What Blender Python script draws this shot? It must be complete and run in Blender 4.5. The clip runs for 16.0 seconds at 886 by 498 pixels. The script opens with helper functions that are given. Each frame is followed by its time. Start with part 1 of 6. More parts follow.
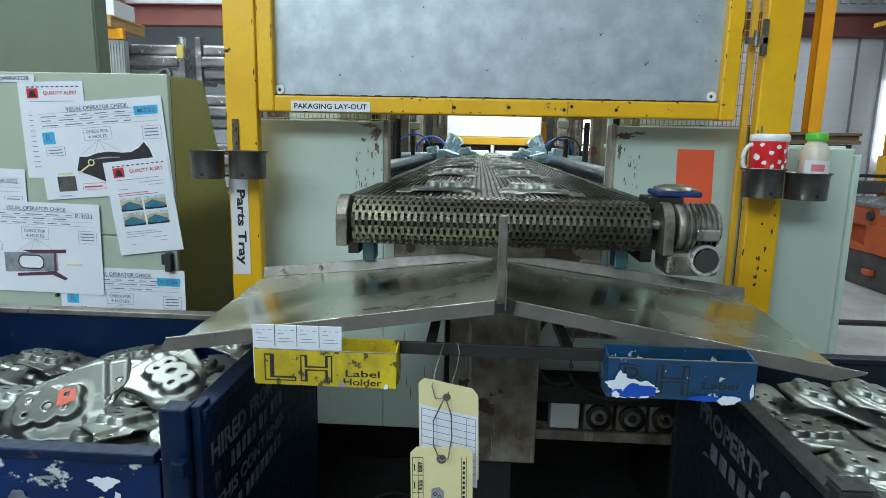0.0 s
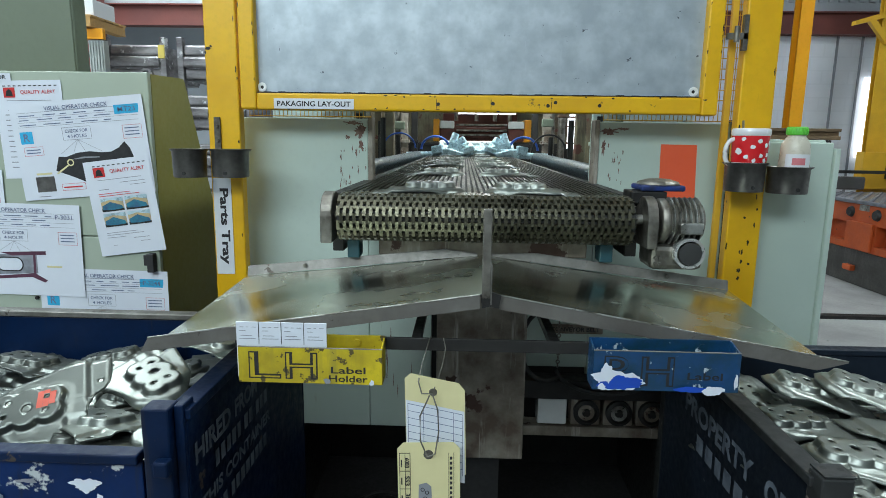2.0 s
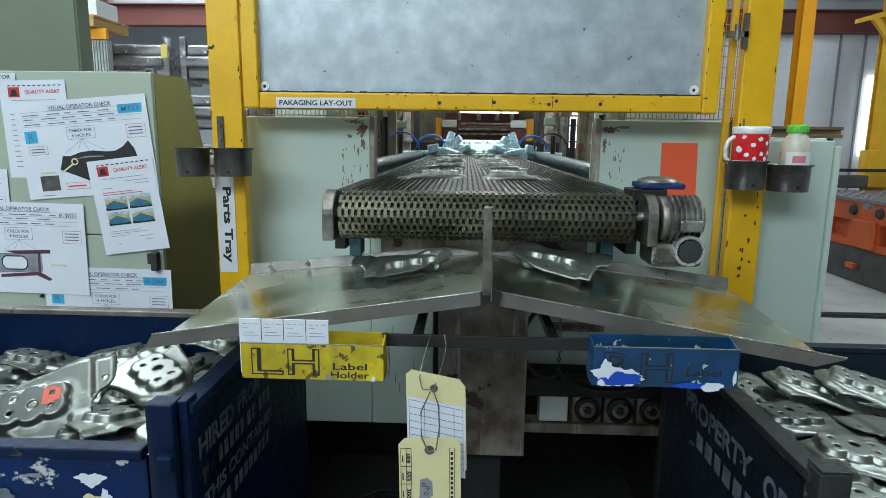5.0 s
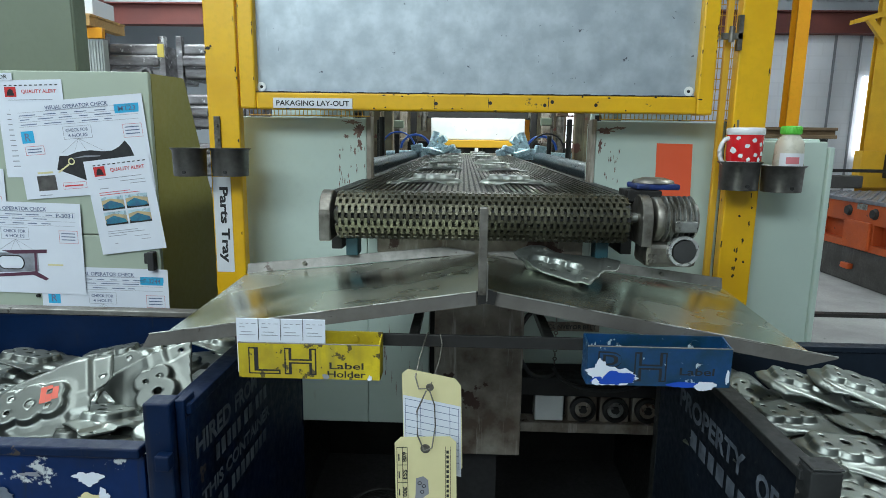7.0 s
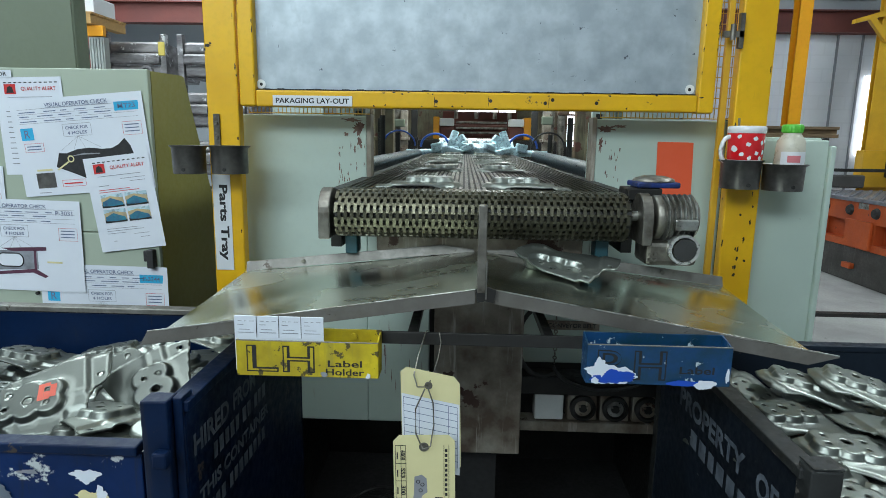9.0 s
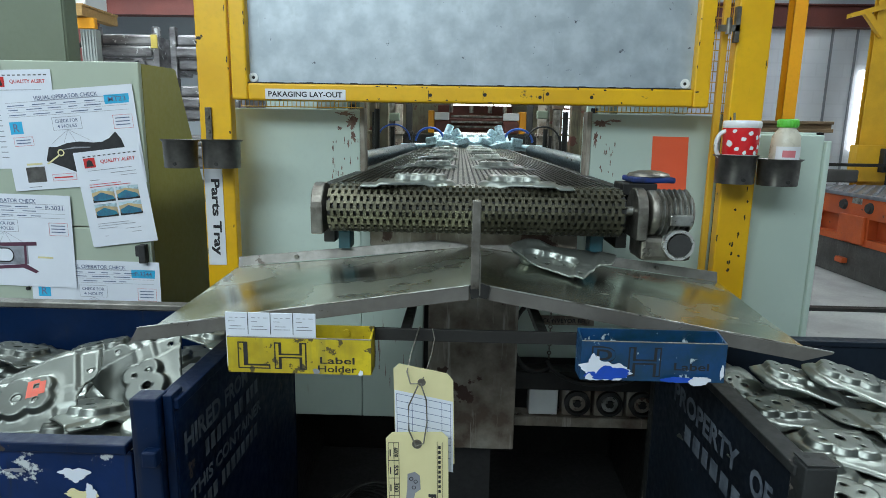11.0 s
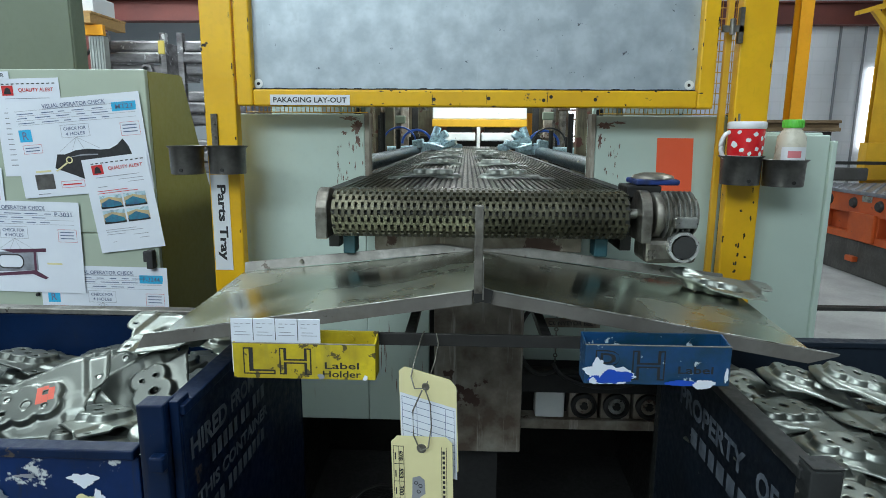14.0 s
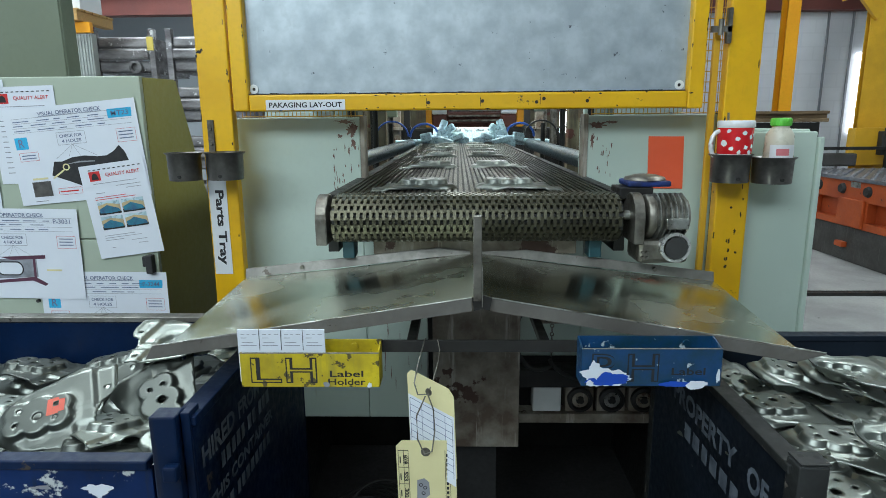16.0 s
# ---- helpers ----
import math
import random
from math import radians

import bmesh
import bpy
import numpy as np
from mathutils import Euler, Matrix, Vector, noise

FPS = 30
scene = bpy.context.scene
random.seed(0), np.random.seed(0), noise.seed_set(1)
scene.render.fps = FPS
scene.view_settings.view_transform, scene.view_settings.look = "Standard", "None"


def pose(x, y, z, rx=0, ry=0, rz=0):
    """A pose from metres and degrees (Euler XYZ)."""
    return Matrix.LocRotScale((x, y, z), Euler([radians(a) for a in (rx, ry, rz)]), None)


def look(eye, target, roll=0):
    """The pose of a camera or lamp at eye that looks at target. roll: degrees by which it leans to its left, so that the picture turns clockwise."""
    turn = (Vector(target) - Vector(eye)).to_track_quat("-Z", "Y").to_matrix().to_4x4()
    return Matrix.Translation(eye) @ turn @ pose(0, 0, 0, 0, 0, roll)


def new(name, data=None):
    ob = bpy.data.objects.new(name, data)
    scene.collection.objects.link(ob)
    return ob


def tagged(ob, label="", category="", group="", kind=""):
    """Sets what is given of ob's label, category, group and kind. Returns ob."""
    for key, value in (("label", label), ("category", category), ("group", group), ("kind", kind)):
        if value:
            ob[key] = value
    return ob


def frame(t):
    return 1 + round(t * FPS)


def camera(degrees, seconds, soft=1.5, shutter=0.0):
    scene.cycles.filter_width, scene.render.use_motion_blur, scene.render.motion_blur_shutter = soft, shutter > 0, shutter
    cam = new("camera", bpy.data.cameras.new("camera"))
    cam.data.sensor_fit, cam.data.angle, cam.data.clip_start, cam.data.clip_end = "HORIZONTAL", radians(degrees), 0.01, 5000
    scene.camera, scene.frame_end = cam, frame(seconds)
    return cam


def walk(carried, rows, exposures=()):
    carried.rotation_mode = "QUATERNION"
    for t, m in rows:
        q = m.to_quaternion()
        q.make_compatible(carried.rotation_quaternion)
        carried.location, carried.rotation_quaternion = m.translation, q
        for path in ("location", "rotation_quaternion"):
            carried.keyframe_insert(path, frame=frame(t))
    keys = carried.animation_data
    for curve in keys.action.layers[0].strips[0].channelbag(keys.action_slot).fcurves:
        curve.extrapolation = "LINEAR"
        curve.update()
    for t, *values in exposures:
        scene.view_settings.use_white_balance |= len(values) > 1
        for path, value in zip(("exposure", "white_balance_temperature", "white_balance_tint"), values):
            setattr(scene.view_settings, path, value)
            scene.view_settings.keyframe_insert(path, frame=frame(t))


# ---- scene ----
cam = camera(72.5, 16.0, soft=0.8, shutter=0.5)
PATH = [
    (0, (-0.029, -1.74, 1.465), (-0.137, 0.226, 1.114), 1.2),
    (0.5, (-0.024, -1.746, 1.464), (-0.128, 0.222, 1.124), 0.4),
    (1, (-0.024, -1.746, 1.46), (-0.122, 0.221, 1.113), 0.4),
    (1.5, (-0.022, -1.743, 1.46), (-0.101, 0.225, 1.115), 0.6),
    (2, (-0.026, -1.738, 1.456), (-0.09, 0.23, 1.106), 0.8),
    (2.5, (-0.029, -1.736, 1.456), (-0.086, 0.231, 1.098), 0.6),
    (3, (-0.03, -1.738, 1.455), (-0.083, 0.226, 1.084), 0.7),
    (3.5, (-0.025, -1.742, 1.455), (-0.094, 0.223, 1.09), 0.6),
    (4, (-0.021, -1.745, 1.455), (-0.103, 0.221, 1.099), 0.7),
    (6.5, (-0.025, -1.748, 1.454), (-0.081, 0.22, 1.102), 0.7),
    (7, (-0.021, -1.754, 1.457), (-0.083, 0.214, 1.103), 0.8),
    (7.5, (-0.021, -1.756, 1.457), (-0.088, 0.211, 1.101), 0.7),
    (8, (-0.022, -1.756, 1.458), (-0.083, 0.211, 1.105), 0.9),
    (8.5, (-0.022, -1.754, 1.455), (-0.078, 0.214, 1.102), 1.1),
    (9, (-0.018, -1.75, 1.454), (-0.083, 0.217, 1.097), 0.9),
    (11.5, (-0.015, -1.74, 1.455), (-0.062, 0.223, 1.076), 1.0),
    (12, (-0.014, -1.741, 1.454), (-0.07, 0.222, 1.073), 1.0),
    (12.5, (-0.012, -1.742, 1.459), (-0.073, 0.221, 1.08), 0.9),
    (13, (-0.012, -1.742, 1.461), (-0.072, 0.224, 1.098), 0.7),
    (13.5, (-0.011, -1.738, 1.46), (-0.077, 0.227, 1.095), 0.4),
    (14, (-0.008, -1.743, 1.461), (-0.082, 0.221, 1.09), 0.4),
    (14.5, (-0.011, -1.75, 1.462), (-0.093, 0.214, 1.094), 0.6),
    (15, (-0.014, -1.76, 1.466), (-0.09, 0.207, 1.111), 0.5),
    (15.5, (-0.021, -1.766, 1.474), (-0.082, 0.199, 1.11), 0.0),
    (16, (-0.018, -1.764, 1.499), (-0.069, 0.194, 1.093), -0.5),
]
walk(cam, [(t, look(e, g, r)) for t, e, g, r in PATH])

# ---- world and light ----
world = bpy.data.worlds.new("world")
scene.world = world
world.use_nodes = True
wn = world.node_tree.nodes
sky = wn.new("ShaderNodeTexSky")
sky.sky_type, sky.sun_disc = "NISHITA", False
sky.sun_elevation, sky.sun_rotation = radians(50), radians(60)
world.node_tree.links.new(sky.outputs[0], wn["Background"].inputs[0])
wn["Background"].inputs[1].default_value = 0.12


def area_lamp(name, m, sx, sy, power, colour=(0.86, 1.0, 1.05)):
    d = bpy.data.lights.new(name, "AREA")
    d.shape, d.size, d.size_y, d.energy, d.color = "RECTANGLE", sx, sy, power, colour
    ob = new(name, d)
    ob.matrix_world = m
    return ob


# added lamps, unseen overhead: aisle, right background, left background, behind the press line
area_lamp("skylight_lamp", pose(-1.9, -1.6, 5.85), 1.6, 5.0, 75)
area_lamp("skylight_lamp", pose(4.2, 1.2, 5.85), 1.6, 4.0, 230)
area_lamp("skylight_lamp", pose(-4.6, 4.0, 5.85), 1.6, 6.0, 500)
area_lamp("skylight_lamp", pose(0.3, 8.2, 5.85), 6.0, 1.6, 150)
# added fill for upright faces, unseen, high in the end wall behind the aisle
area_lamp("clerestory_daylight", pose(-3.0, -5.85, 4.75, 90, 0, 0), 6.4, 1.5, 362)
# added lamp, out of view inside the press, brightens ram and grippers
area_lamp("press_tube_lamp", pose(0.1, 3.7, 2.42), 1.1, 0.25, 30, (0.9, 1.0, 1.0))


# ---- helpers for meshes ----
def box(bm, x0, x1, y0, y1, z0, z1, bevel=0.0):
    vs = [bm.verts.new((x, y, z)) for x in (x0, x1) for y in (y0, y1) for z in (z0, z1)]
    fs = [bm.faces.new([vs[i] for i in q]) for q in
          ((0, 1, 3, 2), (4, 6, 7, 5), (0, 4, 5, 1), (2, 3, 7, 6), (0, 2, 6, 4), (1, 5, 7, 3))]
    if bevel:
        es = list({e for f in fs for e in f.edges})
        bmesh.ops.bevel(bm, geom=es, offset=bevel, segments=2, affect="EDGES", profile=0.5)
    return vs


def rod(bm, a, b, r, n=12, r2=None, cap=True):
    a, b = Vector(a), Vector(b)
    q = (b - a).to_track_quat("Z", "Y")
    r2 = r if r2 is None else r2
    rings = []
    for p, rr in ((a, r), (b, r2)):
        rings.append([bm.verts.new(p + q @ Vector((rr * math.cos(2 * math.pi * i / n), rr * math.sin(2 * math.pi * i / n), 0)))
                      for i in range(n)])
    for i in range(n):
        f = bm.faces.new((rings[0][i], rings[0][(i + 1) % n], rings[1][(i + 1) % n], rings[1][i]))
        f.smooth = True
    if cap:
        bm.faces.new(rings[0][::-1])
        bm.faces.new(rings[1])


def lathe(bm, centre, axis, profile, n=24, closed=False):
    """Turn a profile of (radius, height) pairs round an axis."""
    q = Vector(axis).to_track_quat("Z", "Y")
    c = Vector(centre)
    rings = [[bm.verts.new(c + q @ Vector((r * math.cos(2 * math.pi * i / n), r * math.sin(2 * math.pi * i / n), h)))
              for i in range(n)] for r, h in profile]
    m = len(rings)
    for k in range(m if closed else m - 1):
        a, b = rings[k], rings[(k + 1) % m]
        for i in range(n):
            f = bm.faces.new((a[i], a[(i + 1) % n], b[(i + 1) % n], b[i]))
            f.smooth = True
    return rings


def wire(bm, pts, r, n=6):
    pts = [Vector(p) for p in pts]
    rings = []
    for k, p in enumerate(pts):
        d = (pts[min(k + 1, len(pts) - 1)] - pts[max(k - 1, 0)]).normalized()
        q = d.to_track_quat("Z", "Y")
        rings.append([bm.verts.new(p + q @ Vector((r * math.cos(2 * math.pi * i / n), r * math.sin(2 * math.pi * i / n), 0)))
                      for i in range(n)])
    for a, b in zip(rings, rings[1:]):
        for i in range(n):
            f = bm.faces.new((a[i], a[(i + 1) % n], b[(i + 1) % n], b[i]))
            f.smooth = True
    bm.faces.new(rings[0][::-1])
    bm.faces.new(rings[-1])


def arc(centre, u, v, a0, a1, n=14):
    c, u, v = Vector(centre), Vector(u), Vector(v)
    return [c + u * math.cos(radians(a0 + (a1 - a0) * i / n)) + v * math.sin(radians(a0 + (a1 - a0) * i / n)) for i in range(n + 1)]


def slab(bm, corners, thick):
    """A plate: its upper corners in order and its thickness along the normal, downwards."""
    c = [Vector(p) for p in corners]
    n = (c[1] - c[0]).cross(c[2] - c[0]).normalized()
    if n.z < 0 or (abs(n.z) < 1e-4 and n.y > 0):
        n = -n
    top = [bm.verts.new(p) for p in c]
    low = [bm.verts.new(p - n * thick) for p in c]
    bm.faces.new(top)
    bm.faces.new(low[::-1])
    for i in range(len(c)):
        j = (i + 1) % len(c)
        bm.faces.new((top[j], top[i], low[i], low[j]))


def root(name, at, label, category, group="", kind=""):
    ob = new(name)
    ob.location = at
    ob.empty_display_size = 0.05
    bpy.context.view_layer.update()
    return tagged(ob, label, category, group, kind)


def origin_of(ob):
    v = Vector((0, 0, 0))
    while ob is not None:
        v = v + Vector(ob.location)
        ob = ob.parent
    return v


def finish(bm, name, material):
    bmesh.ops.recalc_face_normals(bm, faces=bm.faces)
    for e in bm.edges:
        if len(e.link_faces) == 2 and e.calc_face_angle(0.0) > 1.1:
            e.smooth = False
    me = bpy.data.meshes.new(name)
    bm.to_mesh(me)
    bm.free()
    me.materials.append(material)
    return me


def part(name, bm, material, parent, label="", local=False):
    """One mesh object under a thing; its coordinates are those of the place, or its thing's own with local."""
    if not local:
        bmesh.ops.translate(bm, verts=bm.verts, vec=-origin_of(parent))
    ob = new(name, finish(bm, name, material))
    ob.parent = parent
    if label:
        ob["label"] = label
    return ob


def solid(name, bm, material, label, category, group="", kind=""):
    return tagged(new(name, finish(bm, name, material)), label, category, group, kind)


def writing(name, text, m, height, material, parent, width=None, weight=0.0, depth=0.0003, local=False):
    """Letters as a mesh. m places the text's middle, which lies in its xy plane."""
    cu = bpy.data.curves.new(name, "FONT")
    cu.body, cu.size, cu.align_x, cu.align_y, cu.extrude, cu.offset = text, 1.0, "CENTER", "CENTER", 0.0, weight
    cu.resolution_u = 3
    tmp = new(name, cu)
    bpy.context.view_layer.update()
    me = bpy.data.meshes.new_from_object(tmp.evaluated_get(bpy.context.evaluated_depsgraph_get()))
    bpy.data.objects.remove(tmp)
    co = np.array([v.co for v in me.vertices])
    lo, hi = co.min(0), co.max(0)
    k = height / (hi[1] - lo[1])
    kx = k if width is None else width / (hi[0] - lo[0])
    mid = (lo + hi) / 2
    s = Matrix.Diagonal((kx, k, 1, 1)) @ Matrix.Translation((-mid[0], -mid[1], 0))
    back = Matrix.Identity(4) if local else Matrix.Translation(-origin_of(parent))
    me.transform(back @ m @ s)
    me.materials.append(material)
    ob = new(name, me)
    ob.parent = parent
    return ob


FRONT = pose(0, 0, 0, 90, 0, 0)  # a text that faces the aisle


# ---- materials ----
def mix(nt, a, b, fac, mode="MIX"):
    n = nt.nodes.new("ShaderNodeMix")
    n.data_type, n.blend_type = "RGBA", mode
    for sock, val in ((n.inputs[0], fac), (n.inputs[6], a), (n.inputs[7], b)):
        if hasattr(val, "is_linked"):
            nt.links.new(val, sock)
        else:
            sock.default_value = val if not isinstance(val, tuple) else (*val[:3], 1)
    return n.outputs[2]


def noise_of(nt, scale, detail=4.0, stretch=None, rough=0.55, shift=(0, 0, 0)):
    tc = nt.nodes.new("ShaderNodeTexCoord")
    mp = nt.nodes.new("ShaderNodeMapping")
    mp.inputs["Scale"].default_value = stretch or (1, 1, 1)
    mp.inputs["Location"].default_value = shift
    nt.links.new(tc.outputs["Object"], mp.inputs[0])
    n = nt.nodes.new("ShaderNodeTexNoise")
    n.inputs["Scale"].default_value, n.inputs["Detail"].default_value, n.inputs["Roughness"].default_value = scale, detail, rough
    nt.links.new(mp.outputs[0], n.inputs["Vector"])
    return n.outputs["Fac"]


def ramp(nt, fac, lo, hi, a=0.0, b=1.0):
    n = nt.nodes.new("ShaderNodeMapRange")
    n.inputs[1].default_value, n.inputs[2].default_value = lo, hi
    n.inputs[3].default_value, n.inputs[4].default_value = a, b
    nt.links.new(fac, n.inputs[0])
    return n.outputs[0]


def surface(name, colour, rough=0.5, metal=0.0, second=None, blotch=3.0, grain=60.0, vary=0.25, chips=None, chip_at=0.68,
            chip_scale=14.0, streak=None, streak_at=0.6, bump=0.1, coat=0.0, random_tone=0.0, stretch=None):
    """Base colour with large blotches and fine grain; chips show a second colour where paint is gone; streaks run down."""
    m = bpy.data.materials.new(name)
    m.use_nodes = True
    nt = m.node_tree
    p = nt.nodes["Principled BSDF"]
    dark = tuple(c * (1 - vary) for c in colour)
    big = noise_of(nt, blotch, 5, stretch)
    fine = noise_of(nt, grain, 3, stretch)
    col = mix(nt, second or dark, colour, ramp(nt, big, 0.35, 0.65))
    col = mix(nt, col, tuple(c * (1 - vary * 0.6) for c in colour), ramp(nt, fine, 0.5, 0.75, 0, 0.6))
    rg = ramp(nt, fine, 0.3, 0.7, max(0.03, rough - 0.1), min(1, rough + 0.12))
    mt = None
    if streak:
        s = noise_of(nt, 7, 5, (6, 6, 0.5), 0.65)
        col = mix(nt, col, streak, ramp(nt, s, streak_at, streak_at + 0.12, 0, 0.75))
    if chips:
        c1 = noise_of(nt, chip_scale, 8, None, 0.62, (3, 1, 7))
        f = ramp(nt, c1, chip_at, chip_at + 0.02)
        col = mix(nt, col, chips, f)
    if random_tone:
        oi = nt.nodes.new("ShaderNodeObjectInfo")
        tone = ramp(nt, oi.outputs["Random"], 0, 1, 1 - random_tone, 1 + random_tone * 0.3)
        col = mix(nt, col, tone, 1.0, "MULTIPLY")
    nt.links.new(col, p.inputs["Base Color"])
    nt.links.new(rg, p.inputs["Roughness"])
    p.inputs["Metallic"].default_value = metal
    p.inputs["Coat Weight"].default_value = coat
    if bump:
        b = nt.nodes.new("ShaderNodeBump")
        b.inputs["Strength"].default_value, b.inputs["Distance"].default_value = bump, 0.002
        nt.links.new(fine, b.inputs["Height"])
        nt.links.new(b.outputs[0], p.inputs["Normal"])
    return m


def glow(name, colour, strength):
    m = bpy.data.materials.new(name)
    m.use_nodes = True
    p = m.node_tree.nodes["Principled BSDF"]
    p.inputs["Base Color"].default_value = (*colour, 1)
    p.inputs["Emission Color"].default_value = (*colour, 1)
    p.inputs["Emission Strength"].default_value = strength
    return m


YELLOW = surface("yellow_paint", (0.80, 0.46, 0.005), 0.38, second=(0.70, 0.38, 0.005), chips=(0.06, 0.045, 0.03), chip_at=0.685, chip_scale=13, streak=(0.4, 0.24, 0.02), streak_at=0.7, blotch=6, bump=0.15)
YELLOW_DULL = surface("yellow_paint_far", (0.72, 0.40, 0.02), 0.45, chips=(0.08, 0.06, 0.04), chip_at=0.72)
ORANGE = surface("orange_paint", (0.95, 0.42, 0.008), 0.42, second=(0.88, 0.36, 0.01), chips=(0.1, 0.05, 0.03), chip_at=0.74)
ORANGE_DIE = surface("orange_die_paint", (0.6, 0.11, 0.02), 0.5, second=(0.4, 0.07, 0.02), chips=(0.06, 0.04, 0.03), chip_at=0.66)
PALE_GREEN = surface("pale_green_paint", (0.50, 0.60, 0.53), 0.42, second=(0.455, 0.555, 0.485), blotch=2.5, vary=0.1, streak=(0.26, 0.20, 0.13), streak_at=0.69, chips=(0.12, 0.035, 0.03), chip_at=0.715, chip_scale=9)
CABINET = surface("cabinet_green_paint", (0.40, 0.46, 0.37), 0.45, second=(0.36, 0.42, 0.33), vary=0.1, blotch=2)
OLIVE = surface("olive_green_paint", (0.36, 0.34, 0.085), 0.5, second=(0.31, 0.295, 0.075), vary=0.12, blotch=2)
TALL_GREEN = surface("tall_cabinet_paint", (0.155, 0.188, 0.135), 0.5, second=(0.135, 0.165, 0.118), vary=0.12, blotch=2)
GALV = surface("galvanised_sheet", (0.47, 0.53, 0.565), 0.45, 0.45, second=(0.34, 0.39, 0.425), blotch=15, grain=46, vary=0.30, chips=(0.10, 0.11, 0.13), chip_at=0.68, chip_scale=40, streak=(0.50, 0.56, 0.60), streak_at=0.66, bump=0.05)
STEEL = surface("chute_steel", (0.60, 0.63, 0.54), 0.22, 1.0, second=(0.52, 0.55, 0.46), blotch=2.5, grain=5, vary=0.10, bump=0)
STEEL_EDGE = surface("worn_steel", (0.27, 0.262, 0.24), 0.5, 0.7, second=(0.14, 0.13, 0.115), blotch=14, grain=120, vary=0.4, chips=(0.10, 0.085, 0.07), chip_at=0.64, chip_scale=22)
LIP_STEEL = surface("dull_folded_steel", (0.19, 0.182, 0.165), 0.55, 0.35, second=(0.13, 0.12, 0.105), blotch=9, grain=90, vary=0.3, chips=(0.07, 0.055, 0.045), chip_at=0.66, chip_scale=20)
BARE = surface("cast_steel", (0.29, 0.275, 0.24), 0.42, 0.85, second=(0.09, 0.08, 0.065), blotch=18, grain=120, vary=0.4)
ALU = surface("cast_aluminium", (0.52, 0.53, 0.50), 0.35, 0.85, second=(0.12, 0.11, 0.09), blotch=22, grain=110, vary=0.4)
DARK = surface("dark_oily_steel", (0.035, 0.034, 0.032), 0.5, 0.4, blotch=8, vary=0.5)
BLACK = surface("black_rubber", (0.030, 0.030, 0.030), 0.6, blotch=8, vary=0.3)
RUSTY = surface("rusty_steel", (0.33, 0.30, 0.245), 0.65, 0.15, second=(0.12, 0.085, 0.06), blotch=11, grain=38, vary=0.55, streak=(0.50, 0.47, 0.41), streak_at=0.56, chips=(0.07, 0.035, 0.025), chip_at=0.61, chip_scale=9, bump=0.3)
RUST_STAIN = surface("rust_stain", (0.14, 0.07, 0.055), 0.6, second=(0.24, 0.17, 0.13), blotch=30, vary=0.4)
LINK = surface("belt_link_steel", (0.122, 0.116, 0.080), 0.36, 0.85, second=(0.055, 0.052, 0.036), blotch=9, grain=150, vary=0.4)
STAMPED = surface("pressed_steel", (0.285, 0.308, 0.278), 0.36, 0.86, second=(0.22, 0.238, 0.214), blotch=9, grain=140, vary=0.18, bump=0, random_tone=0.5)
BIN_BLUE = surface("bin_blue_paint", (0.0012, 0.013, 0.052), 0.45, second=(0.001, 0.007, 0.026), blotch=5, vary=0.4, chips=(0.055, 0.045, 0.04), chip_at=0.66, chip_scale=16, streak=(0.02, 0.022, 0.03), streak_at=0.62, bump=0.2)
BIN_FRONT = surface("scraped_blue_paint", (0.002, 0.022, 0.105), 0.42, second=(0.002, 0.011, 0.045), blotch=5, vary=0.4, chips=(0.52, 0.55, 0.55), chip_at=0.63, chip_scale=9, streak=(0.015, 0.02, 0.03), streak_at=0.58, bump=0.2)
BIN_NAVY = surface("bin_navy_paint", (0.013, 0.020, 0.032), 0.45, second=(0.008, 0.011, 0.016), blotch=5, vary=0.4, chips=(0.05, 0.05, 0.05), chip_at=0.66, chip_scale=16, bump=0.2)
BIN_WORN = surface("bin_worn_rim", (0.024, 0.026, 0.026), 0.5, 0.1, second=(0.011, 0.012, 0.012), blotch=12, vary=0.4, chips=(0.16, 0.14, 0.12), chip_at=0.62, chip_scale=25)
HOLD_YELLOW = surface("scuffed_yellow_paint", (0.64, 0.50, 0.012), 0.42, second=(0.36, 0.27, 0.012), blotch=16, vary=0.45, chips=(0.09, 0.07, 0.02), chip_at=0.585, chip_scale=40, grain=140, streak=(0.36, 0.29, 0.03), streak_at=0.55)
HOLD_BLUE = surface("scuffed_blue_paint", (0.003, 0.052, 0.16), 0.42, second=(0.003, 0.034, 0.062), blotch=20, vary=0.3, chips=(0.45, 0.52, 0.55), chip_at=0.635, chip_scale=45, grain=140)
# rolled sheet has an even sheen
STAMPED_IN = STAMPED.node_tree.nodes["Principled BSDF"].inputs["Roughness"]
STAMPED.node_tree.links.remove(STAMPED_IN.links[0])
STAMPED_IN.default_value = 0.36
for low_gloss in (BIN_BLUE, BIN_FRONT, BIN_NAVY):
    low_gloss.node_tree.nodes["Principled BSDF"].inputs["Specular IOR Level"].default_value = 0.16
BRIGHT_BLUE = surface("bright_blue_paint", (0.005, 0.07, 0.5), 0.4, blotch=20, vary=0.2)
INK = surface("black_ink", (0.02, 0.02, 0.022), 0.7, bump=0)
GREY_INK = surface("grey_ink", (0.28, 0.29, 0.32), 0.8, bump=0)
BLUE_INK = surface("blue_ink", (0.15, 0.19, 0.31), 0.8, bump=0)
RED_INK = surface("red_ink", (0.65, 0.03, 0.03), 0.7, bump=0)
CYAN_INK = surface("cyan_ink", (0.03, 0.42, 0.70), 0.7, bump=0, vary=0.1)
PAPER = surface("white_paper", (0.70, 0.74, 0.80), 0.75, second=(0.66, 0.70, 0.77), vary=0.05, blotch=6, bump=0.02)
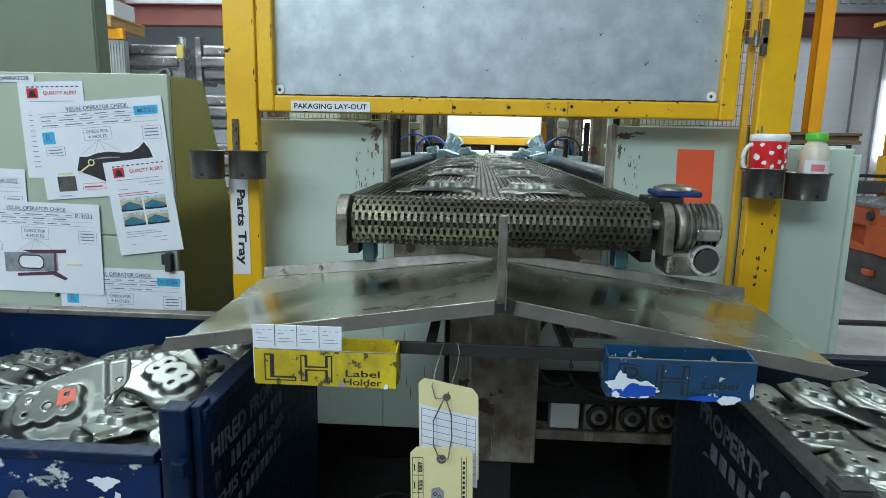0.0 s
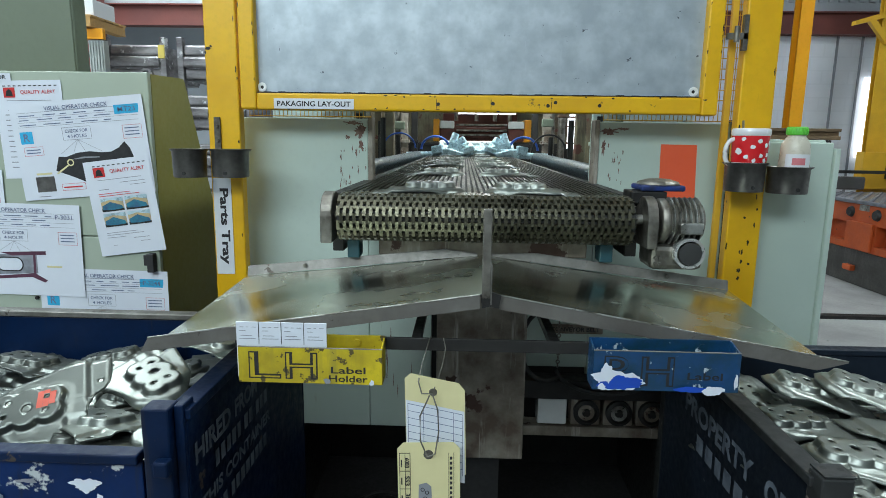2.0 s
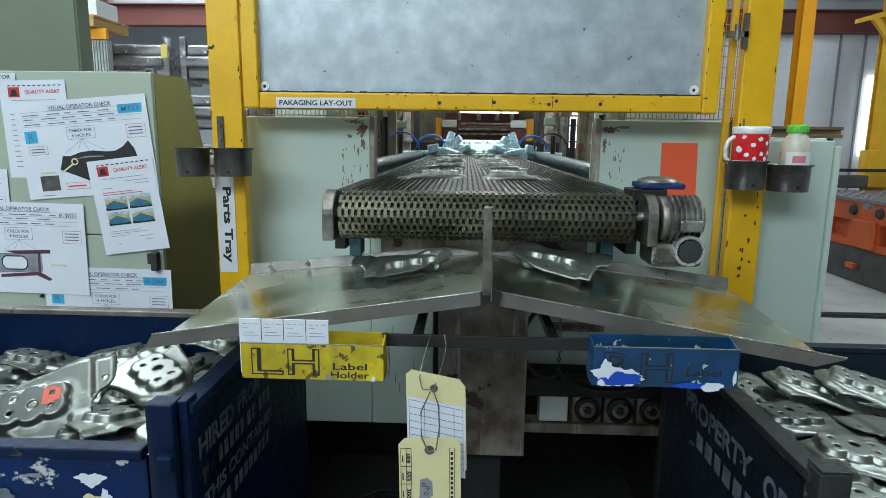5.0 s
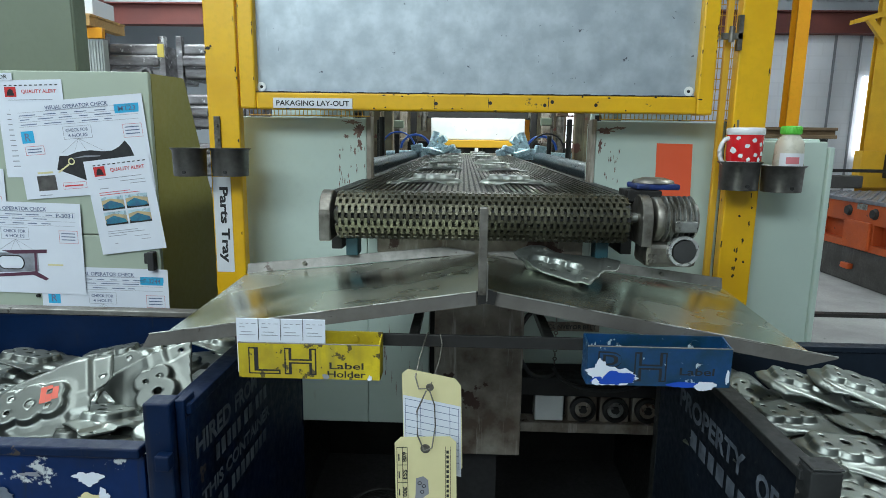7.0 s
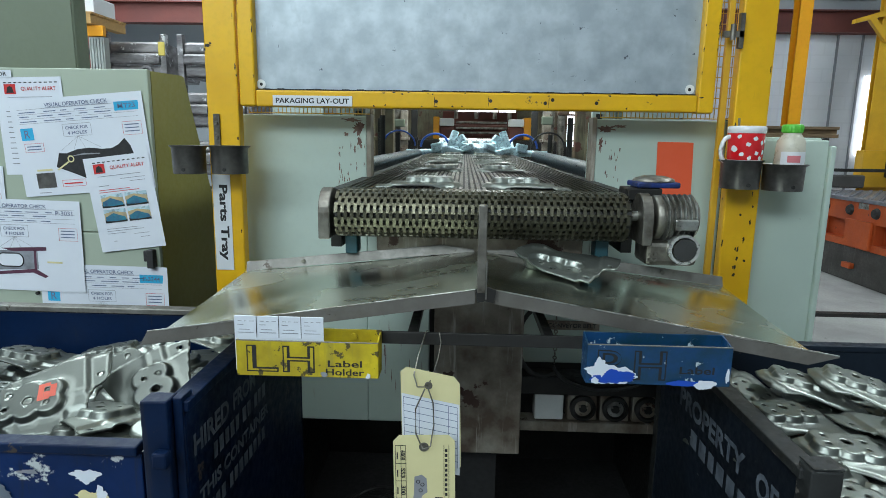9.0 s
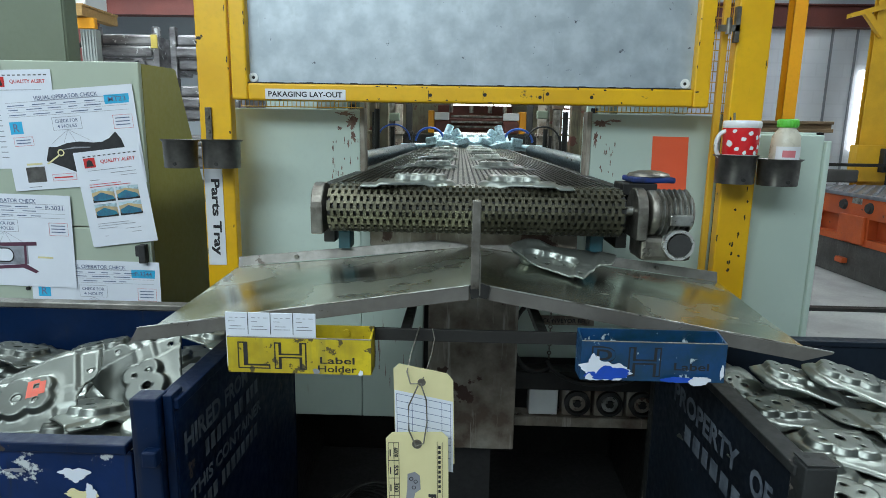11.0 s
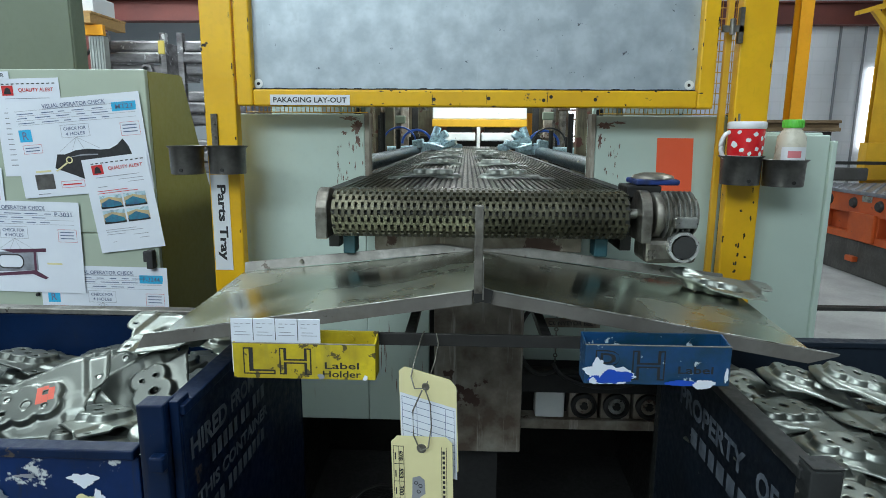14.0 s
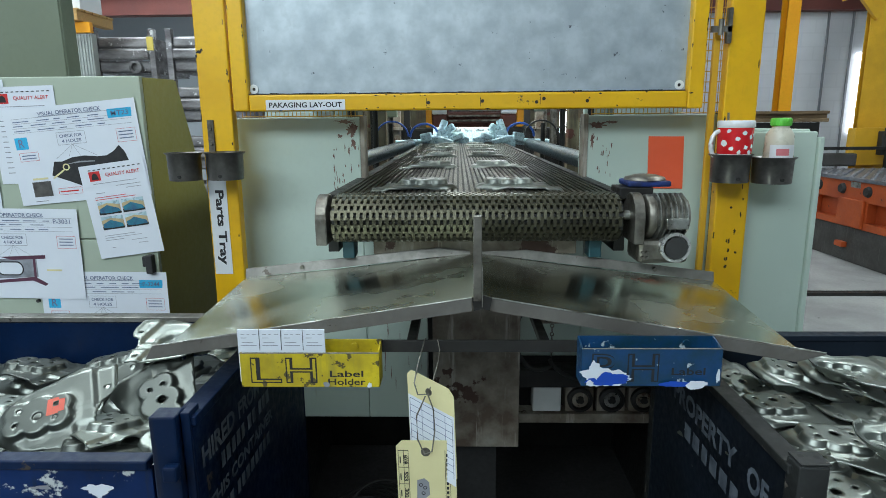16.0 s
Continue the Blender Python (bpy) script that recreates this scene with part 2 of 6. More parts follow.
PHOTO_TAN = surface("photo_tan", (0.6, 0.45, 0.22), 0.6, second=(0.35, 0.30, 0.2), blotch=30)
PHOTO_BLUE = surface("photo_blue", (0.03, 0.10, 0.20), 0.6, second=(0.02, 0.22, 0.30), blotch=40)
STENCIL = surface("faded_stencil_paint", (0.16, 0.19, 0.23), 0.7, second=(0.06, 0.075, 0.10), blotch=30, vary=0.5)
MANILA = surface("manila_card", (0.72, 0.66, 0.36), 0.75, second=(0.66, 0.60, 0.32), vary=0.08, blotch=12, bump=0.02)
ORANGE_CARD = surface("orange_card", (0.85, 0.13, 0.045), 0.65, second=(0.8, 0.11, 0.04), vary=0.06, bump=0.02)
TIN = surface("dark_tin", (0.20, 0.19, 0.18), 0.4, 0.75, second=(0.09, 0.086, 0.08), blotch=18, vary=0.4, grain=100)
RED_MUG = surface("red_glaze", (0.72, 0.015, 0.02), 0.15, coat=0.5, vary=0.05, bump=0)
WHITE_GLAZE = surface("white_glaze", (0.78, 0.78, 0.78), 0.2, coat=0.4, vary=0.04, bump=0)
MILKY = surface("milky_plastic", (0.55, 0.52, 0.42), 0.3, vary=0.08, blotch=30, bump=0)
GREEN_CAP = surface("green_plastic", (0.12, 0.55, 0.06), 0.35, vary=0.08, bump=0)
PINK = surface("pink_print", (0.7, 0.2, 0.22), 0.6, bump=0)
WHITE_PAINT = surface("white_paint", (0.80, 0.82, 0.80), 0.4, second=(0.7, 0.72, 0.7), blotch=9, vary=0.1, chips=(0.3, 0.3, 0.28), chip_at=0.66, chip_scale=20)
PALE_BLUE = surface("pale_blue_alloy", (0.60, 0.78, 0.84), 0.3, 0.3, second=(0.35, 0.50, 0.56), blotch=25, vary=0.3)
HOSE_BLUE = surface("blue_hose", (0.02, 0.10, 0.45), 0.4)
BROWN = surface("brown_red_paint", (0.16, 0.045, 0.03), 0.55, second=(0.09, 0.03, 0.02), blotch=6, vary=0.3)
CONCRETE = surface("concrete_floor", (0.36, 0.36, 0.35), 0.6, second=(0.22, 0.22, 0.215), blotch=1.6, grain=40, vary=0.25, chips=(0.13, 0.13, 0.13), chip_at=0.66, chip_scale=3, bump=0.2)
WALL_WHITE = surface("white_wall_shadow_grid", (0.74, 0.76, 0.80), 0.7, second=(0.62, 0.64, 0.68), blotch=0.9, vary=0.12, streak=(0.34, 0.36, 0.38), streak_at=0.66)
ROOFING = surface("grey_cladding", (0.42, 0.45, 0.48), 0.5, 0.2, second=(0.36, 0.39, 0.42), blotch=0.8, vary=0.12)
STEEL_RED = surface("red_oxide_beam", (0.17, 0.045, 0.035), 0.6, second=(0.12, 0.035, 0.03), blotch=2)
GREY_BOX = surface("grey_stillage_steel", (0.33, 0.32, 0.325), 0.42, 0.5, second=(0.10, 0.09, 0.095), blotch=7, vary=0.4, chips=(0.62, 0.62, 0.62), chip_at=0.60, chip_scale=8, stretch=(0.5, 1, 1.6))
RACK_GREY = surface("rack_grey_paint", (0.42, 0.45, 0.43), 0.5, second=(0.30, 0.32, 0.31), blotch=6, vary=0.25)
MACHINED = surface("machined_steel", (0.74, 0.75, 0.73), 0.3, 0.7, second=(0.5, 0.5, 0.48), blotch=25, vary=0.2)
WOOD = surface("pallet_wood", (0.50, 0.30, 0.10), 0.7, second=(0.38, 0.22, 0.08), blotch=8, vary=0.3, stretch=(1, 6, 6))
OLD_WOOD = surface("weathered_wood", (0.26, 0.17, 0.09), 0.75, second=(0.14, 0.09, 0.05), blotch=9, vary=0.4, stretch=(1, 8, 8))
CARTON = surface("blue_carton", (0.03, 0.22, 0.32), 0.6)
WHITE_CARD = surface("white_carton", (0.7, 0.72, 0.74), 0.6, vary=0.08)
CHECKER = surface("die_plate", (0.30, 0.30, 0.33), 0.4, 0.7, second=(0.2, 0.2, 0.22), blotch=15)


def mesh_shadow_grid(m):
    """Faint courses multiplied into a far wall's colour, for the mesh shadows on it."""
    nt = m.node_tree
    p = nt.nodes["Principled BSDF"]
    tc, mp = nt.nodes.new("ShaderNodeTexCoord"), nt.nodes.new("ShaderNodeMapping")
    mp.inputs["Rotation"].default_value = (radians(-90), 0, 0)
    nt.links.new(tc.outputs["Object"], mp.inputs[0])
    b = nt.nodes.new("ShaderNodeTexBrick")
    b.inputs["Scale"].default_value, b.inputs["Mortar Size"].default_value = 1.0, 0.012
    b.inputs["Brick Width"].default_value, b.inputs["Row Height"].default_value = 0.40, 0.20
    b.inputs["Color1"].default_value, b.inputs["Color2"].default_value, b.inputs["Mortar"].default_value = (1, 1, 1, 1), (0.97, 0.97, 0.97, 1), (0.94, 0.94, 0.94, 1)
    nt.links.new(mp.outputs[0], b.inputs[0])
    old = p.inputs["Base Color"].links[0].from_socket
    nt.links.new(mix(nt, old, b.outputs[0], 1.0, "MULTIPLY"), p.inputs["Base Color"])


mesh_shadow_grid(WALL_WHITE)
DAYLIGHT = glow("daylight_pane", (0.9, 0.96, 1.0), 2.2)
TUBE_GLOW = glow("tube_glow", (0.95, 1.0, 0.98), 3.0)


# ---- the hall ----
def hall():
    bm = bmesh.new()
    box(bm, -9, 9, -6, 10, -0.15, 0.0)
    solid("floor", bm, CONCRETE, "worn grey concrete workshop floor", "floor", kind="structure")
    bm = bmesh.new()
    box(bm, -9.2, 9.2, 10, 10.2, 0, 6)
    solid("wall_north", bm, ROOFING, "grey clad rear wall of the hall", "wall", kind="structure")
    # opening left behind the added front fill lamp
    bm = bmesh.new()
    box(bm, -9.2, -6.3, -6.2, -6, 0, 6)
    box(bm, 0.3, 9.2, -6.2, -6, 0, 6)
    box(bm, -6.3, 0.3, -6.2, -6, 5.6, 6)
    box(bm, -6.3, 0.3, -6.2, -6, 0, 3.9)
    solid("wall_south", bm, ROOFING, "grey clad front wall of the hall", "wall", kind="structure")
    for name, x0, x1 in (("wall_west", -9.2, -9), ("wall_east", 9, 9.2)):
        bm = bmesh.new()
        box(bm, x0, x1, -6, 10, 0, 6)
        solid(name, bm, ROOFING, "grey clad side wall of the hall", "wall", kind="structure")
    bm = bmesh.new()
    box(bm, -9.2, 9.2, -6.2, 10.2, 6.0, 6.15)
    for k in range(60):
        box(bm, -9, 9, -6 + k * 0.266, -5.9 + k * 0.266, 5.95, 6.0)
    solid("ceiling", bm, ROOFING, "grey ribbed metal roof lining", "ceiling", kind="structure")
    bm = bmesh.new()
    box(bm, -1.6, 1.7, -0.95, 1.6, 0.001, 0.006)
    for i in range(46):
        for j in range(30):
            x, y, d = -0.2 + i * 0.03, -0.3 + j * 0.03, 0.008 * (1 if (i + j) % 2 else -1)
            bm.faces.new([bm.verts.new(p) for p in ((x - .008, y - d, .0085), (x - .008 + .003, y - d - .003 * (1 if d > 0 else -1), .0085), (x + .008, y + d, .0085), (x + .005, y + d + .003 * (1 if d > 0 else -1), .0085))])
    solid("floor_plate", bm, BLACK, "black checker plate on the floor under the press", "floor plate", kind="structure")
    # inner white wall, mesh shadows in its colour, with cladding and beams above it
    bm = bmesh.new()
    box(bm, 3.0, 9.0, 8.0, 8.2, 0, 3.1)
    w = solid("wall_1", bm, WALL_WHITE, "white painted partition wall with stains and a painted mesh shadow grid", "wall", kind="structure")
    bm = bmesh.new()
    for x in (5.56, 5.93):
        box(bm, x, x + 0.03, 7.98, 8.0, 0, 3.1)
    part("joint", bm, GREY_INK, w)
    bm = bmesh.new()
    box(bm, 6.03, 6.13, 7.9, 7.98, 1.3, 2.5)
    solid("window_1", bm, DAYLIGHT, "bright narrow daylight opening in the white wall", "window", kind="structure")
    for x0, x1, z0 in ((3.0, 9.0, 3.1), (-9.0, -1.5, 3.15)):
        bm = bmesh.new()
        n = int((x1 - x0) / 0.15)
        for k in range(n):
            box(bm, x0 + k * 0.15, x0 + k * 0.15 + 0.09, 8.02, 8.06, z0 + 0.5, 6)
        box(bm, x0, x1, 8.06, 8.1, z0 + 0.3, 6)
        solid("cladding", bm, ROOFING, "grey ribbed metal wall cladding", "cladding", kind="structure")
        bm = bmesh.new()
        box(bm, x0, x1, 7.88, 7.9, z0 + 0.02, z0 + 0.3)
        box(bm, x0, x1, 7.8, 8.0, z0, z0 + 0.02)
        box(bm, x0, x1, 7.8, 8.0, z0 + 0.3, z0 + 0.32)
        solid("steel_beam", bm, STEEL_RED, "red oxide steel beam along the wall", "beam", kind="structure")
    bm = bmesh.new()
    box(bm, -5.75, -5.55, 7.6, 7.8, 0, 6)
    box(bm, -5.8, -5.5, 7.58, 7.6, 0, 6)
    solid("steel_column", bm, STEEL_RED, "red oxide steel column of the hall", "column", kind="structure")
    # unseen glowing panels, added just above the overhead fill lamps
    for x0, x1, y0, y1 in ((-2.7, -1.1, -4.1, 0.9), (3.4, 5.0, -0.8, 3.2), (-5.4, -3.8, 1.0, 7.0), (-2.7, 3.3, 7.4, 9.0)):
        bm = bmesh.new()
        box(bm, x0, x1, y0, y1, 5.9, 5.94)
        solid("skylight", bm, DAYLIGHT, "added glowing panel under the unseen metal roof", "skylight", "roof skylights", "structure")


hall()


# ---- guard frame of the press outfeed ----
def guard():
    g = root("safety_guard", (0, 0, 0), "yellow painted steel safety guard with grey sheet panel", "safety guard")
    for x0, x1 in ((-0.746, -0.656), (0.716, 0.808)):
        bm = bmesh.new()
        box(bm, x0, x1, -0.03, 0.008, 0, 2.7, 0.004)
        part("post", bm, YELLOW, g)
    bm = bmesh.new()
    box(bm, 0.684, 0.701, -0.014, 0.002, 0.0, 2.7, 0.002)
    part("angle_strip", bm, YELLOW_DULL, g)
    for x0, x1, z0, z1 in ((-0.650, -0.605, 1.538, 2.55), (0.614, 0.658, 1.535, 2.55), (-0.6045, 0.6135, 1.537, 1.583), (-0.6045, 0.6135, 2.50, 2.55)):
        bm = bmesh.new()
        box(bm, x0, x1, -0.035, 0.012, z0, z1, 0.005)
        part("door_rail", bm, YELLOW, g)
    bm = bmesh.new()
    box(bm, -0.6040, 0.6130, -0.012, -0.008, 1.584, 2.499)
    part("sheet_panel", bm, GALV, g, "mottled grey galvanised steel sheet")
    # grime in the joint along the lower rail
    bm = bmesh.new()
    for k in range(60):
        box(bm, -0.604 + k * .0202, -0.5845 + k * .0202, -0.0335, -0.0125, 1.5832, 1.5848 + 0.0022 * abs(math.sin(k * 1.7) * math.sin(k * .6)))
    part("grime_line", bm, DARK, g)
    for x in (-0.594, 0.596):
        bm = bmesh.new()
        lathe(bm, (x, -0.0125, 1.599), (0, -1, 0), ((0.0045, 0), (0.012, 0.0), (0.013, 0.003), (0.010, 0.004), (0.0045, 0.002)), 20)
        part("washer", bm, WHITE_PAINT, g)
        bm = bmesh.new()
        lathe(bm, (x, -0.0125, 1.599), (0, -1, 0), ((0.0, 0.0015), (0.0045, 0.001)), 12)
        part("bolt", bm, DARK, g)
    # welded mesh behind the door
    for xa, xb in ((-0.66, -0.30), (0.375, 0.76)):
        bm = bmesh.new()
        for k in range(int((xb - xa) / 0.0125)):
            x = xa + k * 0.0125
            rod(bm, (x, 0.065, 1.522), (x, 0.065, 2.5), 0.0012, 5)
        for k in range(34):
            z = 1.524 + k * 0.029
            rod(bm, (xa, 0.062, z), (xb, 0.062, z), 0.0016, 5)
        part("wire_mesh", bm, YELLOW_DULL, g, "welded wire mesh")
    for z in (1.745,):
        bm = bmesh.new()
        box(bm, 0.662, 0.716, -0.045, -0.036, z - 0.012, z + 0.004)
        rod(bm, (0.684, -0.05, z - 0.02), (0.684, -0.05, z + 0.02), 0.007, 10)
        box(bm, 0.704, 0.716, -0.045, -0.031, z - 0.04, z + 0.05)
        part("latch", bm, BARE, g, "worn steel latch")
    # dents and bolt holes along the lower rail
    for x, z in ((-0.10, 1.557), (0.05, 1.560), (0.20, 1.556), (0.34, 1.558), (0.22, 1.565)):
        bm = bmesh.new()
        lathe(bm, (x, -0.0355, z), (0, -1, 0), ((0.0, 0.0), (0.005, 0.0005)), 10)
        part("hole", bm, DARK, g)
    # knocks and bare spots in the paint
    rnd = random.Random(31)
    marks = [(-0.735, 1.70, .010, .006, -.0304), (-0.728, 1.705, .004, .004, -.0304)]
    marks += [(rnd.uniform(0.755, 0.795), rnd.uniform(1.08, 1.32), rnd.uniform(.002, .005), rnd.uniform(.004, .010), -.0304) for _ in range(12)]
    marks += [(rnd.choice((-0.742, -0.661, 0.720, 0.804)) + rnd.uniform(-.003, .003), rnd.uniform(1.0, 1.9), rnd.uniform(.001, .003), rnd.uniform(.003, .012), -.0304) for _ in range(22)]
    marks += [(rnd.uniform(-0.64, 0.65), rnd.choice((1.542, 1.578)) + rnd.uniform(-.003, .003), rnd.uniform(.002, .008), rnd.uniform(.001, .003), -.0354) for _ in range(22)]
    marks += [(x, rnd.uniform(1.555, 1.565), .0012, .016, -.0354) for x in (-0.105, 0.045, 0.21)]
    marks += [(rnd.choice((-0.646, -0.609, 0.618, 0.654)), rnd.uniform(1.6, 1.9), rnd.uniform(.001, .002), rnd.uniform(.003, .012), -.0354) for _ in range(14)]
    for px, pz, sw, sh, y in marks:
        bm = bmesh.new()
        v = []
        for i in range(16):
            a, k = 2 * math.pi * i / 16, rnd.uniform(0.5, 1.1)
            v.append(bm.verts.new((px + sw * k * math.cos(a), y, pz + sh * k * math.sin(a))))
        bm.faces.new(v)
        part("bare_spot", bm, DARK, g)
    # printed labels
    bm = bmesh.new()
    box(bm, -0.556, -0.333, -0.037, -0.0355, 1.540, 1.568, 0.0005)
    lab = part("label_plate", bm, WHITE_CARD, g, "white printed label plate")
    writing("lettering", "PAKAGING LAY-OUT", pose(-0.4445, -0.0375, 1.554) @ FRONT, 0.0145, INK, lab, 0.205, 0.02)
    bm = bmesh.new()
    box(bm, -0.741, -0.689, -0.032, -0.0305, 1.066, 1.345, 0.0005)
    lab = part("label_plate", bm, WHITE_CARD, g, "white upright label plate")
    writing("lettering", "Parts Tray", pose(-0.714, -0.0325, 1.205) @ FRONT @ pose(0, 0, 0, 0, 0, -90), 0.032, INK, lab, 0.222, 0.035)
    # bolted strap over the tin holders
    bm = bmesh.new()
    box(bm, -0.728, -0.710, -0.036, -0.0305, 1.42, 1.515, 0.001)
    for z in (1.45, 1.49):
        rod(bm, (-0.719, -0.042, z), (-0.719, -0.036, z), 0.005, 8)
    part("strap", bm, BARE, g, "bolted steel strap")


guard()


def tin_holder(cx, cy, cz, r, h, group):
    t = root("tin_holder", (cx, cy, cz), "round dark steel tin cup holder fixed to the post", "cup holder", group)
    bm = bmesh.new()
    lathe(bm, (cx, cy, cz), (0, 0, 1), ((0.0, 0.0), (r * 0.93, 0.0), (r * 0.95, 0.003), (r * 0.98, h * 0.9), (r * 1.10, h * 0.97), (r * 1.12, h), (r * 1.06, h), (r * 0.94, h * 0.9), (r * 0.91, 0.006), (0.0, 0.006)), 32)
    part("cup", bm, TIN, t)
    bm = bmesh.new()
    rod(bm, (cx + r * 0.05, cy - r * 0.95, cz + 0.012), (cx + r * 0.05, cy - r * 1.02, cz + 0.012), 0.005, 8)
    part("rivet", bm, DARK, t)


for cx, cy, cz, r, h in ((-0.781, -0.083, 1.350, 0.0460, 0.077), (-0.666, -0.085, 1.352, 0.0505, 0.076), (0.7235, -0.085, 1.336, 0.0515, 0.076), (0.841, -0.080, 1.332, 0.0530, 0.071)):
    tin_holder(cx, cy, cz, r, h, "cup holders on the guard posts")


def mug():
    c = (0.731, -0.085, 1.343)
    m = root("mug", c, "red and white mug with white spots standing in a tin holder", "mug")
    bm = bmesh.new()
    lathe(bm, c, (0, 0, 1), ((0.0, 0.0), (0.036, 0.0), (0.038, 0.004), (0.0405, 0.064), (0.0445, 0.076), (0.046, 0.139)), 36)
    part("body", bm, RED_MUG, m)
    bm = bmesh.new()
    lathe(bm, c, (0, 0, 1), ((0.0465, 0.1391), (0.048, 0.143), (0.048, 0.154), (0.045, 0.158), (0.043, 0.152), (0.042, 0.02), (0.0, 0.018)), 36)
    part("rim", bm, WHITE_GLAZE, m)
    bm = bmesh.new()
    wire(bm, [Vector(c) + Vector((-0.044, 0, 0.13)) + Vector((-0.022 * math.sin(a), -0.004, -0.035 + 0.035 * math.cos(a))) for a in [i * math.pi / 10 for i in range(11)]], 0.006, 8)
    part("handle", bm, WHITE_GLAZE, m)
    rnd = random.Random(4)
    for k, (a, z) in enumerate(((-150, .10), (-125, .085), (-105, .11), (-85, .125), (-78, .088), (-60, .115), (-52, .09), (-40, .12), (-35, .10), (-100, .075), (-65, .075), (-135, .13))):
        bm = bmesh.new()
        d = Vector((math.cos(radians(a)), math.sin(radians(a)), 0))
        big = 1.6 if k == 0 else 1.0
        e = d.cross(Vector((0, 0, 1)))
        o = Vector(c) + Vector((0, 0, z))
        ring = []
        for i in range(11):
            b, r = 2 * math.pi * i / 11, rnd.uniform(.0042, .0072) * big
            w = r * math.cos(b) / 0.0463
            ring.append(bm.verts.new(o + d * (0.0466 * math.cos(w)) + e * (0.0466 * math.sin(w)) + Vector((0, 0, r * math.sin(b)))))
        mid = bm.verts.new(o + d * 0.0468)
        for i in range(11):
            bm.faces.new((mid, ring[i], ring[(i + 1) % 11]))
        part("spot", bm, WHITE_GLAZE, m)
    bm = bmesh.new()
    rod(bm, (0.722, -0.07, 1.40), (0.712, -0.075, 1.522), 0.003, 8)
    sp = solid("spoon", bm, BARE, "steel spoon standing in the mug", "spoon")


mug()


def bottle():
    c = (0.8515, -0.082, 1.338)
    b = root("drink_bottle", c, "milky plastic bottle with green cap standing in a tin holder", "bottle")
    bm = bmesh.new()
    lathe(bm, c, (0, 0, 1), ((0.0, 0.0), (0.034, 0.0), (0.037, 0.006), (0.038, 0.06), (0.036, 0.10), (0.0345, 0.125), (0.025, 0.140), (0.022, 0.143), (0.022, 0.148)), 32)
    part("body", bm, MILKY, b)
    bm = bmesh.new()
    lathe(bm, c, (0, 0, 1), ((0.0235, 0.147), (0.0255, 0.150), (0.0255, 0.166), (0.023, 0.169), (0.0, 0.169)), 28)
    for k in range(20):
        a = 2 * math.pi * k / 20
        rod(bm, (c[0] + .0255 * math.cos(a), c[1] + .0255 * math.sin(a), c[2] + .150), (c[0] + .0255 * math.cos(a), c[1] + .0255 * math.sin(a), c[2] + .165), .0012, 5)
    part("cap", bm, GREEN_CAP, b)
    bm = bmesh.new()
    n = 16
    lo = []
    for i in range(n + 1):
        a = radians(-150 + 100 * i / n)
        lo.append([bm.verts.new((c[0] + 0.0385 * math.cos(a), c[1] + 0.0385 * math.sin(a), c[2] + z)) for z in (0.05, 0.098)])
    for p, q in zip(lo, lo[1:]):
        bm.faces.new((p[0], q[0], q[1], p[1]))
    part("label", bm, WHITE_CARD, b, "white paper label with pink print")
    bm = bmesh.new()
    for i in range(8):
        a0, a1 = radians(-125 + 6 * i), radians(-119 + 6 * i)
        v = [bm.verts.new((c[0] + 0.0389 * math.cos(a), c[1] + 0.0389 * math.sin(a), c[2] + z)) for a, z in ((a0, .070), (a1, .070), (a1, .088), (a0, .088))]
        bm.faces.new(v)
    part("print", bm, PINK, b)


bottle()


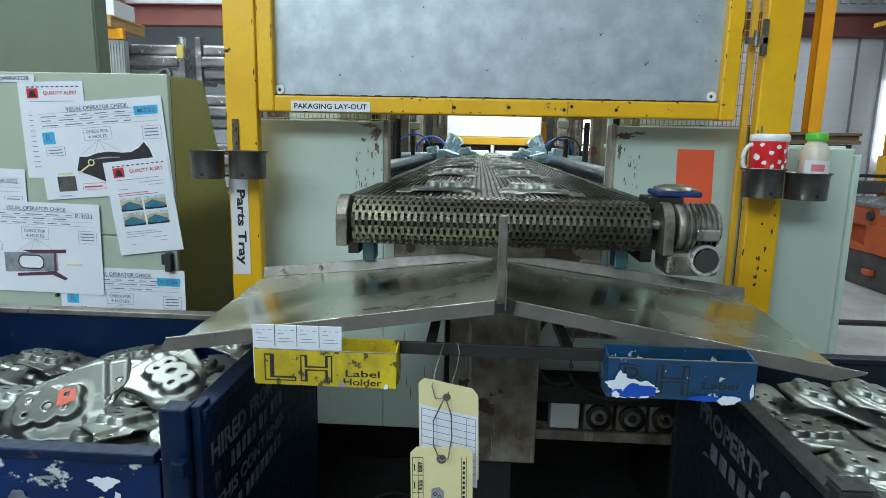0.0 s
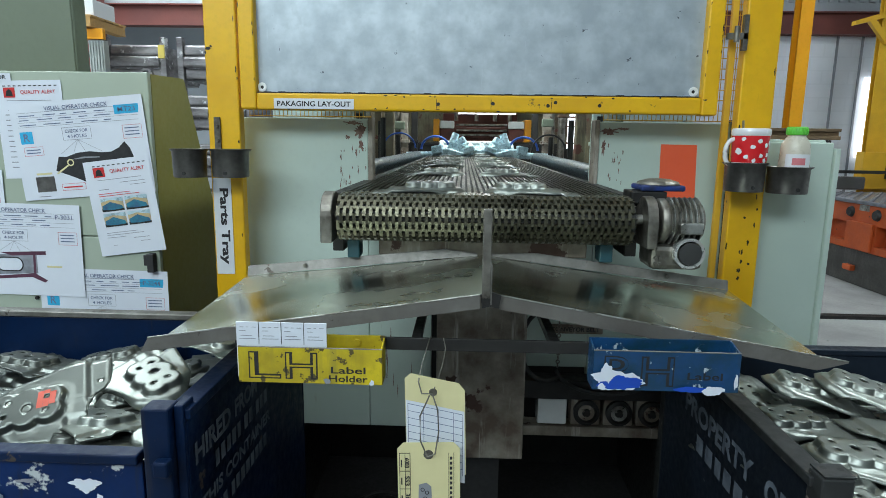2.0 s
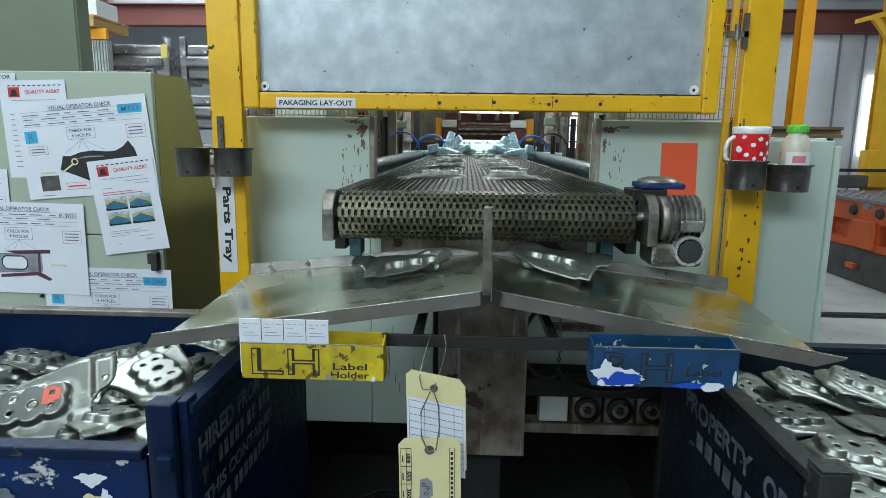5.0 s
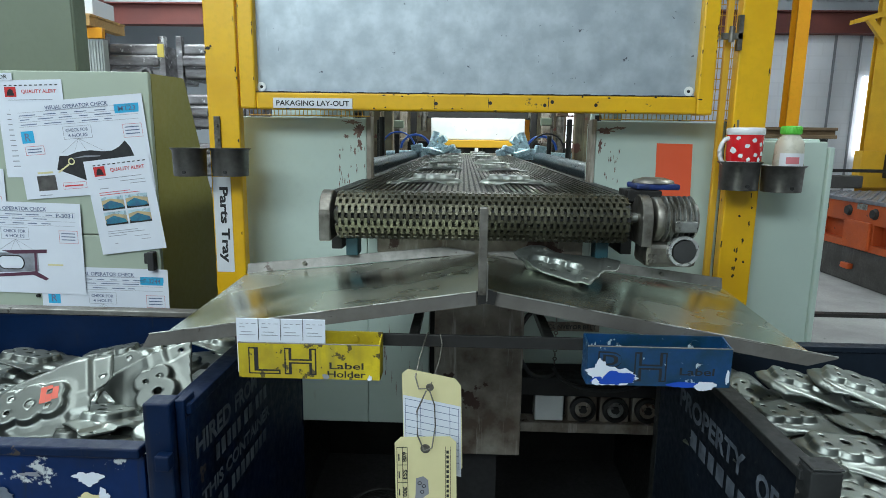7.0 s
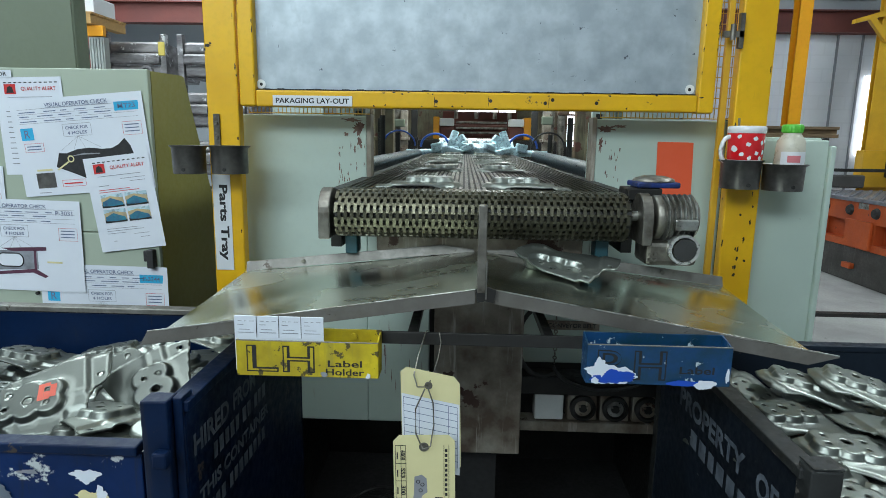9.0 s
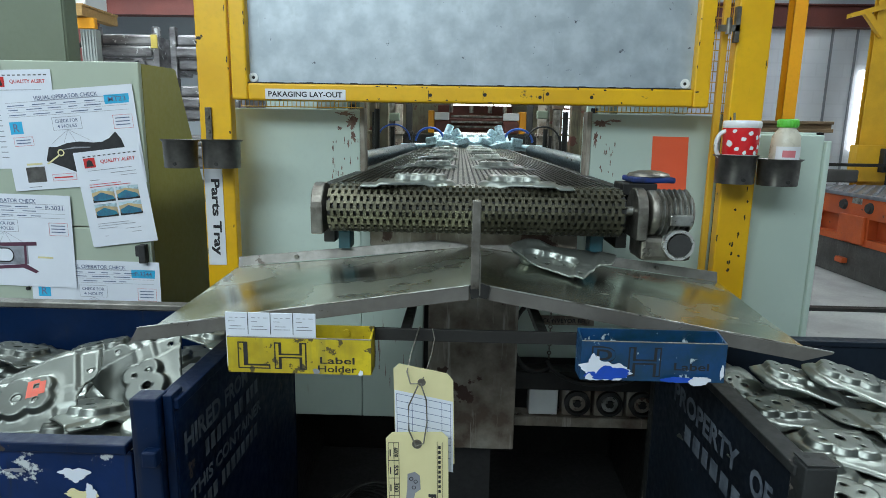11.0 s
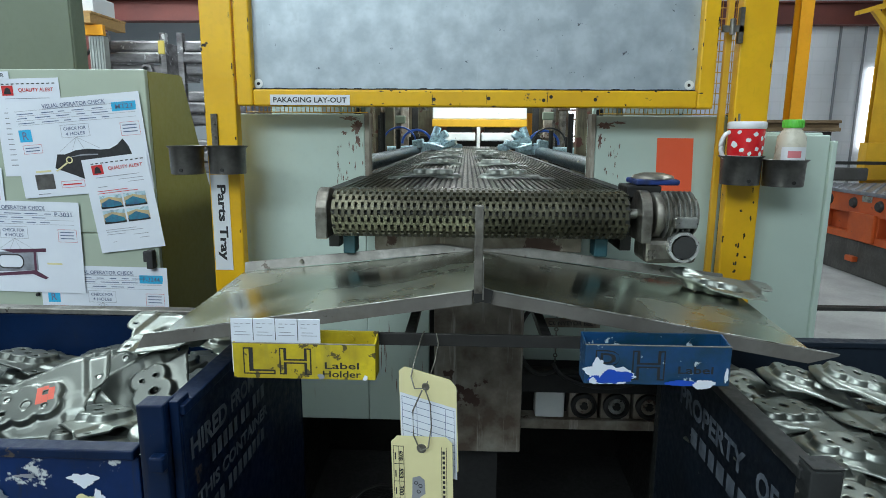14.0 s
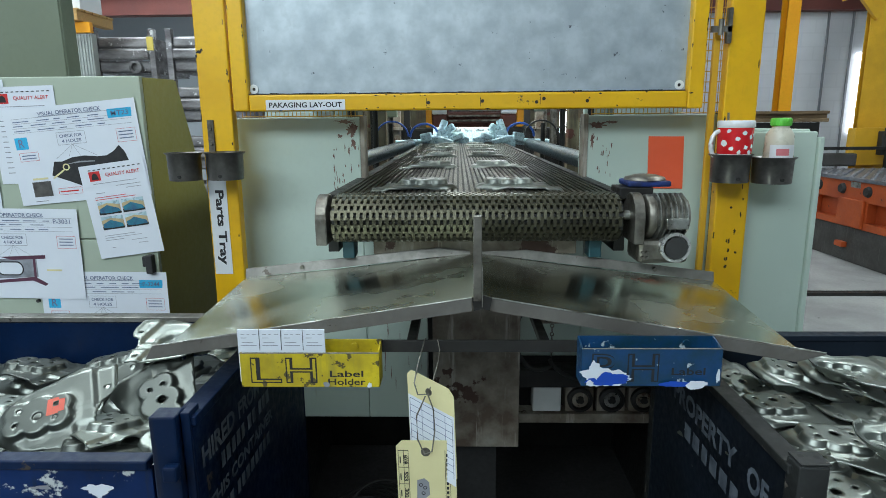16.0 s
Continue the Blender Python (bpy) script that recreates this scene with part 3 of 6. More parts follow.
# ---- press base in front ----
def press_base():
    p = root("stamping_press", (0, 0.3, 0), "pale green press base with rusty stained sheet panels", "machine base")
    for x0, x1, z0, z1, nm in ((-0.70, -0.315, 0.543, 1.52, "panel"), (-0.314, -0.118, 0.543, 1.19, "panel"), (0.372, 0.752, 0.70, 1.52, "panel"), (0.16, 0.371, 0.76, 1.19, "panel")):
        bm = bmesh.new()
        box(bm, x0, x1, 0.09, 0.12, z0, z1, 0.003)
        part(nm, bm, PALE_GREEN, p)
    for x0, x1 in ((-0.314, -0.300), (0.357, 0.371)):
        bm = bmesh.new()
        box(bm, x0, x1, 0.085, 0.14, 1.2, 1.525, 0.002)
        part("edge_strip", bm, RUSTY, p)
        bm = bmesh.new()
        box(bm, x0 - .004, x1 + .004, 0.14, 0.9, 1.22, 1.32, 0.002)
        part("rail", bm, DARK, p)
    for x0, x1 in ((-0.333, -0.318), (0.375, 0.390)):
        bm = bmesh.new()
        box(bm, x0, x1, 0.125, 0.24, 1.33, 1.515, 0.002)
        part("side_return", bm, PALE_GREEN, p)
    # stains and bare patches on the sheet
    rnd = random.Random(12)
    spots = [(-0.338, 1.485, 0.018, 0.026), (-0.36, 1.507, 0.035, 0.007), (-0.335, 1.44, 0.008, 0.02), (-0.375, 1.465, 0.01, 0.006), (-0.35, 1.42, 0.004, 0.016), (0.40, 1.492, 0.028, 0.012), (0.385, 1.45, 0.006, 0.03), (0.44, 1.50, 0.02, 0.005)]
    spots += [(rnd.uniform(-0.40, -0.32), rnd.uniform(1.25, 1.44), rnd.uniform(.001, .003), rnd.uniform(.003, .014)) for _ in range(26)]
    spots += [(rnd.uniform(0.38, 0.45), rnd.uniform(1.32, 1.46), rnd.uniform(.001, .003), rnd.uniform(.002, .010)) for _ in range(14)]
    spots += [(rnd.uniform(-0.30, -0.13), rnd.uniform(0.6, 0.95), rnd.uniform(.001, .002), rnd.uniform(.01, .05)) for _ in range(12)]
    for px, pz, sw, sh in spots:
        bm = bmesh.new()
        v = []
        for i in range(36):
            a, k = 2 * math.pi * i / 36, rnd.uniform(0.35, 1.15)
            v.append(bm.verts.new((px + sw * k * math.cos(a), 0.0892, pz + sh * k * math.sin(a))))
        bm.faces.new(v)
        part("rust_stain", bm, RUST_STAIN, p)
    bm = bmesh.new()
    box(bm, 0.7525, 0.765, 0.06, 0.11, 0.5, 1.53)
    part("edge_strip", bm, DARK, p)
    bm = bmesh.new()
    for x0, x1 in ((-0.69, -0.62), (0.70, 0.76)):
        box(bm, x0, x1, 0.13, 0.9, 0, 1.5)
    box(bm, -0.69, 0.76, 0.85, 0.9, 0, 1.15)
    part("inner_frame", bm, DARK, p)
    # rusty support box under the conveyor
    bm = bmesh.new()
    box(bm, -0.093, 0.158, -0.12, 0.085, 0.555, 1.195, 0.004)
    part("support_box", bm, RUSTY, p, "rusty steel support box")
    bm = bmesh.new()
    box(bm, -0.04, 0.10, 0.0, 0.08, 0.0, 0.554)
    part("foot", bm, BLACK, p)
    # lower beam with round regulators
    bm = bmesh.new()
    box(bm, 0.16, 0.66, 0.02, 0.085, 0.560, 0.592, 0.003)
    part("lower_beam", bm, RUSTY, p)
    for k, x in enumerate((0.262, 0.365, 0.465, 0.565)):
        bm = bmesh.new()
        box(bm, x - .045, x + .045, 0.03, 0.085, 0.595, 0.680, 0.004)
        v = part("valve", bm, WHITE_PAINT if k == 0 else RUSTY, p, "white valve block" if k == 0 else "round pressure regulator")
        if k:
            bm = bmesh.new()
            lathe(bm, (x, 0.03, 0.640), (0, -1, 0), ((0.040, 0.0), (0.040, 0.014), (0.030, 0.018), (0.027, 0.008), (0.014, 0.008), (0.012, 0.016), (0, 0.016)), 24)
            part("dial", bm, DARK, v)
            bm = bmesh.new()
            lathe(bm, (x, 0.0215, 0.640), (0, -1, 0), ((0.025, 0.0), (0.025, 0.003), (0.0, 0.0035)), 20)
            for a in (0.4, 2.5, 4.6):
                rod(bm, (x + .013 * math.cos(a), .0185, .640 + .013 * math.sin(a)), (x + .013 * math.cos(a), .014, .640 + .013 * math.sin(a)), 0.004, 8)
            part("dial_face", bm, ALU if k == 2 else RUSTY, v)
    bm = bmesh.new()
    box(bm, 0.16, 0.66, 0.01, 0.08, 0.685, 0.745, 0.004)
    part("dark_beam", bm, DARK, p)
    bm = bmesh.new()
    wire(bm, arc((0.23, 0.0, 0.86), (0.075, 0, 0), (0, 0, 0.11), 60, 300, 20), 0.007, 8)
    part("hose", bm, BLACK, p)
    bm = bmesh.new()
    wire(bm, arc((0.42, 0.0, 0.80), (0.16, 0, 0), (0, 0, -0.09), 0, 170, 16), 0.006, 8)
    part("hose", bm, BLACK, p)
    bm = bmesh.new()
    box(bm, 0.245, 0.415, 0.083, 0.0895, 0.872, 0.900)
    sg = part("sign", bm, RUSTY, p, "small dirty pale sign with black lettering")
    writing("lettering", "CONVEYOR BELT", pose(0.33, 0.0822, 0.886) @ FRONT, 0.014, INK, sg, 0.150, 0.02)
    bm = bmesh.new()
    for k in range(14):
        lathe(bm, (0.275 + 0.0 * k, 0.05, 0.96 - k * 0.014), (1 if k % 2 else 0, 0 if k % 2 else 1, 0), ((0.004, -0.0015), (0.007, -0.0015), (0.007, 0.0015), (0.004, 0.0015)), 8, True)
    part("chain", bm, BARE, p)
    # loose cables on the floor under the press
    bm = bmesh.new()
    for k in range(6):
        wire(bm, arc((-0.42 + 0.02 * k, 0.30, 0.02 + 0.012 * k), (0.16 - .01 * k, 0, 0.01), (0, 0.10, 0.03), 0, 340, 24), 0.008, 6)
    solid("cable_coil", bm, DARK, "coiled dark cables lying on the floor", "cable")


press_base()


def press_base_card():
    bm = bmesh.new()
    slab(bm, ((0.552, 0.0875, 1.457), (0.657, 0.0875, 1.456), (0.662, 0.0865, 1.300), (0.556, 0.0865, 1.302)), 0.001)
    solid("orange_card", bm, ORANGE_CARD, "plain bright orange card taped to the green panel", "card")


press_base_card()

# ---- conveyor ----
AXIS = Vector((0.022, -0.40, 1.288))
DRUM_R = 0.050
BELT_X0, BELT_X1 = -0.300, 0.345
PITCH_X, ROWS_ROUND = 0.0142, 20
PITCH_Y = 2 * math.pi * DRUM_R / ROWS_ROUND
BELT_TOP = AXIS.z + DRUM_R + 0.002


def link_mesh(name, frames_of_rows, material, wide=0.0074, low=0.0035, stagger=999):
    """Flat links, staggered in the first rows; each row gives an origin, a way along the belt and an outward normal."""
    verts, faces = [], []
    n = int((BELT_X1 - BELT_X0) / PITCH_X)
    for j, (o, d, u) in enumerate(frames_of_rows):
        off = (j % 2) * PITCH_X / 2 if j < stagger else 0.0
        for i in range(n):
            x = BELT_X0 + off + i * PITCH_X
            if x + 0.0085 > BELT_X1:
                continue
            b = len(verts)
            h = PITCH_Y * 0.70
            for sx in (0.0, wide):
                for sd in (-h, h):
                    for su in (-low, 0.0):
                        verts.append(Vector((x + sx, 0, 0)) + Vector((0, o[1], o[2])) + d * sd + u * su)
            for q in ((1, 5, 7, 3), (0, 4, 5, 1), (2, 3, 7, 6), (0, 1, 3, 2), (4, 6, 7, 5)):
                faces.append([b + k for k in q])
    me = bpy.data.meshes.new(name)
    me.from_pydata(verts, [], faces)
    me.materials.append(material)
    return me


def conveyor():
    c = root("conveyor", (0.022, 1.8, 0), "oily steel link belt conveyor with drive roller", "conveyor")
    rows = []
    for j in range(ROWS_ROUND):
        a = 2 * math.pi * j / ROWS_ROUND
        u = Vector((0, math.cos(a), math.sin(a)))
        d = Vector((0, -math.sin(a), math.cos(a)))
        rows.append((u * (DRUM_R + 0.002), d, u))
    drum = new("belt_roller")
    drum.location = AXIS - Vector((0.022, 1.8, 0))
    drum.parent = c
    me = link_mesh("belt_link", rows, LINK, 0.0076, 0.006)
    me.transform(Matrix.Translation((-0.022, 0, 0)))
    l = new("belt_link", me)
    l.parent = drum
    l["label"] = "staggered flat steel belt links"
    bm = bmesh.new()
    rod(bm, (BELT_X0 - 0.022, 0, 0), (BELT_X1 - 0.022, 0, 0), DRUM_R - 0.008, 24)
    part("core", bm, BLACK, drum, local=True)
    bm = bmesh.new()
    for j in range(ROWS_ROUND):
        a = 2 * math.pi * (j + 0.5) / ROWS_ROUND
        y, z = (DRUM_R - 0.001) * math.cos(a), (DRUM_R - 0.001) * math.sin(a)
        rod(bm, (BELT_X0 - 0.022, y, z), (BELT_X1 - 0.022, y, z), 0.0016, 5)
    tagged(part("cross_rod", bm, LINK, drum, local=True), kind="stuff")
    # the upper run
    up = [((0, AXIS.y + 0.004 + k * PITCH_Y, BELT_TOP), Vector((0, 1, 0)), Vector((0, 0, 1))) for k in range(285)]
    me = link_mesh("upper_run", up, LINK, 0.0086, 0.0035, 4)
    me.transform(Matrix.Translation((-0.022, -1.8, 0)))
    o = new("upper_run", me)
    o.parent = c
    tagged(o, "staggered flat steel belt links", kind="stuff")
    bm = bmesh.new()
    box(bm, BELT_X0, BELT_X1, AXIS.y, 4.1, BELT_TOP - 0.02, BELT_TOP - 0.006)
    part("slide_bed", bm, BLACK, c)
    for x0, x1 in ((BELT_X0 - 0.03, BELT_X0 - 0.004), (BELT_X1 + 0.004, BELT_X1 + 0.03)):
        bm = bmesh.new()
        box(bm, x0, x1, AXIS.y + 0.05, 4.1, 1.20, 1.338, 0.002)
        part("side_rail", bm, DARK, c)
    bm = bmesh.new()
    box(bm, -0.22, 0.26, -0.36, 0.08, 1.195, 1.245, 0.003)
    part("cross_member", bm, RUSTY, c)
    # left bearing plate
    for x0, x1 in ((-0.335, -0.310), (0.368, 0.390)):
        bm = bmesh.new()
        pts = [(-0.40 + 0.052 * math.cos(a), 1.293 + 0.052 * math.sin(a)) for a in [math.pi * k / 12 for k in range(13)]]
        pts += [(-0.452, 1.235), (-0.348, 1.235)]
        va = [bm.verts.new((x0, y, z)) for y, z in pts]
        vb = [bm.verts.new((x1, y, z)) for y, z in pts]
        bm.faces.new(va)
        bm.faces.new(vb[::-1])
        for i in range(len(pts)):
            bm.faces.new((va[i], va[(i + 1) % len(pts)], vb[(i + 1) % len(pts)], vb[i]))
        bmesh.ops.bevel(bm, geom=list(bm.edges), offset=0.002, segments=1, affect="EDGES")
        b = part("bearing_plate", bm, BARE, c)
    bm = bmesh.new()
    rod(bm, (-0.33, -0.40, 1.293), (0.44, -0.40, 1.293), 0.011, 14)
    part("shaft", bm, ALU, c)
    for x0, x1 in ((-0.29, -0.262), (0.285, 0.315)):
        bm = bmesh.new()
        box(bm, x0, x1, -0.38, -0.33, 1.190, 1.232, 0.003)
        part("bracket", bm, surface("teal_paint", (0.02, 0.08, 0.10), 0.4), c)
    # gear motor beside the roller
    m = new("gear_motor")
    m.location = Vector((0.45, -0.40, 1.27)) - Vector((0.022, 1.8, 0))
    m.parent = c
    m["label"] = "finned cast aluminium gear motor, oily"
    bm = bmesh.new()
    lathe(bm, (0.400, -0.395, 1.290), (1, 0, 0), ((0.0, 0.0), (0.046, 0.0), (0.050, 0.004), (0.050, 0.016), (0.040, 0.020), (0.040, 0.094), (0.0, 0.096)), 28)
    part("housing", bm, BARE, m)
    for k in range(6):
        x = 0.424 + k * 0.0115
        bm = bmesh.new()
        lathe(bm, (x, -0.395, 1.290), (1, 0, 0), ((0.038, 0.0), (0.052, 0.0008), (0.053, 0.002), (0.052, 0.0032), (0.038, 0.004)), 28)
        part("fin", bm, ALU, m)
    bm = bmesh.new()
    box(bm, 0.436, 0.486, -0.452, -0.43, 1.268, 1.292, 0.003)
    part("name_plate", bm, ALU, m)
    bm = bmesh.new()
    lathe(bm, (0.462, -0.43, 1.226), (0, -1, 0), ((0.028, -0.04), (0.032, 0.0), (0.034, 0.010), (0.033, 0.016), (0.027, 0.016), (0.025, 0.010), (0.024, -0.02), (0.0, -0.02)), 32)
    part("output_ring", bm, MACHINED, m, "bright machined ring round a dark bore")
    bm = bmesh.new()
    lathe(bm, (0.462, -0.4495, 1.226), (0, -1, 0), ((0.0, 0.0), (0.0245, 0.0)), 24)
    part("bore", bm, BLACK, m)
    bm = bmesh.new()
    box(bm, 0.385, 0.50, -0.425, -0.33, 1.185, 1.24, 0.012)
    part("gearbox", bm, BARE, m)
    bm = bmesh.new()
    box(bm, 0.352, 0.43, -0.37, -0.29, 1.325, 1.352, 0.003)
    part("mount", bm, DARK, m)
    bm = bmesh.new()
    box(bm, 0.372, 0.470, -0.37, -0.28, 1.353, 1.366, 0.004)
    part("terminal_box", bm, surface("dirty_blue_paint", (0.008, 0.035, 0.20), 0.45, second=(0.01, 0.02, 0.07), blotch=25), m, "blue terminal box")
    bm = bmesh.new()
    lathe(bm, (0.421, -0.325, 1.3665), (0, 0, 1), ((0.048, 0.0), (0.045, 0.006), (0.025, 0.012), (0.0, 0.013)), 20)
    part("terminal_lid", bm, BARE, m, "grey worn lid")
    for k in range(4):
        bm = bmesh.new()
        rod(bm, (0.395 + 0.01 * (k % 2), -0.426, 1.20 + .012 * (k // 2)), (0.395 + 0.01 * (k % 2), -0.432, 1.20 + .012 * (k // 2)), 0.004, 6)
        part("bolt", bm, BARE, m)
    return drum


DRUM = conveyor()


# ---- the two chutes under the belt end ----
RIDGE_F, RIDGE_B = Vector((0.020, -0.79, 1.217)), Vector((0.020, -0.37, 1.200))


def chute(side, label):
    s = side
    tip_f = Vector((-0.515, -0.79, 1.133)) if s < 0 else Vector((0.551, -0.79, 1.124))
    tip_b = Vector((-0.528, -0.37, 1.141)) if s < 0 else Vector((0.584, -0.37, 1.130))
    c = root("chute", (0.020 + s * 0.3, -0.58, 1.13), label, "chute", "outfeed chutes")
    bm = bmesh.new()
    n = 24
    rows = []
    for i in range(n + 1):
        f = i / n
        sag = 0.002 * math.sin(math.pi * f)
        a = RIDGE_F.lerp(tip_f, f) - Vector((0, 0, sag))
        b = RIDGE_B.lerp(tip_b, f) - Vector((0, 0, sag))
        row = []
        for j in range(9):
            g = j / 8
            p = a.lerp(b, g)
            p.z -= 0.0012 * math.sin(math.pi * g) * min(1, 3 * f)
            row.append(bm.verts.new(p))
        rows.append(row)
    for p, q in zip(rows, rows[1:]):
        for j in range(8):
            bm.faces.new((p[j], q[j], q[j + 1], p[j + 1])).smooth = True
    for f in list(bm.faces):
        f.normal_update()
    ext = bmesh.ops.extrude_face_region(bm, geom=list(bm.faces))
    bmesh.ops.translate(bm, verts=[v for v in ext["geom"] if isinstance(v, bmesh.types.BMVert)], vec=(0, 0, -0.002))
    part("tray", bm, STEEL, c, "polished stainless tray with rubbed marks")
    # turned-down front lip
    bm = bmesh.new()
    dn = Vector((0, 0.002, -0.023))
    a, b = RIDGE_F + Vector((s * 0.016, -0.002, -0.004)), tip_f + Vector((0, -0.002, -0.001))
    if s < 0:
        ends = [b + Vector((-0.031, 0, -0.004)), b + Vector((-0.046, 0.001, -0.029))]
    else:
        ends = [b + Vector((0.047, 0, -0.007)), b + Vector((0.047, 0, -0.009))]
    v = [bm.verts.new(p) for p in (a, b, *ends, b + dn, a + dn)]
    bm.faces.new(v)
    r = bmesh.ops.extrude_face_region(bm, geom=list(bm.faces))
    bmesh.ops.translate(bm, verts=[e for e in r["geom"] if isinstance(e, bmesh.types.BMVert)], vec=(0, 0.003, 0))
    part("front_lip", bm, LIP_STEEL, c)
    # the rubbed bright fold along the front
    bm = bmesh.new()
    rod(bm, a + Vector((0, 0, 0.0012)), ends[0] + Vector((0, 0, 0.0008)), 0.0011, 6)
    part("folded_edge", bm, ALU, c)
    # upstand at the back, its end cut off towards the ridge
    bm = bmesh.new()
    h = 0.021
    b0 = RIDGE_B.lerp(tip_b, 0.02)
    b1 = RIDGE_B.lerp(tip_b, 0.155 if s < 0 else 0.215)
    b2 = tip_b
    up = Vector((0, 0.006, h))
    for p, q, pu, qu in ((b0, b1, Vector((0, 0.002, 0.004)), up), (b1, b2, up, up)):
        w = [bm.verts.new(x) for x in (p, q, q + qu, p + pu)]
        bm.faces.new(w)
    bmesh.ops.remove_doubles(bm, verts=bm.verts, dist=1e-5)
    r = bmesh.ops.extrude_face_region(bm, geom=list(bm.faces))
    bmesh.ops.translate(bm, verts=[e for e in r["geom"] if isinstance(e, bmesh.types.BMVert)], vec=(0, 0.004, 0.0))
    part("back_lip", bm, STEEL_EDGE, c)
    bm = bmesh.new()
    p = RIDGE_B.lerp(tip_b, 0.75) + Vector((0, 0.001, 0.012))
    rod(bm, p, p + Vector((0, -0.005, 0)), 0.005, 8)
    part("bolt", bm, BARE, c)
    bm = bmesh.new()
    p = RIDGE_F.lerp(tip_f, 0.72) + Vector((0, 0.008, -0.035))
    box(bm, p.x - .02, p.x + .02, p.y, p.y + .03, p.z - 0.006, p.z + 0.015, 0.002)
    part("clamp", bm, DARK, c)
    return c


chute(-1, "sloping steel chute with raised back lip above the blue bin")
chute(1, "sloping steel chute with raised back lip above the navy bin")


def ridge():
    c = root("chute_divider", (0.02, -0.79, 1.13), "upright steel divider bar on the ridge between the chutes", "divider")
    bm = bmesh.new()
    box(bm, 0.0065, 0.0205, -0.800, -0.786, 1.210, 1.353, 0.0015)
    part("bar", bm, BARE, c)
    bm = bmesh.new()
    box(bm, 0.0205, 0.0225, -0.800, -0.62, 1.20, 1.262)
    part("blade", bm, STEEL_EDGE, c)
    bm = bmesh.new()
    v = [bm.verts.new(p) for p in ((0.004, -0.799, 1.215), (0.020, -0.799, 1.221), (0.038, -0.799, 1.215), (0.034, -0.797, 1.193), (0.020, -0.797, 1.196), (0.008, -0.797, 1.193))]
    bm.faces.new(v)
    r = bmesh.ops.extrude_face_region(bm, geom=list(bm.faces))
    bmesh.ops.translate(bm, verts=[e for e in r["geom"] if isinstance(e, bmesh.types.BMVert)], vec=(0, 0.006, 0))
    part("weld_plate", bm, DARK, c)
    bm = bmesh.new()
    box(bm, -0.40, 0.43, -0.790, -0.784, 1.117, 1.138, 0.001)
    part("cross_bar", bm, DARK, c, "dark flat bar that carries the label boxes")
    for x in (-0.10, 0.13):
        bm = bmesh.new()
        box(bm, x - .008, x + .008, -0.7835, -0.12, 1.120, 1.134, 0.001)
        part("stay", bm, DARK, c)


ridge()


def label_holder(x0, x1, z0, zf, zb, paint, label, letters, small, torn):
    h = root("label_holder", ((x0 + x1) / 2, -0.83, z0), label, "label holder", "label holders on the cross bar")
    t = 0.0025
    yf, yb = -0.834, -0.792
    bm = bmesh.new()
    box(bm, x0, x1, yf, yf + t, z0, zf, 0.0006)
    front = part("front", bm, paint, h)
    bm = bmesh.new()
    box(bm, x0, x1, yb - t, yb, z0, zb, 0.0006)
    rod(bm, (x0 + 0.8 * (x1 - x0), yb - t - .003, zb - 0.012), (x0 + 0.8 * (x1 - x0), yb - t, zb - 0.012), 0.006, 10)
    part("back", bm, paint, h)
    for xa, xb in ((x0, x0 + t), (x1 - t, x1)):
        bm = bmesh.new()
        v0 = [bm.verts.new(p) for p in ((xa, yf + t, z0), (xa, yb - t, z0), (xa, yb - t, zb), (xa, yf + t, zf))]
        v1 = [bm.verts.new(p + Vector((xb - xa, 0, 0))) for p in [v.co.copy() for v in v0]]
        bm.faces.new(v0)
        bm.faces.new(v1[::-1])
        for i in range(4):
            bm.faces.new((v0[i], v0[(i + 1) % 4], v1[(i + 1) % 4], v1[i]))
        part("end", bm, paint, h)
    bm = bmesh.new()
    box(bm, x0 + t, x1 - t, yf + t, yb - t, z0, z0 + t)
    part("base", bm, paint, h)
    bm = bmesh.new()
    rod(bm, (x0, yf + .001, zf), (x1, yf + .001, zf), 0.0013, 6)
    part("worn_edge", bm, STEEL_EDGE, h)
    # outline letters: dark letter with a painted one inside it
    w = x1 - x0
    mid = z0 + 0.5 * (zf - z0)
    for k, ch in enumerate(letters):
        cx = x0 + w * (0.185 + 0.255 * k)
        writing("letter", ch, pose(cx, yf - 0.0005, mid) @ FRONT, (zf - z0) * 0.76, INK, front, w * 0.225, 0.02)
        writing("letter_fill", ch, pose(cx, yf - 0.0009, mid) @ FRONT, (zf - z0) * 0.76 - .0045, paint, front, w * 0.225 - .0045, -0.022)
    for k, wd in enumerate(small):
        writing("lettering", wd, pose(x0 + w * 0.765, yf - 0.0005, z0 + (zf - z0) * (0.40 - 0.24 * k)) @ FRONT, (zf - z0) * 0.19, INK, front, w * (0.24 if k == 0 else 0.27), 0.015)
    rnd = random.Random(7)
    for layer, (px, pz, sw, sh, mtl) in enumerate(torn):
        bm = bmesh.new()
        n = 48
        v = []
        ph = [rnd.uniform(0, 6.3) for _ in range(6)]
        for i in range(n):
            a = 2 * math.pi * i / n
            k = 0.84 + sum(0.17 / (q + 1.5) * math.sin((q + 2) * a + ph[q]) for q in range(6)) + rnd.uniform(-.09, .09)
            v.append(bm.verts.new((x0 + w * px + sw * k * math.cos(a), yf - 0.0030 - 0.0003 * layer, z0 + (zf - z0) * pz + sh * k * math.sin(a))))
        bm.faces.new(v)
        part("paint_flake", bm, mtl, front)
    return h


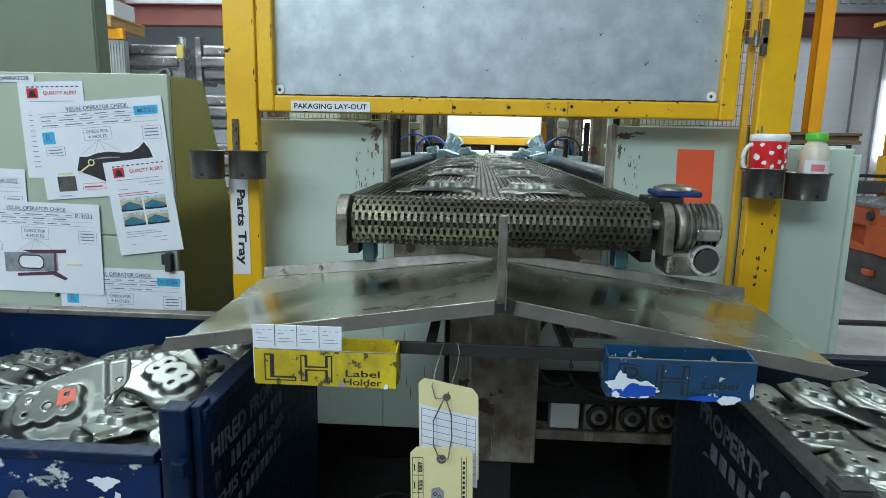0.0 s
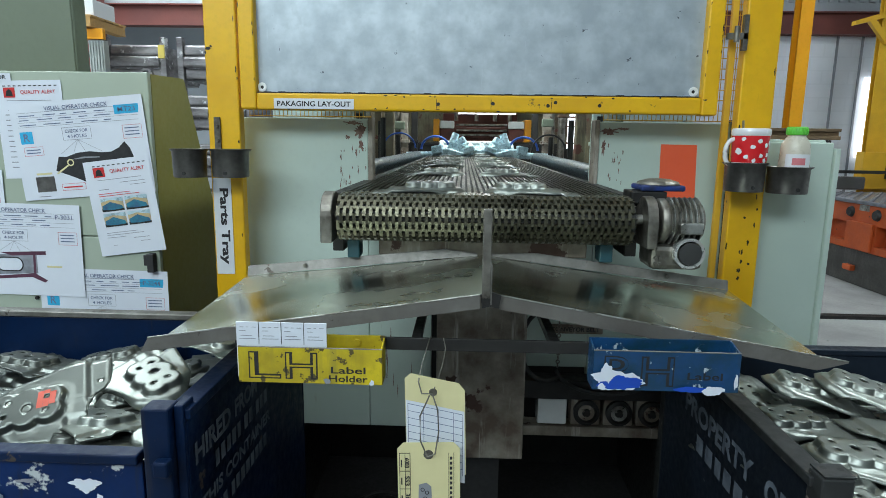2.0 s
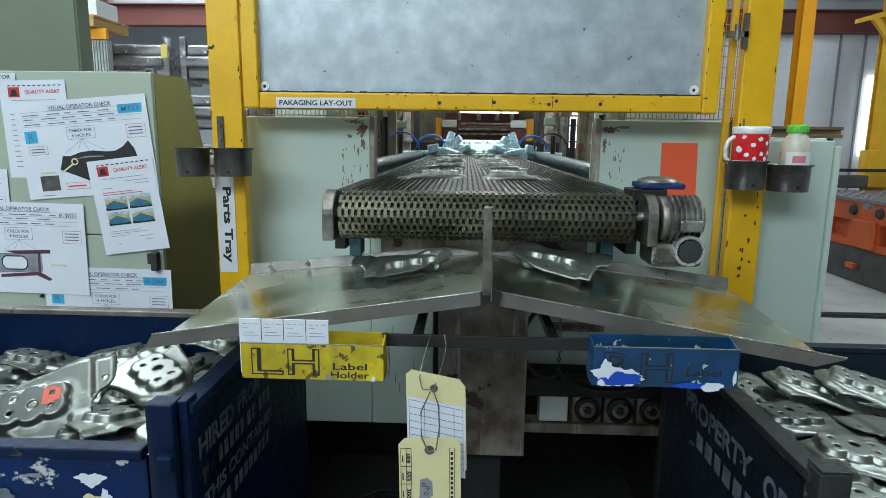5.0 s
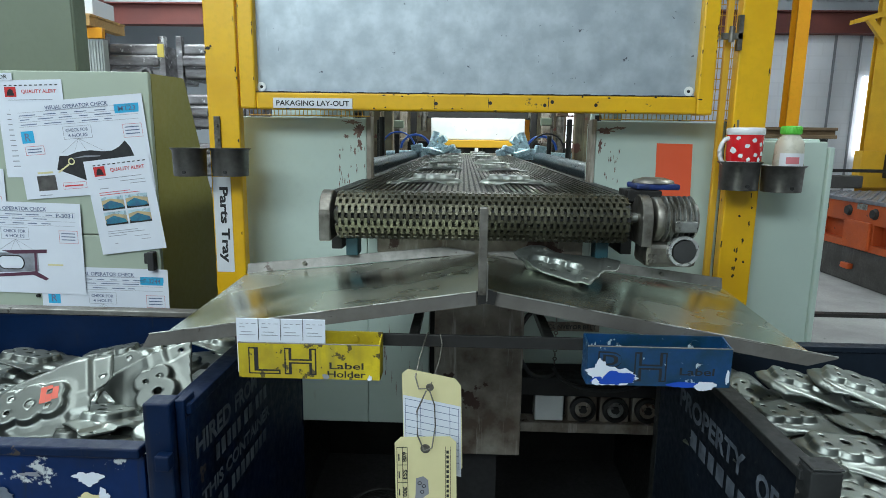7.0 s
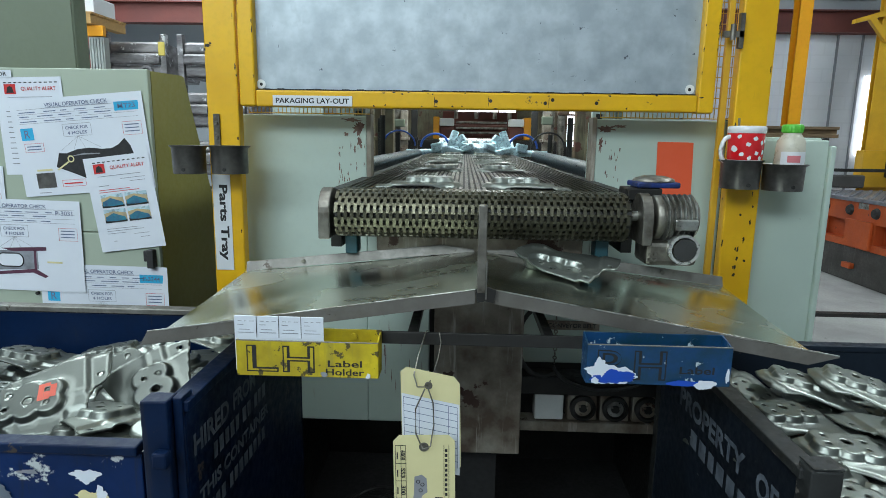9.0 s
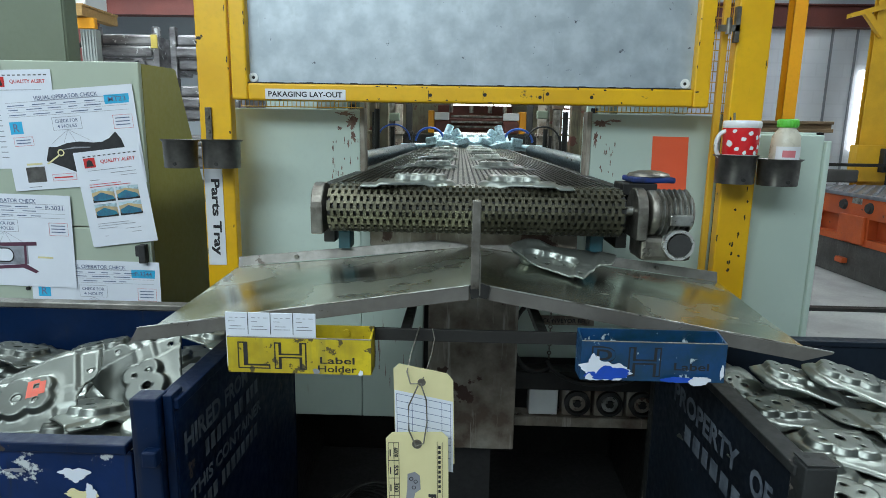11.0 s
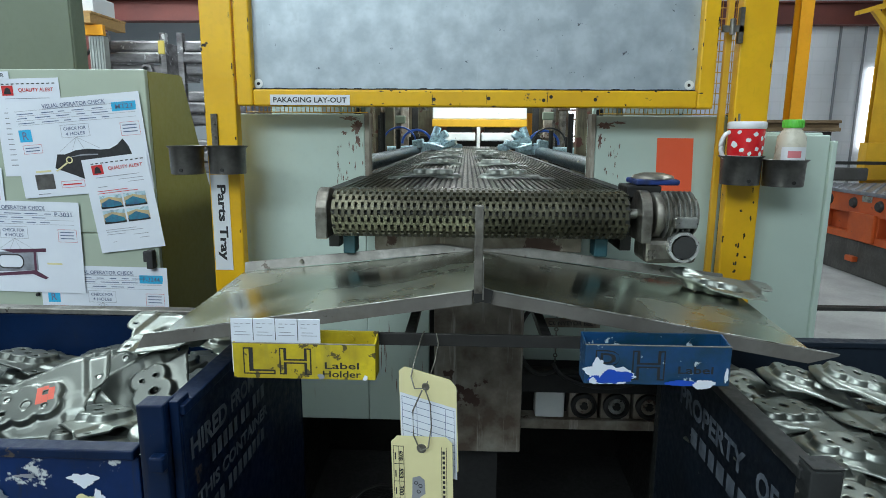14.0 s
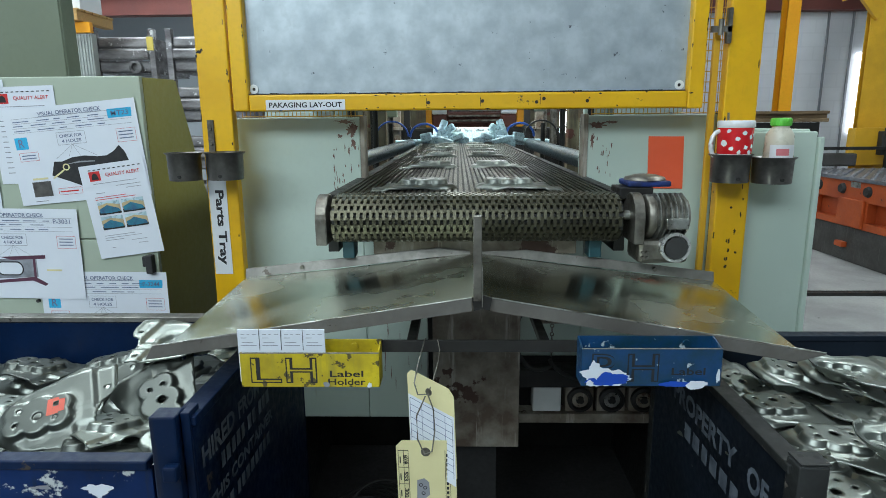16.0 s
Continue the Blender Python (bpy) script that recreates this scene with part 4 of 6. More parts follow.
label_holder(-0.379, -0.149, 1.073, 1.132, 1.142, HOLD_YELLOW, "scuffed yellow steel label holder box with paper strips", "LH", ("Label", "Holder"), ((0.62, 0.10, 0.006, 0.006, GREY_INK), (0.93, 0.08, 0.004, 0.006, PAPER)))
label_holder(0.182, 0.408, 1.076, 1.140, 1.148, HOLD_BLUE, "scuffed blue steel label holder box, paint peeling to white", "RH", ("Label",), ((0.17, 0.26, 0.042, 0.021, PAPER), (0.19, 0.20, 0.036, 0.014, BRIGHT_BLUE), (0.09, 0.46, 0.01, 0.02, PAPER), (0.70, 0.08, 0.036, 0.006, BRIGHT_BLUE), (0.82, 0.06, 0.018, 0.010, PAPER), (0.97, 0.30, 0.004, 0.012, PAPER), (0.06, 0.1, 0.008, 0.006, PAPER)))


def paper_strips():
    bm = bmesh.new()
    box(bm, -0.382, -0.238, -0.829, -0.8265, 1.080, 1.171)
    p = solid("paper_strip", bm, PAPER, "white printed paper label strips standing in the yellow box", "paper label")
    for k in range(1, 4):
        bm = bmesh.new()
        box(bm, -0.382 + k * 0.036 - .0004, -0.382 + k * 0.036 + .0004, -0.8297, -0.8292, 1.136, 1.172)
        part("cut_line", bm, INK, p)
    for k in range(4):
        x = -0.379 + k * 0.036
        bm = bmesh.new()
        for a, b, z in ((0.003, 0.009, 1.163), (0.013, 0.017, 1.163), (0.022, 0.029, 1.163), (0.002, 0.012, 1.157), (0.004, 0.022, 1.149), (0.002, 0.028, 1.144)):
            box(bm, x + a, x + b, -0.8297, -0.8292, z - .0004, z + .0004)
        part("print", bm, GREY_INK, p)


paper_strips()


TAGS = []


def hang_tag(name, label, tl, tr, bl, br, mtl):
    c = [Vector(p) for p in (tl, tr, br, bl)]
    t = root(name, tuple(sum(c, Vector()) / 4), label, "tag", "tags on the wire")
    TAGS.append(t)
    bm = bmesh.new()
    u, d = c[1] - c[0], c[3] - c[0]
    k = 0.10
    slab(bm, (c[0] + u * k, c[1] - u * k, c[1] + d * k * .6, c[2] - d * .03, c[2] - u * .04, c[3] + u * .04, c[3] - d * .03, c[0] + d * k * .6), 0.0008)
    part("card", bm, mtl, t)
    return t, c[0], u, d


def tags():
    ty = -0.858
    t, o, u, d = hang_tag("paper_tag", "white form tag on manila card hanging on wire", (-0.112, ty + .008, 1.103), (-0.018, ty + .008, 1.085), (-0.108, ty + .010, 0.935), (-0.013, ty + .010, 0.928), MANILA)

    def at(f, g, lift=0.0):
        return o + u * f + d * g + Vector((0, -0.0006 - lift, 0))
    bm = bmesh.new()
    slab(bm, (at(.01, .27), at(.99, .27), at(.99, 1.0), at(.01, 1.0)), 0.0005)
    part("form", bm, PAPER, t, "white form sheet")
    bm = bmesh.new()
    for k in range(9):
        g = .30 + k * .07
        slab(bm, (at(.04, g, .0006), at(.96, g, .0006), at(.96, g + .005, .0006), at(.04, g + .005, .0006)), 0.0002)
    for f in (.04, .3, .55, .8, .95):
        slab(bm, (at(f, .30, .0006), at(f + .008, .30, .0006), at(f + .008, .93, .0006), at(f, .93, .0006)), 0.0002)
    part("print", bm, BLUE_INK, t)
    bm = bmesh.new()
    lathe(bm, at(.47, .14, .0003), (0, -1, 0), ((0.0, 0.0), (0.004, 0.0006), (0.006, 0.0008), (0.0065, 0)), 14)
    part("eyelet", bm, BARE, t)
    ty = -0.850 - 0.014
    t, o, u, d = hang_tag("manila_tag", "yellow manila tag with printed form hanging on wire", (-0.122, ty, 0.992), (-0.024, ty, 0.996), (-0.119, ty + .004, 0.82), (-0.020, ty + .004, 0.82), MANILA)
    bm = bmesh.new()
    for k in range(5):
        g = .10 + k * .18
        slab(bm, (at(.03, g, .0006), at(.20, g, .0006), at(.20, g + .006, .0006), at(.03, g + .006, .0006)), 0.0002)
    for f in (.03, .12, .20, .82, .90):
        slab(bm, (at(f, .10, .0006), at(f + .008, .10, .0006), at(f + .008, .95, .0006), at(f, .95, .0006)), 0.0002)
    for k in range(10):
        slab(bm, (at(.84, .14 + .05 * k, .0006), at(.88, .14 + .05 * k, .0006), at(.88, .17 + .05 * k, .0006), at(.84, .17 + .05 * k, .0006)), 0.0002)
    for k in range(4):
        slab(bm, (at(.055, .17 + .18 * k, .0006), at(.075, .17 + .18 * k, .0006), at(.075, .24 + .18 * k, .0006), at(.055, .24 + .18 * k, .0006)), 0.0002)
    part("print", bm, INK, t)
    down = FRONT @ pose(0, 0, 0, 0, 0, -90)
    for text, g, h in (("600B", .20, .0075), ("SS3", .38, .0075), ("300", .56, .0075)):
        writing("lettering", text, Matrix.Translation(at(.155, g, .0012)) @ down, h, INK, t, 0.017, 0.03)
    writing("lettering", "P-3", Matrix.Translation(at(.74, .72, .0012)) @ down, 0.013, INK, t, 0.030, 0.06)
    bm = bmesh.new()
    lathe(bm, at(.50, .12, .0003), (0, -1, 0), ((0.0, 0.0), (0.004, 0.0006), (0.007, 0.0012), (0.008, 0)), 16)
    part("eyelet", bm, BARE, t)
    bm = bmesh.new()
    slab(bm, (at(.34, .42, .0008), at(.46, .40, .0008), at(.54, .44, .0008), at(.55, .58, .0008), at(.46, .62, .0008), at(.42, .74, .0008), at(.30, .72, .0008), at(.33, .58, .0008)), 0.0002)
    part("stamp", bm, GREY_INK, t, "small printed picture of the part")
    bm = bmesh.new()
    for f, g in ((.40, .47), (.47, .50), (.44, .56)):
        lathe(bm, at(f, g, .0012), (0, -1, 0), ((0.0022, 0.0), (0.0034, 0.0002)), 12)
    part("stamp_line", bm, INK, t)
    bm = bmesh.new()
    wire(bm, [Vector(p) + Vector((-0.010, 0, 0)) for p in ((-0.064, -0.788, 1.141), (-0.066, -0.795, 1.140), (-0.076, -0.83, 1.110), (-0.080, -0.855, 1.09), (-0.074, -0.864, 1.074), (-0.058, -0.863, 1.074), (-0.049, -0.868, 1.05), (-0.047, -0.872, 1.015), (-0.052, -0.874, 0.980), (-0.064, -0.874, 0.975), (-0.075, -0.872, 1.0), (-0.076, -0.870, 1.04), (-0.062, -0.866, 1.072))], 0.0012, 6)
    solid("tag_wire", bm, BARE, "bent steel wire loop holding the tags on the bar", "wire")
    bm = bmesh.new()
    wire(bm, [Vector(p) + Vector((-0.010, 0, 0)) for p in ((-0.044, -0.788, 1.139), (-0.040, -0.80, 1.125), (-0.044, -0.82, 1.105), (-0.050, -0.845, 1.09), (-0.056, -0.852, 1.076))], 0.0010, 6)
    solid("tag_wire", bm, BARE, "bent steel wire loop holding the tags on the bar", "wire")


tags()


# ---- bins ----
def bin_box(side, paint, front_paint, label):
    s = side
    b = root("stillage_bin", (s * 0.95, -0.62, 0), label, "metal bin", "parts bins")
    xi, xo = (-0.425 if s < 0 else 0.485), s * 1.45
    rim, gate = (1.066, 1.003) if s < 0 else (0.990, 0.900)

    def pl(name, xa, xb, ya, yb, za, zb, m, bev=0.003, lab=""):
        bm = bmesh.new()
        box(bm, min(xa, xb), max(xa, xb), ya, yb, za, zb, bev)
        return part(name, bm, m, b, lab)
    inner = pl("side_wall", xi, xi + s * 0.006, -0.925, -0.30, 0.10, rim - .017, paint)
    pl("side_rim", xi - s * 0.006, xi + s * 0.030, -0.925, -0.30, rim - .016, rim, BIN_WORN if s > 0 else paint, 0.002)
    # right bin: unseen outer wall made taller to keep bright reflections off the parts
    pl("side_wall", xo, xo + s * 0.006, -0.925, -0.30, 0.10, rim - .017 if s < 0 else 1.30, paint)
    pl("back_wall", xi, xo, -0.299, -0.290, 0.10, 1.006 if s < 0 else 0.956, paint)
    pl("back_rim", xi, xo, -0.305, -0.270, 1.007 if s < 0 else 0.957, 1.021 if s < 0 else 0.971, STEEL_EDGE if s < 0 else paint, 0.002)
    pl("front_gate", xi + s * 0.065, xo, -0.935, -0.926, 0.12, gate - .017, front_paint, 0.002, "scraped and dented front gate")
    pl("gate_rim", xi + s * 0.065, xo, -0.948, -0.918, gate - .016, gate, paint, 0.003)
    for x in ((-0.441 if s < 0 else 0.484), xo - s * 0.036):
        for y in (-0.945, -0.31):
            pl("corner_post", x, x + s * (0.041 if s < 0 else 0.046), y, y + 0.036, 0.0, rim + .008 if y < -.5 else 0.955, BIN_WORN if s > 0 else paint, 0.003)
    if s < 0:
        pl("corner_leg", -0.4405, -0.4262, -0.930, -0.894, 0.0, rim + .008, paint, 0.002)
    if s > 0:
        bm = bmesh.new()
        box(bm, 0.487, 0.532, -0.943, -0.905, rim + .0085, rim + .0115, 0.001)
        cap = part("corner_cap", bm, BIN_WORN, b, "worn steel corner plate with two holes")
        for hx, hy in ((0.499, -0.918), (0.521, -0.922)):
            bm = bmesh.new()
            lathe(bm, (hx, hy, rim + .0117), (0, 0, 1), ((0.0, 0.0), (0.0048, 0.0)), 14)
            part("hole", bm, INK, cap)
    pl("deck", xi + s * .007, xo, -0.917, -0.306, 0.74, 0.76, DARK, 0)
    bm = bmesh.new()
    box(bm, min(xi + s * .012, xi + s * .034), max(xi + s * .012, xi + s * .034), -0.966, -0.948, gate - .024, gate, 0.003)
    part("latch", bm, paint, b)
    return b, inner, xi


def stencil(b, inner, x, word, y0, y1, z, h):
    s = -1 if x < 0 else 1
    turn = pose(x - s * 0.0012, (y0 + y1) / 2, z) @ pose(0, 0, 0, 0, 0, 90 * (1 if s < 0 else -1)) @ FRONT
    writing("stencil", word, turn, h, STENCIL, inner, abs(y1 - y0), 0.035)


def stencil_bars(b, inner, x, y0, y1, z, h, seed, wide=0.014, gap=0.008):
    s = -1 if x < 0 else 1
    rnd = random.Random(seed)
    y = min(y0, y1)
    while y < max(y0, y1) - 0.02:
        w = rnd.uniform(wide, wide * 1.3)
        xx = x - s * 0.0012
        bm = bmesh.new()
        box(bm, min(xx, xx - s * .0004), max(xx, xx - s * .0004), y, y + w, z - h / 2, z + h / 2)
        part("stencil_bar", bm, STENCIL, inner)
        y += w + gap + (0.012 if rnd.random() < 0.15 else 0)


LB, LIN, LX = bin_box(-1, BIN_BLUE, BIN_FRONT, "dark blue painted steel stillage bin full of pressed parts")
stencil(LB, LIN, LX, "HIRED", -0.905, -0.765, 0.984, 0.036)
stencil(LB, LIN, LX, "FROM", -0.745, -0.630, 0.984, 0.034)
stencil_bars(LB, LIN, LX, -0.835, -0.56, 0.938, 0.028, 1)
stencil(LB, LIN, LX, "THIS CONTAINER", -0.895, -0.56, 0.890, 0.026)
stencil_bars(LB, LIN, LX, -0.86, -0.58, 0.848, 0.026, 3)
rnd_torn = random.Random(5)
for layer, (px, pz, sw, sh, mtl) in enumerate(((-0.578, 0.948, .026, .013, PAPER), (-0.572, 0.912, .028, .014, MANILA), (-0.556, 0.918, .010, .018, PAPER), (-0.715, 0.915, .022, .016, STENCIL), (-0.665, 0.952, .020, .004, GREY_INK))):
    bm_torn = bmesh.new()
    torn_v = []
    for i in range(40):
        a, k = 2 * math.pi * i / 40, 0.8 + 0.16 * math.sin(3 * i * .157 + layer) + 0.10 * math.sin(7 * i * .157) + rnd_torn.uniform(-.1, .1)
        torn_v.append(bm_torn.verts.new((px + sw * k * math.cos(a), -0.9362 - .0003 * layer, pz + sh * k * math.sin(a))))
    bm_torn.faces.new(torn_v)
    part("torn_sticker", bm_torn, mtl, LB, "torn remains of a pale sticker")
RB, RIN, RX = bin_box(1, BIN_NAVY, BIN_NAVY, "navy painted steel stillage bin full of pressed parts")
stencil(RB, RIN, RX, "PROPERTY", -0.758, -0.440, 0.894, 0.047)
stencil(RB, RIN, RX, "OF", -0.872, -0.800, 0.896, 0.048)
stencil_bars(RB, RIN, RX, -0.775, -0.528, 0.830, 0.036, 5, 0.026, 0.014)


# ---- pressed parts ----
SIZE = 1.10
OUTLINE = ((-.085, -.078), (-.087, -.049), (-.086, -.027), (-.080, -.016), (-.065, -.007), (-.060, .005), (-.055, .049), (-.052, .077), (-.022, .071), (.022, .061), (.057, .055),
           (.085, .033), (.107, .017), (.107, -.011), (.091, -.043), (.067, -.059), (.037, -.060), (.013, -.066), (-.004, -.073), (-.028, -.082), (-.058, -.078))
LOBES = ((-.002, -.012, .021), (.030, -.014, .022), (.062, -.012, .021), (-.002, .012, .021), (.030, .014, .022), (.062, .012, .021), (.030, .0, .028))
HOLES = ((.029, .004, .0072), (.001, .013, .0038), (.061, .012, .0040), (.001, -.011, .0038), (.058, -.013, .0040), (-.041, .056, .0042), (-.071, -.032, .0042))
OUTLINE = tuple((x * SIZE, y * SIZE) for x, y in OUTLINE)
LOBES = tuple((x * SIZE, y * SIZE, q * SIZE) for x, y, q in LOBES)
HOLES = tuple((x * SIZE, y * SIZE, q * SIZE) for x, y, q in HOLES)


def stamping_mesh(mirror):
    from mathutils.geometry import delaunay_2d_cdt
    pts = []
    n = len(OUTLINE)
    for i in range(n):
        p0, p1, p2 = (Vector(OUTLINE[(i + k) % n]) for k in (-1, 0, 1))
        a, b = p1 + (p0 - p1).normalized() * 0.004, p1 + (p2 - p1).normalized() * 0.004
        # a small rounded corner, then the straight edge
        pts += [a, (a + b + 2 * p1) / 4, b]
        end = p2 + (p1 - p2).normalized() * 0.004
        steps = max(1, int((end - b).length / 0.006))
        pts += [b.lerp(end, k / steps) for k in range(1, steps)]
    loop = np.array([tuple(p) for p in pts])
    edges = [(i, (i + 1) % len(pts)) for i in range(len(pts))]
    holes = [h for h in HOLES]
    for hx, hy, hr in holes:
        b = len(pts)
        pts += [Vector((hx + hr * math.cos(2 * math.pi * k / 12), hy + hr * math.sin(2 * math.pi * k / 12))) for k in range(12)]
        edges += [(b + k, b + (k + 1) % 12) for k in range(12)]

    def inside(q):
        x, y = q
        a, b = loop, np.roll(loop, -1, 0)
        c = ((a[:, 1] > y) != (b[:, 1] > y)) & (x < (b[:, 0] - a[:, 0]) * (y - a[:, 1]) / (b[:, 1] - a[:, 1] + 1e-12) + a[:, 0])
        return c.sum() % 2 == 1

    def rim(q):
        a, b = loop, np.roll(loop, -1, 0)
        ab = b - a
        t = np.clip(((np.array(q) - a) * ab).sum(1) / (ab ** 2).sum(1), 0, 1)
        return float(np.sqrt((((a + ab * t[:, None]) - np.array(q)) ** 2).sum(1)).min())
    def dome(x, y):
        return max(r - math.hypot(x - cx, y - cy) for cx, cy, r in LOBES)
    # the foot, wall and shoulder of the dome follow its scallops
    for cx, cy, r in LOBES:
        for off in (-0.0032, -0.001, 0.0012, 0.0032):
            for k in range(36):
                a = 2 * math.pi * k / 36
                q = (cx + (r - off) * math.cos(a), cy + (r - off) * math.sin(a))
                if abs(dome(*q) - off) < 1e-5 and all((q[0] - h[0]) ** 2 + (q[1] - h[1]) ** 2 > (h[2] + 0.001) ** 2 for h in holes):
                    pts.append(Vector(q))
    g = 0.0052
    for i in range(-23, 23):
        for j in range(-16, 21):
            q = (i * g + (j % 2) * g / 2, j * g * 0.9)
            if inside(q) and rim(q) > 0.003 and abs(dome(*q)) > 0.0048 and all((q[0] - h[0]) ** 2 + (q[1] - h[1]) ** 2 > (h[2] + 0.002) ** 2 for h in holes):
                pts.append(Vector(q))
    vs, _, fs, _, _, _ = delaunay_2d_cdt(pts, edges, [], 0, 1e-6)

    def sm(x):
        x = min(1, max(0, x))
        return x * x * (3 - 2 * x)

    def height(x, y):
        d = dome(x, y)
        z = 0.0125 * sm((d + 0.0032) / 0.0064)
        z += 0.0012 * sm((d + 0.013) / 0.005)
        # joggled tongues and the turned-down edge round the dome
        z -= 0.006 * sm((-0.052 - x - 0.10 * (y + .07)) / 0.006) * sm((0.012 - y) / 0.006)
        z -= 0.005 * sm((-0.026 - x - 0.12 * (y - .05)) / 0.006) * sm((y - 0.028) / 0.008)
        z += 0.0022 * sm(1 - abs(y + .002) / 0.007) * sm((-0.024 - x) / 0.01)
        z -= 0.010 * sm(1 - rim((x, y)) / 0.012) * sm((x - 0.035) / 0.05)
        z -= 0.003 * sm(1 - rim((x, y)) / 0.006) * sm((-y - 0.02) / 0.03)
        return z
    tri = []
    for f in fs:
        c = sum((vs[i] for i in f), Vector((0, 0))) / 3
        if inside(tuple(c)) and all((c.x - h[0]) ** 2 + (c.y - h[1]) ** 2 > (h[2] * .93) ** 2 for h in holes):
            tri.append(tuple(f))
    k = -1 if mirror else 1
    zs = [height(v.x, v.y) for v in vs]
    co = [(k * v.x, v.y, z) for v, z in zip(vs, zs)] + [(k * v.x, v.y, z - 0.0025) for v, z in zip(vs, zs)]
    m = len(vs)
    count = {}
    for f in tri:
        for a, b in ((f[0], f[1]), (f[1], f[2]), (f[2], f[0])):
            count[(a, b)] = 1
    faces = list(tri) + [tuple(m + i for i in f[::-1]) for f in tri]
    for a, b in count:
        if (b, a) not in count:
            faces.append((b, a, m + a, m + b))
    me = bpy.data.meshes.new("pressed_part")
    me.from_pydata(co, [], faces)
    bm = bmesh.new()
    bm.from_mesh(me)
    loose = [v for v in bm.verts if not v.link_faces]
    bmesh.ops.delete(bm, geom=loose, context="VERTS")
    bmesh.ops.remove_doubles(bm, verts=bm.verts, dist=0.0011)
    bmesh.ops.dissolve_degenerate(bm, edges=bm.edges, dist=0.0004)
    bmesh.ops.recalc_face_normals(bm, faces=bm.faces)
    for f in bm.faces:
        f.smooth = abs(f.normal.z) > 0.05
    bm.to_mesh(me)
    bm.free()
    me.materials.append(STAMPED)
    return me


PART_L, PART_R = stamping_mesh(False), stamping_mesh(True)
PART_LABEL = "bright pressed steel bracket with scalloped dome and punched holes"


def pressed(me, m, group, label=PART_LABEL):
    ob = new("pressed_bracket", me)
    ob.matrix_world = m
    return tagged(ob, label, "metal part", group)


def fill(me, side, seed, levels):
    rnd = random.Random(seed)
    s = side
    for z in levels:
        for k in range(25):
            i, j = k % 5, k // 5
            x = max(0.60 if s > 0 else 0.55, 0.57 + 0.150 * i + rnd.uniform(-.04, .04))
            y = -0.795 + 0.095 * j + rnd.uniform(-.008, .03)
            pressed(me, pose(s * x, y, z + rnd.uniform(0, .02), rnd.uniform(-12, 4), rnd.uniform(-10, 10), rnd.uniform(0, 360)), "pressed parts in the bins")


fill(PART_L, -1, 11, (0.785, 0.825, 0.865, 0.90))
fill(PART_R, 1, 23, (0.785, 0.815, 0.845, 0.875))
# the uppermost ones, as they lie
pressed(PART_L, pose(-0.660, -0.60, 0.992, 18, 0, 0) @ pose(0, 0, 0, 0, 0, -37), "pressed parts in the bins")
for x, y, z, rx, ry, rz in ((-0.635, -0.765, 0.960, 10, 8, 150), (-0.95, -0.50, 0.960, 10, -4, 170), (-0.80, -0.43, 0.960, 6, 10, 190),
                            (-0.67, -0.815, 0.948, 4, 14, 118), (-0.545, -0.805, 0.948, 8, -12, 60), (-0.565, -0.43, 0.985, 12, -6, 165), (-0.92, -0.66, 0.950, -6, 8, 20), (-0.97, -0.805, 0.945, 6, -10, 100), (-0.55, -0.62, 0.955, 8, 10, 250)):
    pressed(PART_L, pose(x, y, z, rx, ry, rz), "pressed parts in the bins")
RED_MARKED = pressed(PART_L, pose(-0.752, -0.755, 0.985, 36, 2, 0) @ pose(0, 0, 0, 0, 0, 200), "pressed parts in the bins", "pressed steel bracket with an orange red paint mark")
bm_mark = bmesh.new()
for xa, xb, ya, yb in ((-.014, -.0038, -.020, .006), (.0062, .016, -.024, .010), (-.0036, .006, -.007, .0092), (-.0036, .006, -.025, -.0175)):
    bm_mark.faces.new([bm_mark.verts.new((x, y, 0.0143)) for x, y in ((xa, ya), (xb, ya), (xb, yb), (xa, yb))])
part("paint_mark", bm_mark, surface("orange_red_marker", (0.75, 0.13, 0.08), 0.5), RED_MARKED, local=True)
for x, y, z, rx, ry, rz in ((0.765, -0.46, 0.930, 2, 12, -12), (0.655, -0.60, 0.925, 1, 4, 10), (0.70, -0.74, 0.920, 2, 4, -14), (0.615, -0.86, 0.905, 0, -6, 40), (0.86, -0.50, 0.945, 2, 12, -25),
                            (0.61, -0.73, 0.905, -4, 6, 80), (0.82, -0.66, 0.925, 0, -6, 190), (0.91, -0.80, 0.925, 2, 6, 30), (0.62, -0.42, 0.905, -2, -8, 120), (0.95, -0.62, 0.93, 0, -8, 150)):
    pressed(PART_R, pose(x, y, z, rx, ry, rz), "pressed parts in the bins")


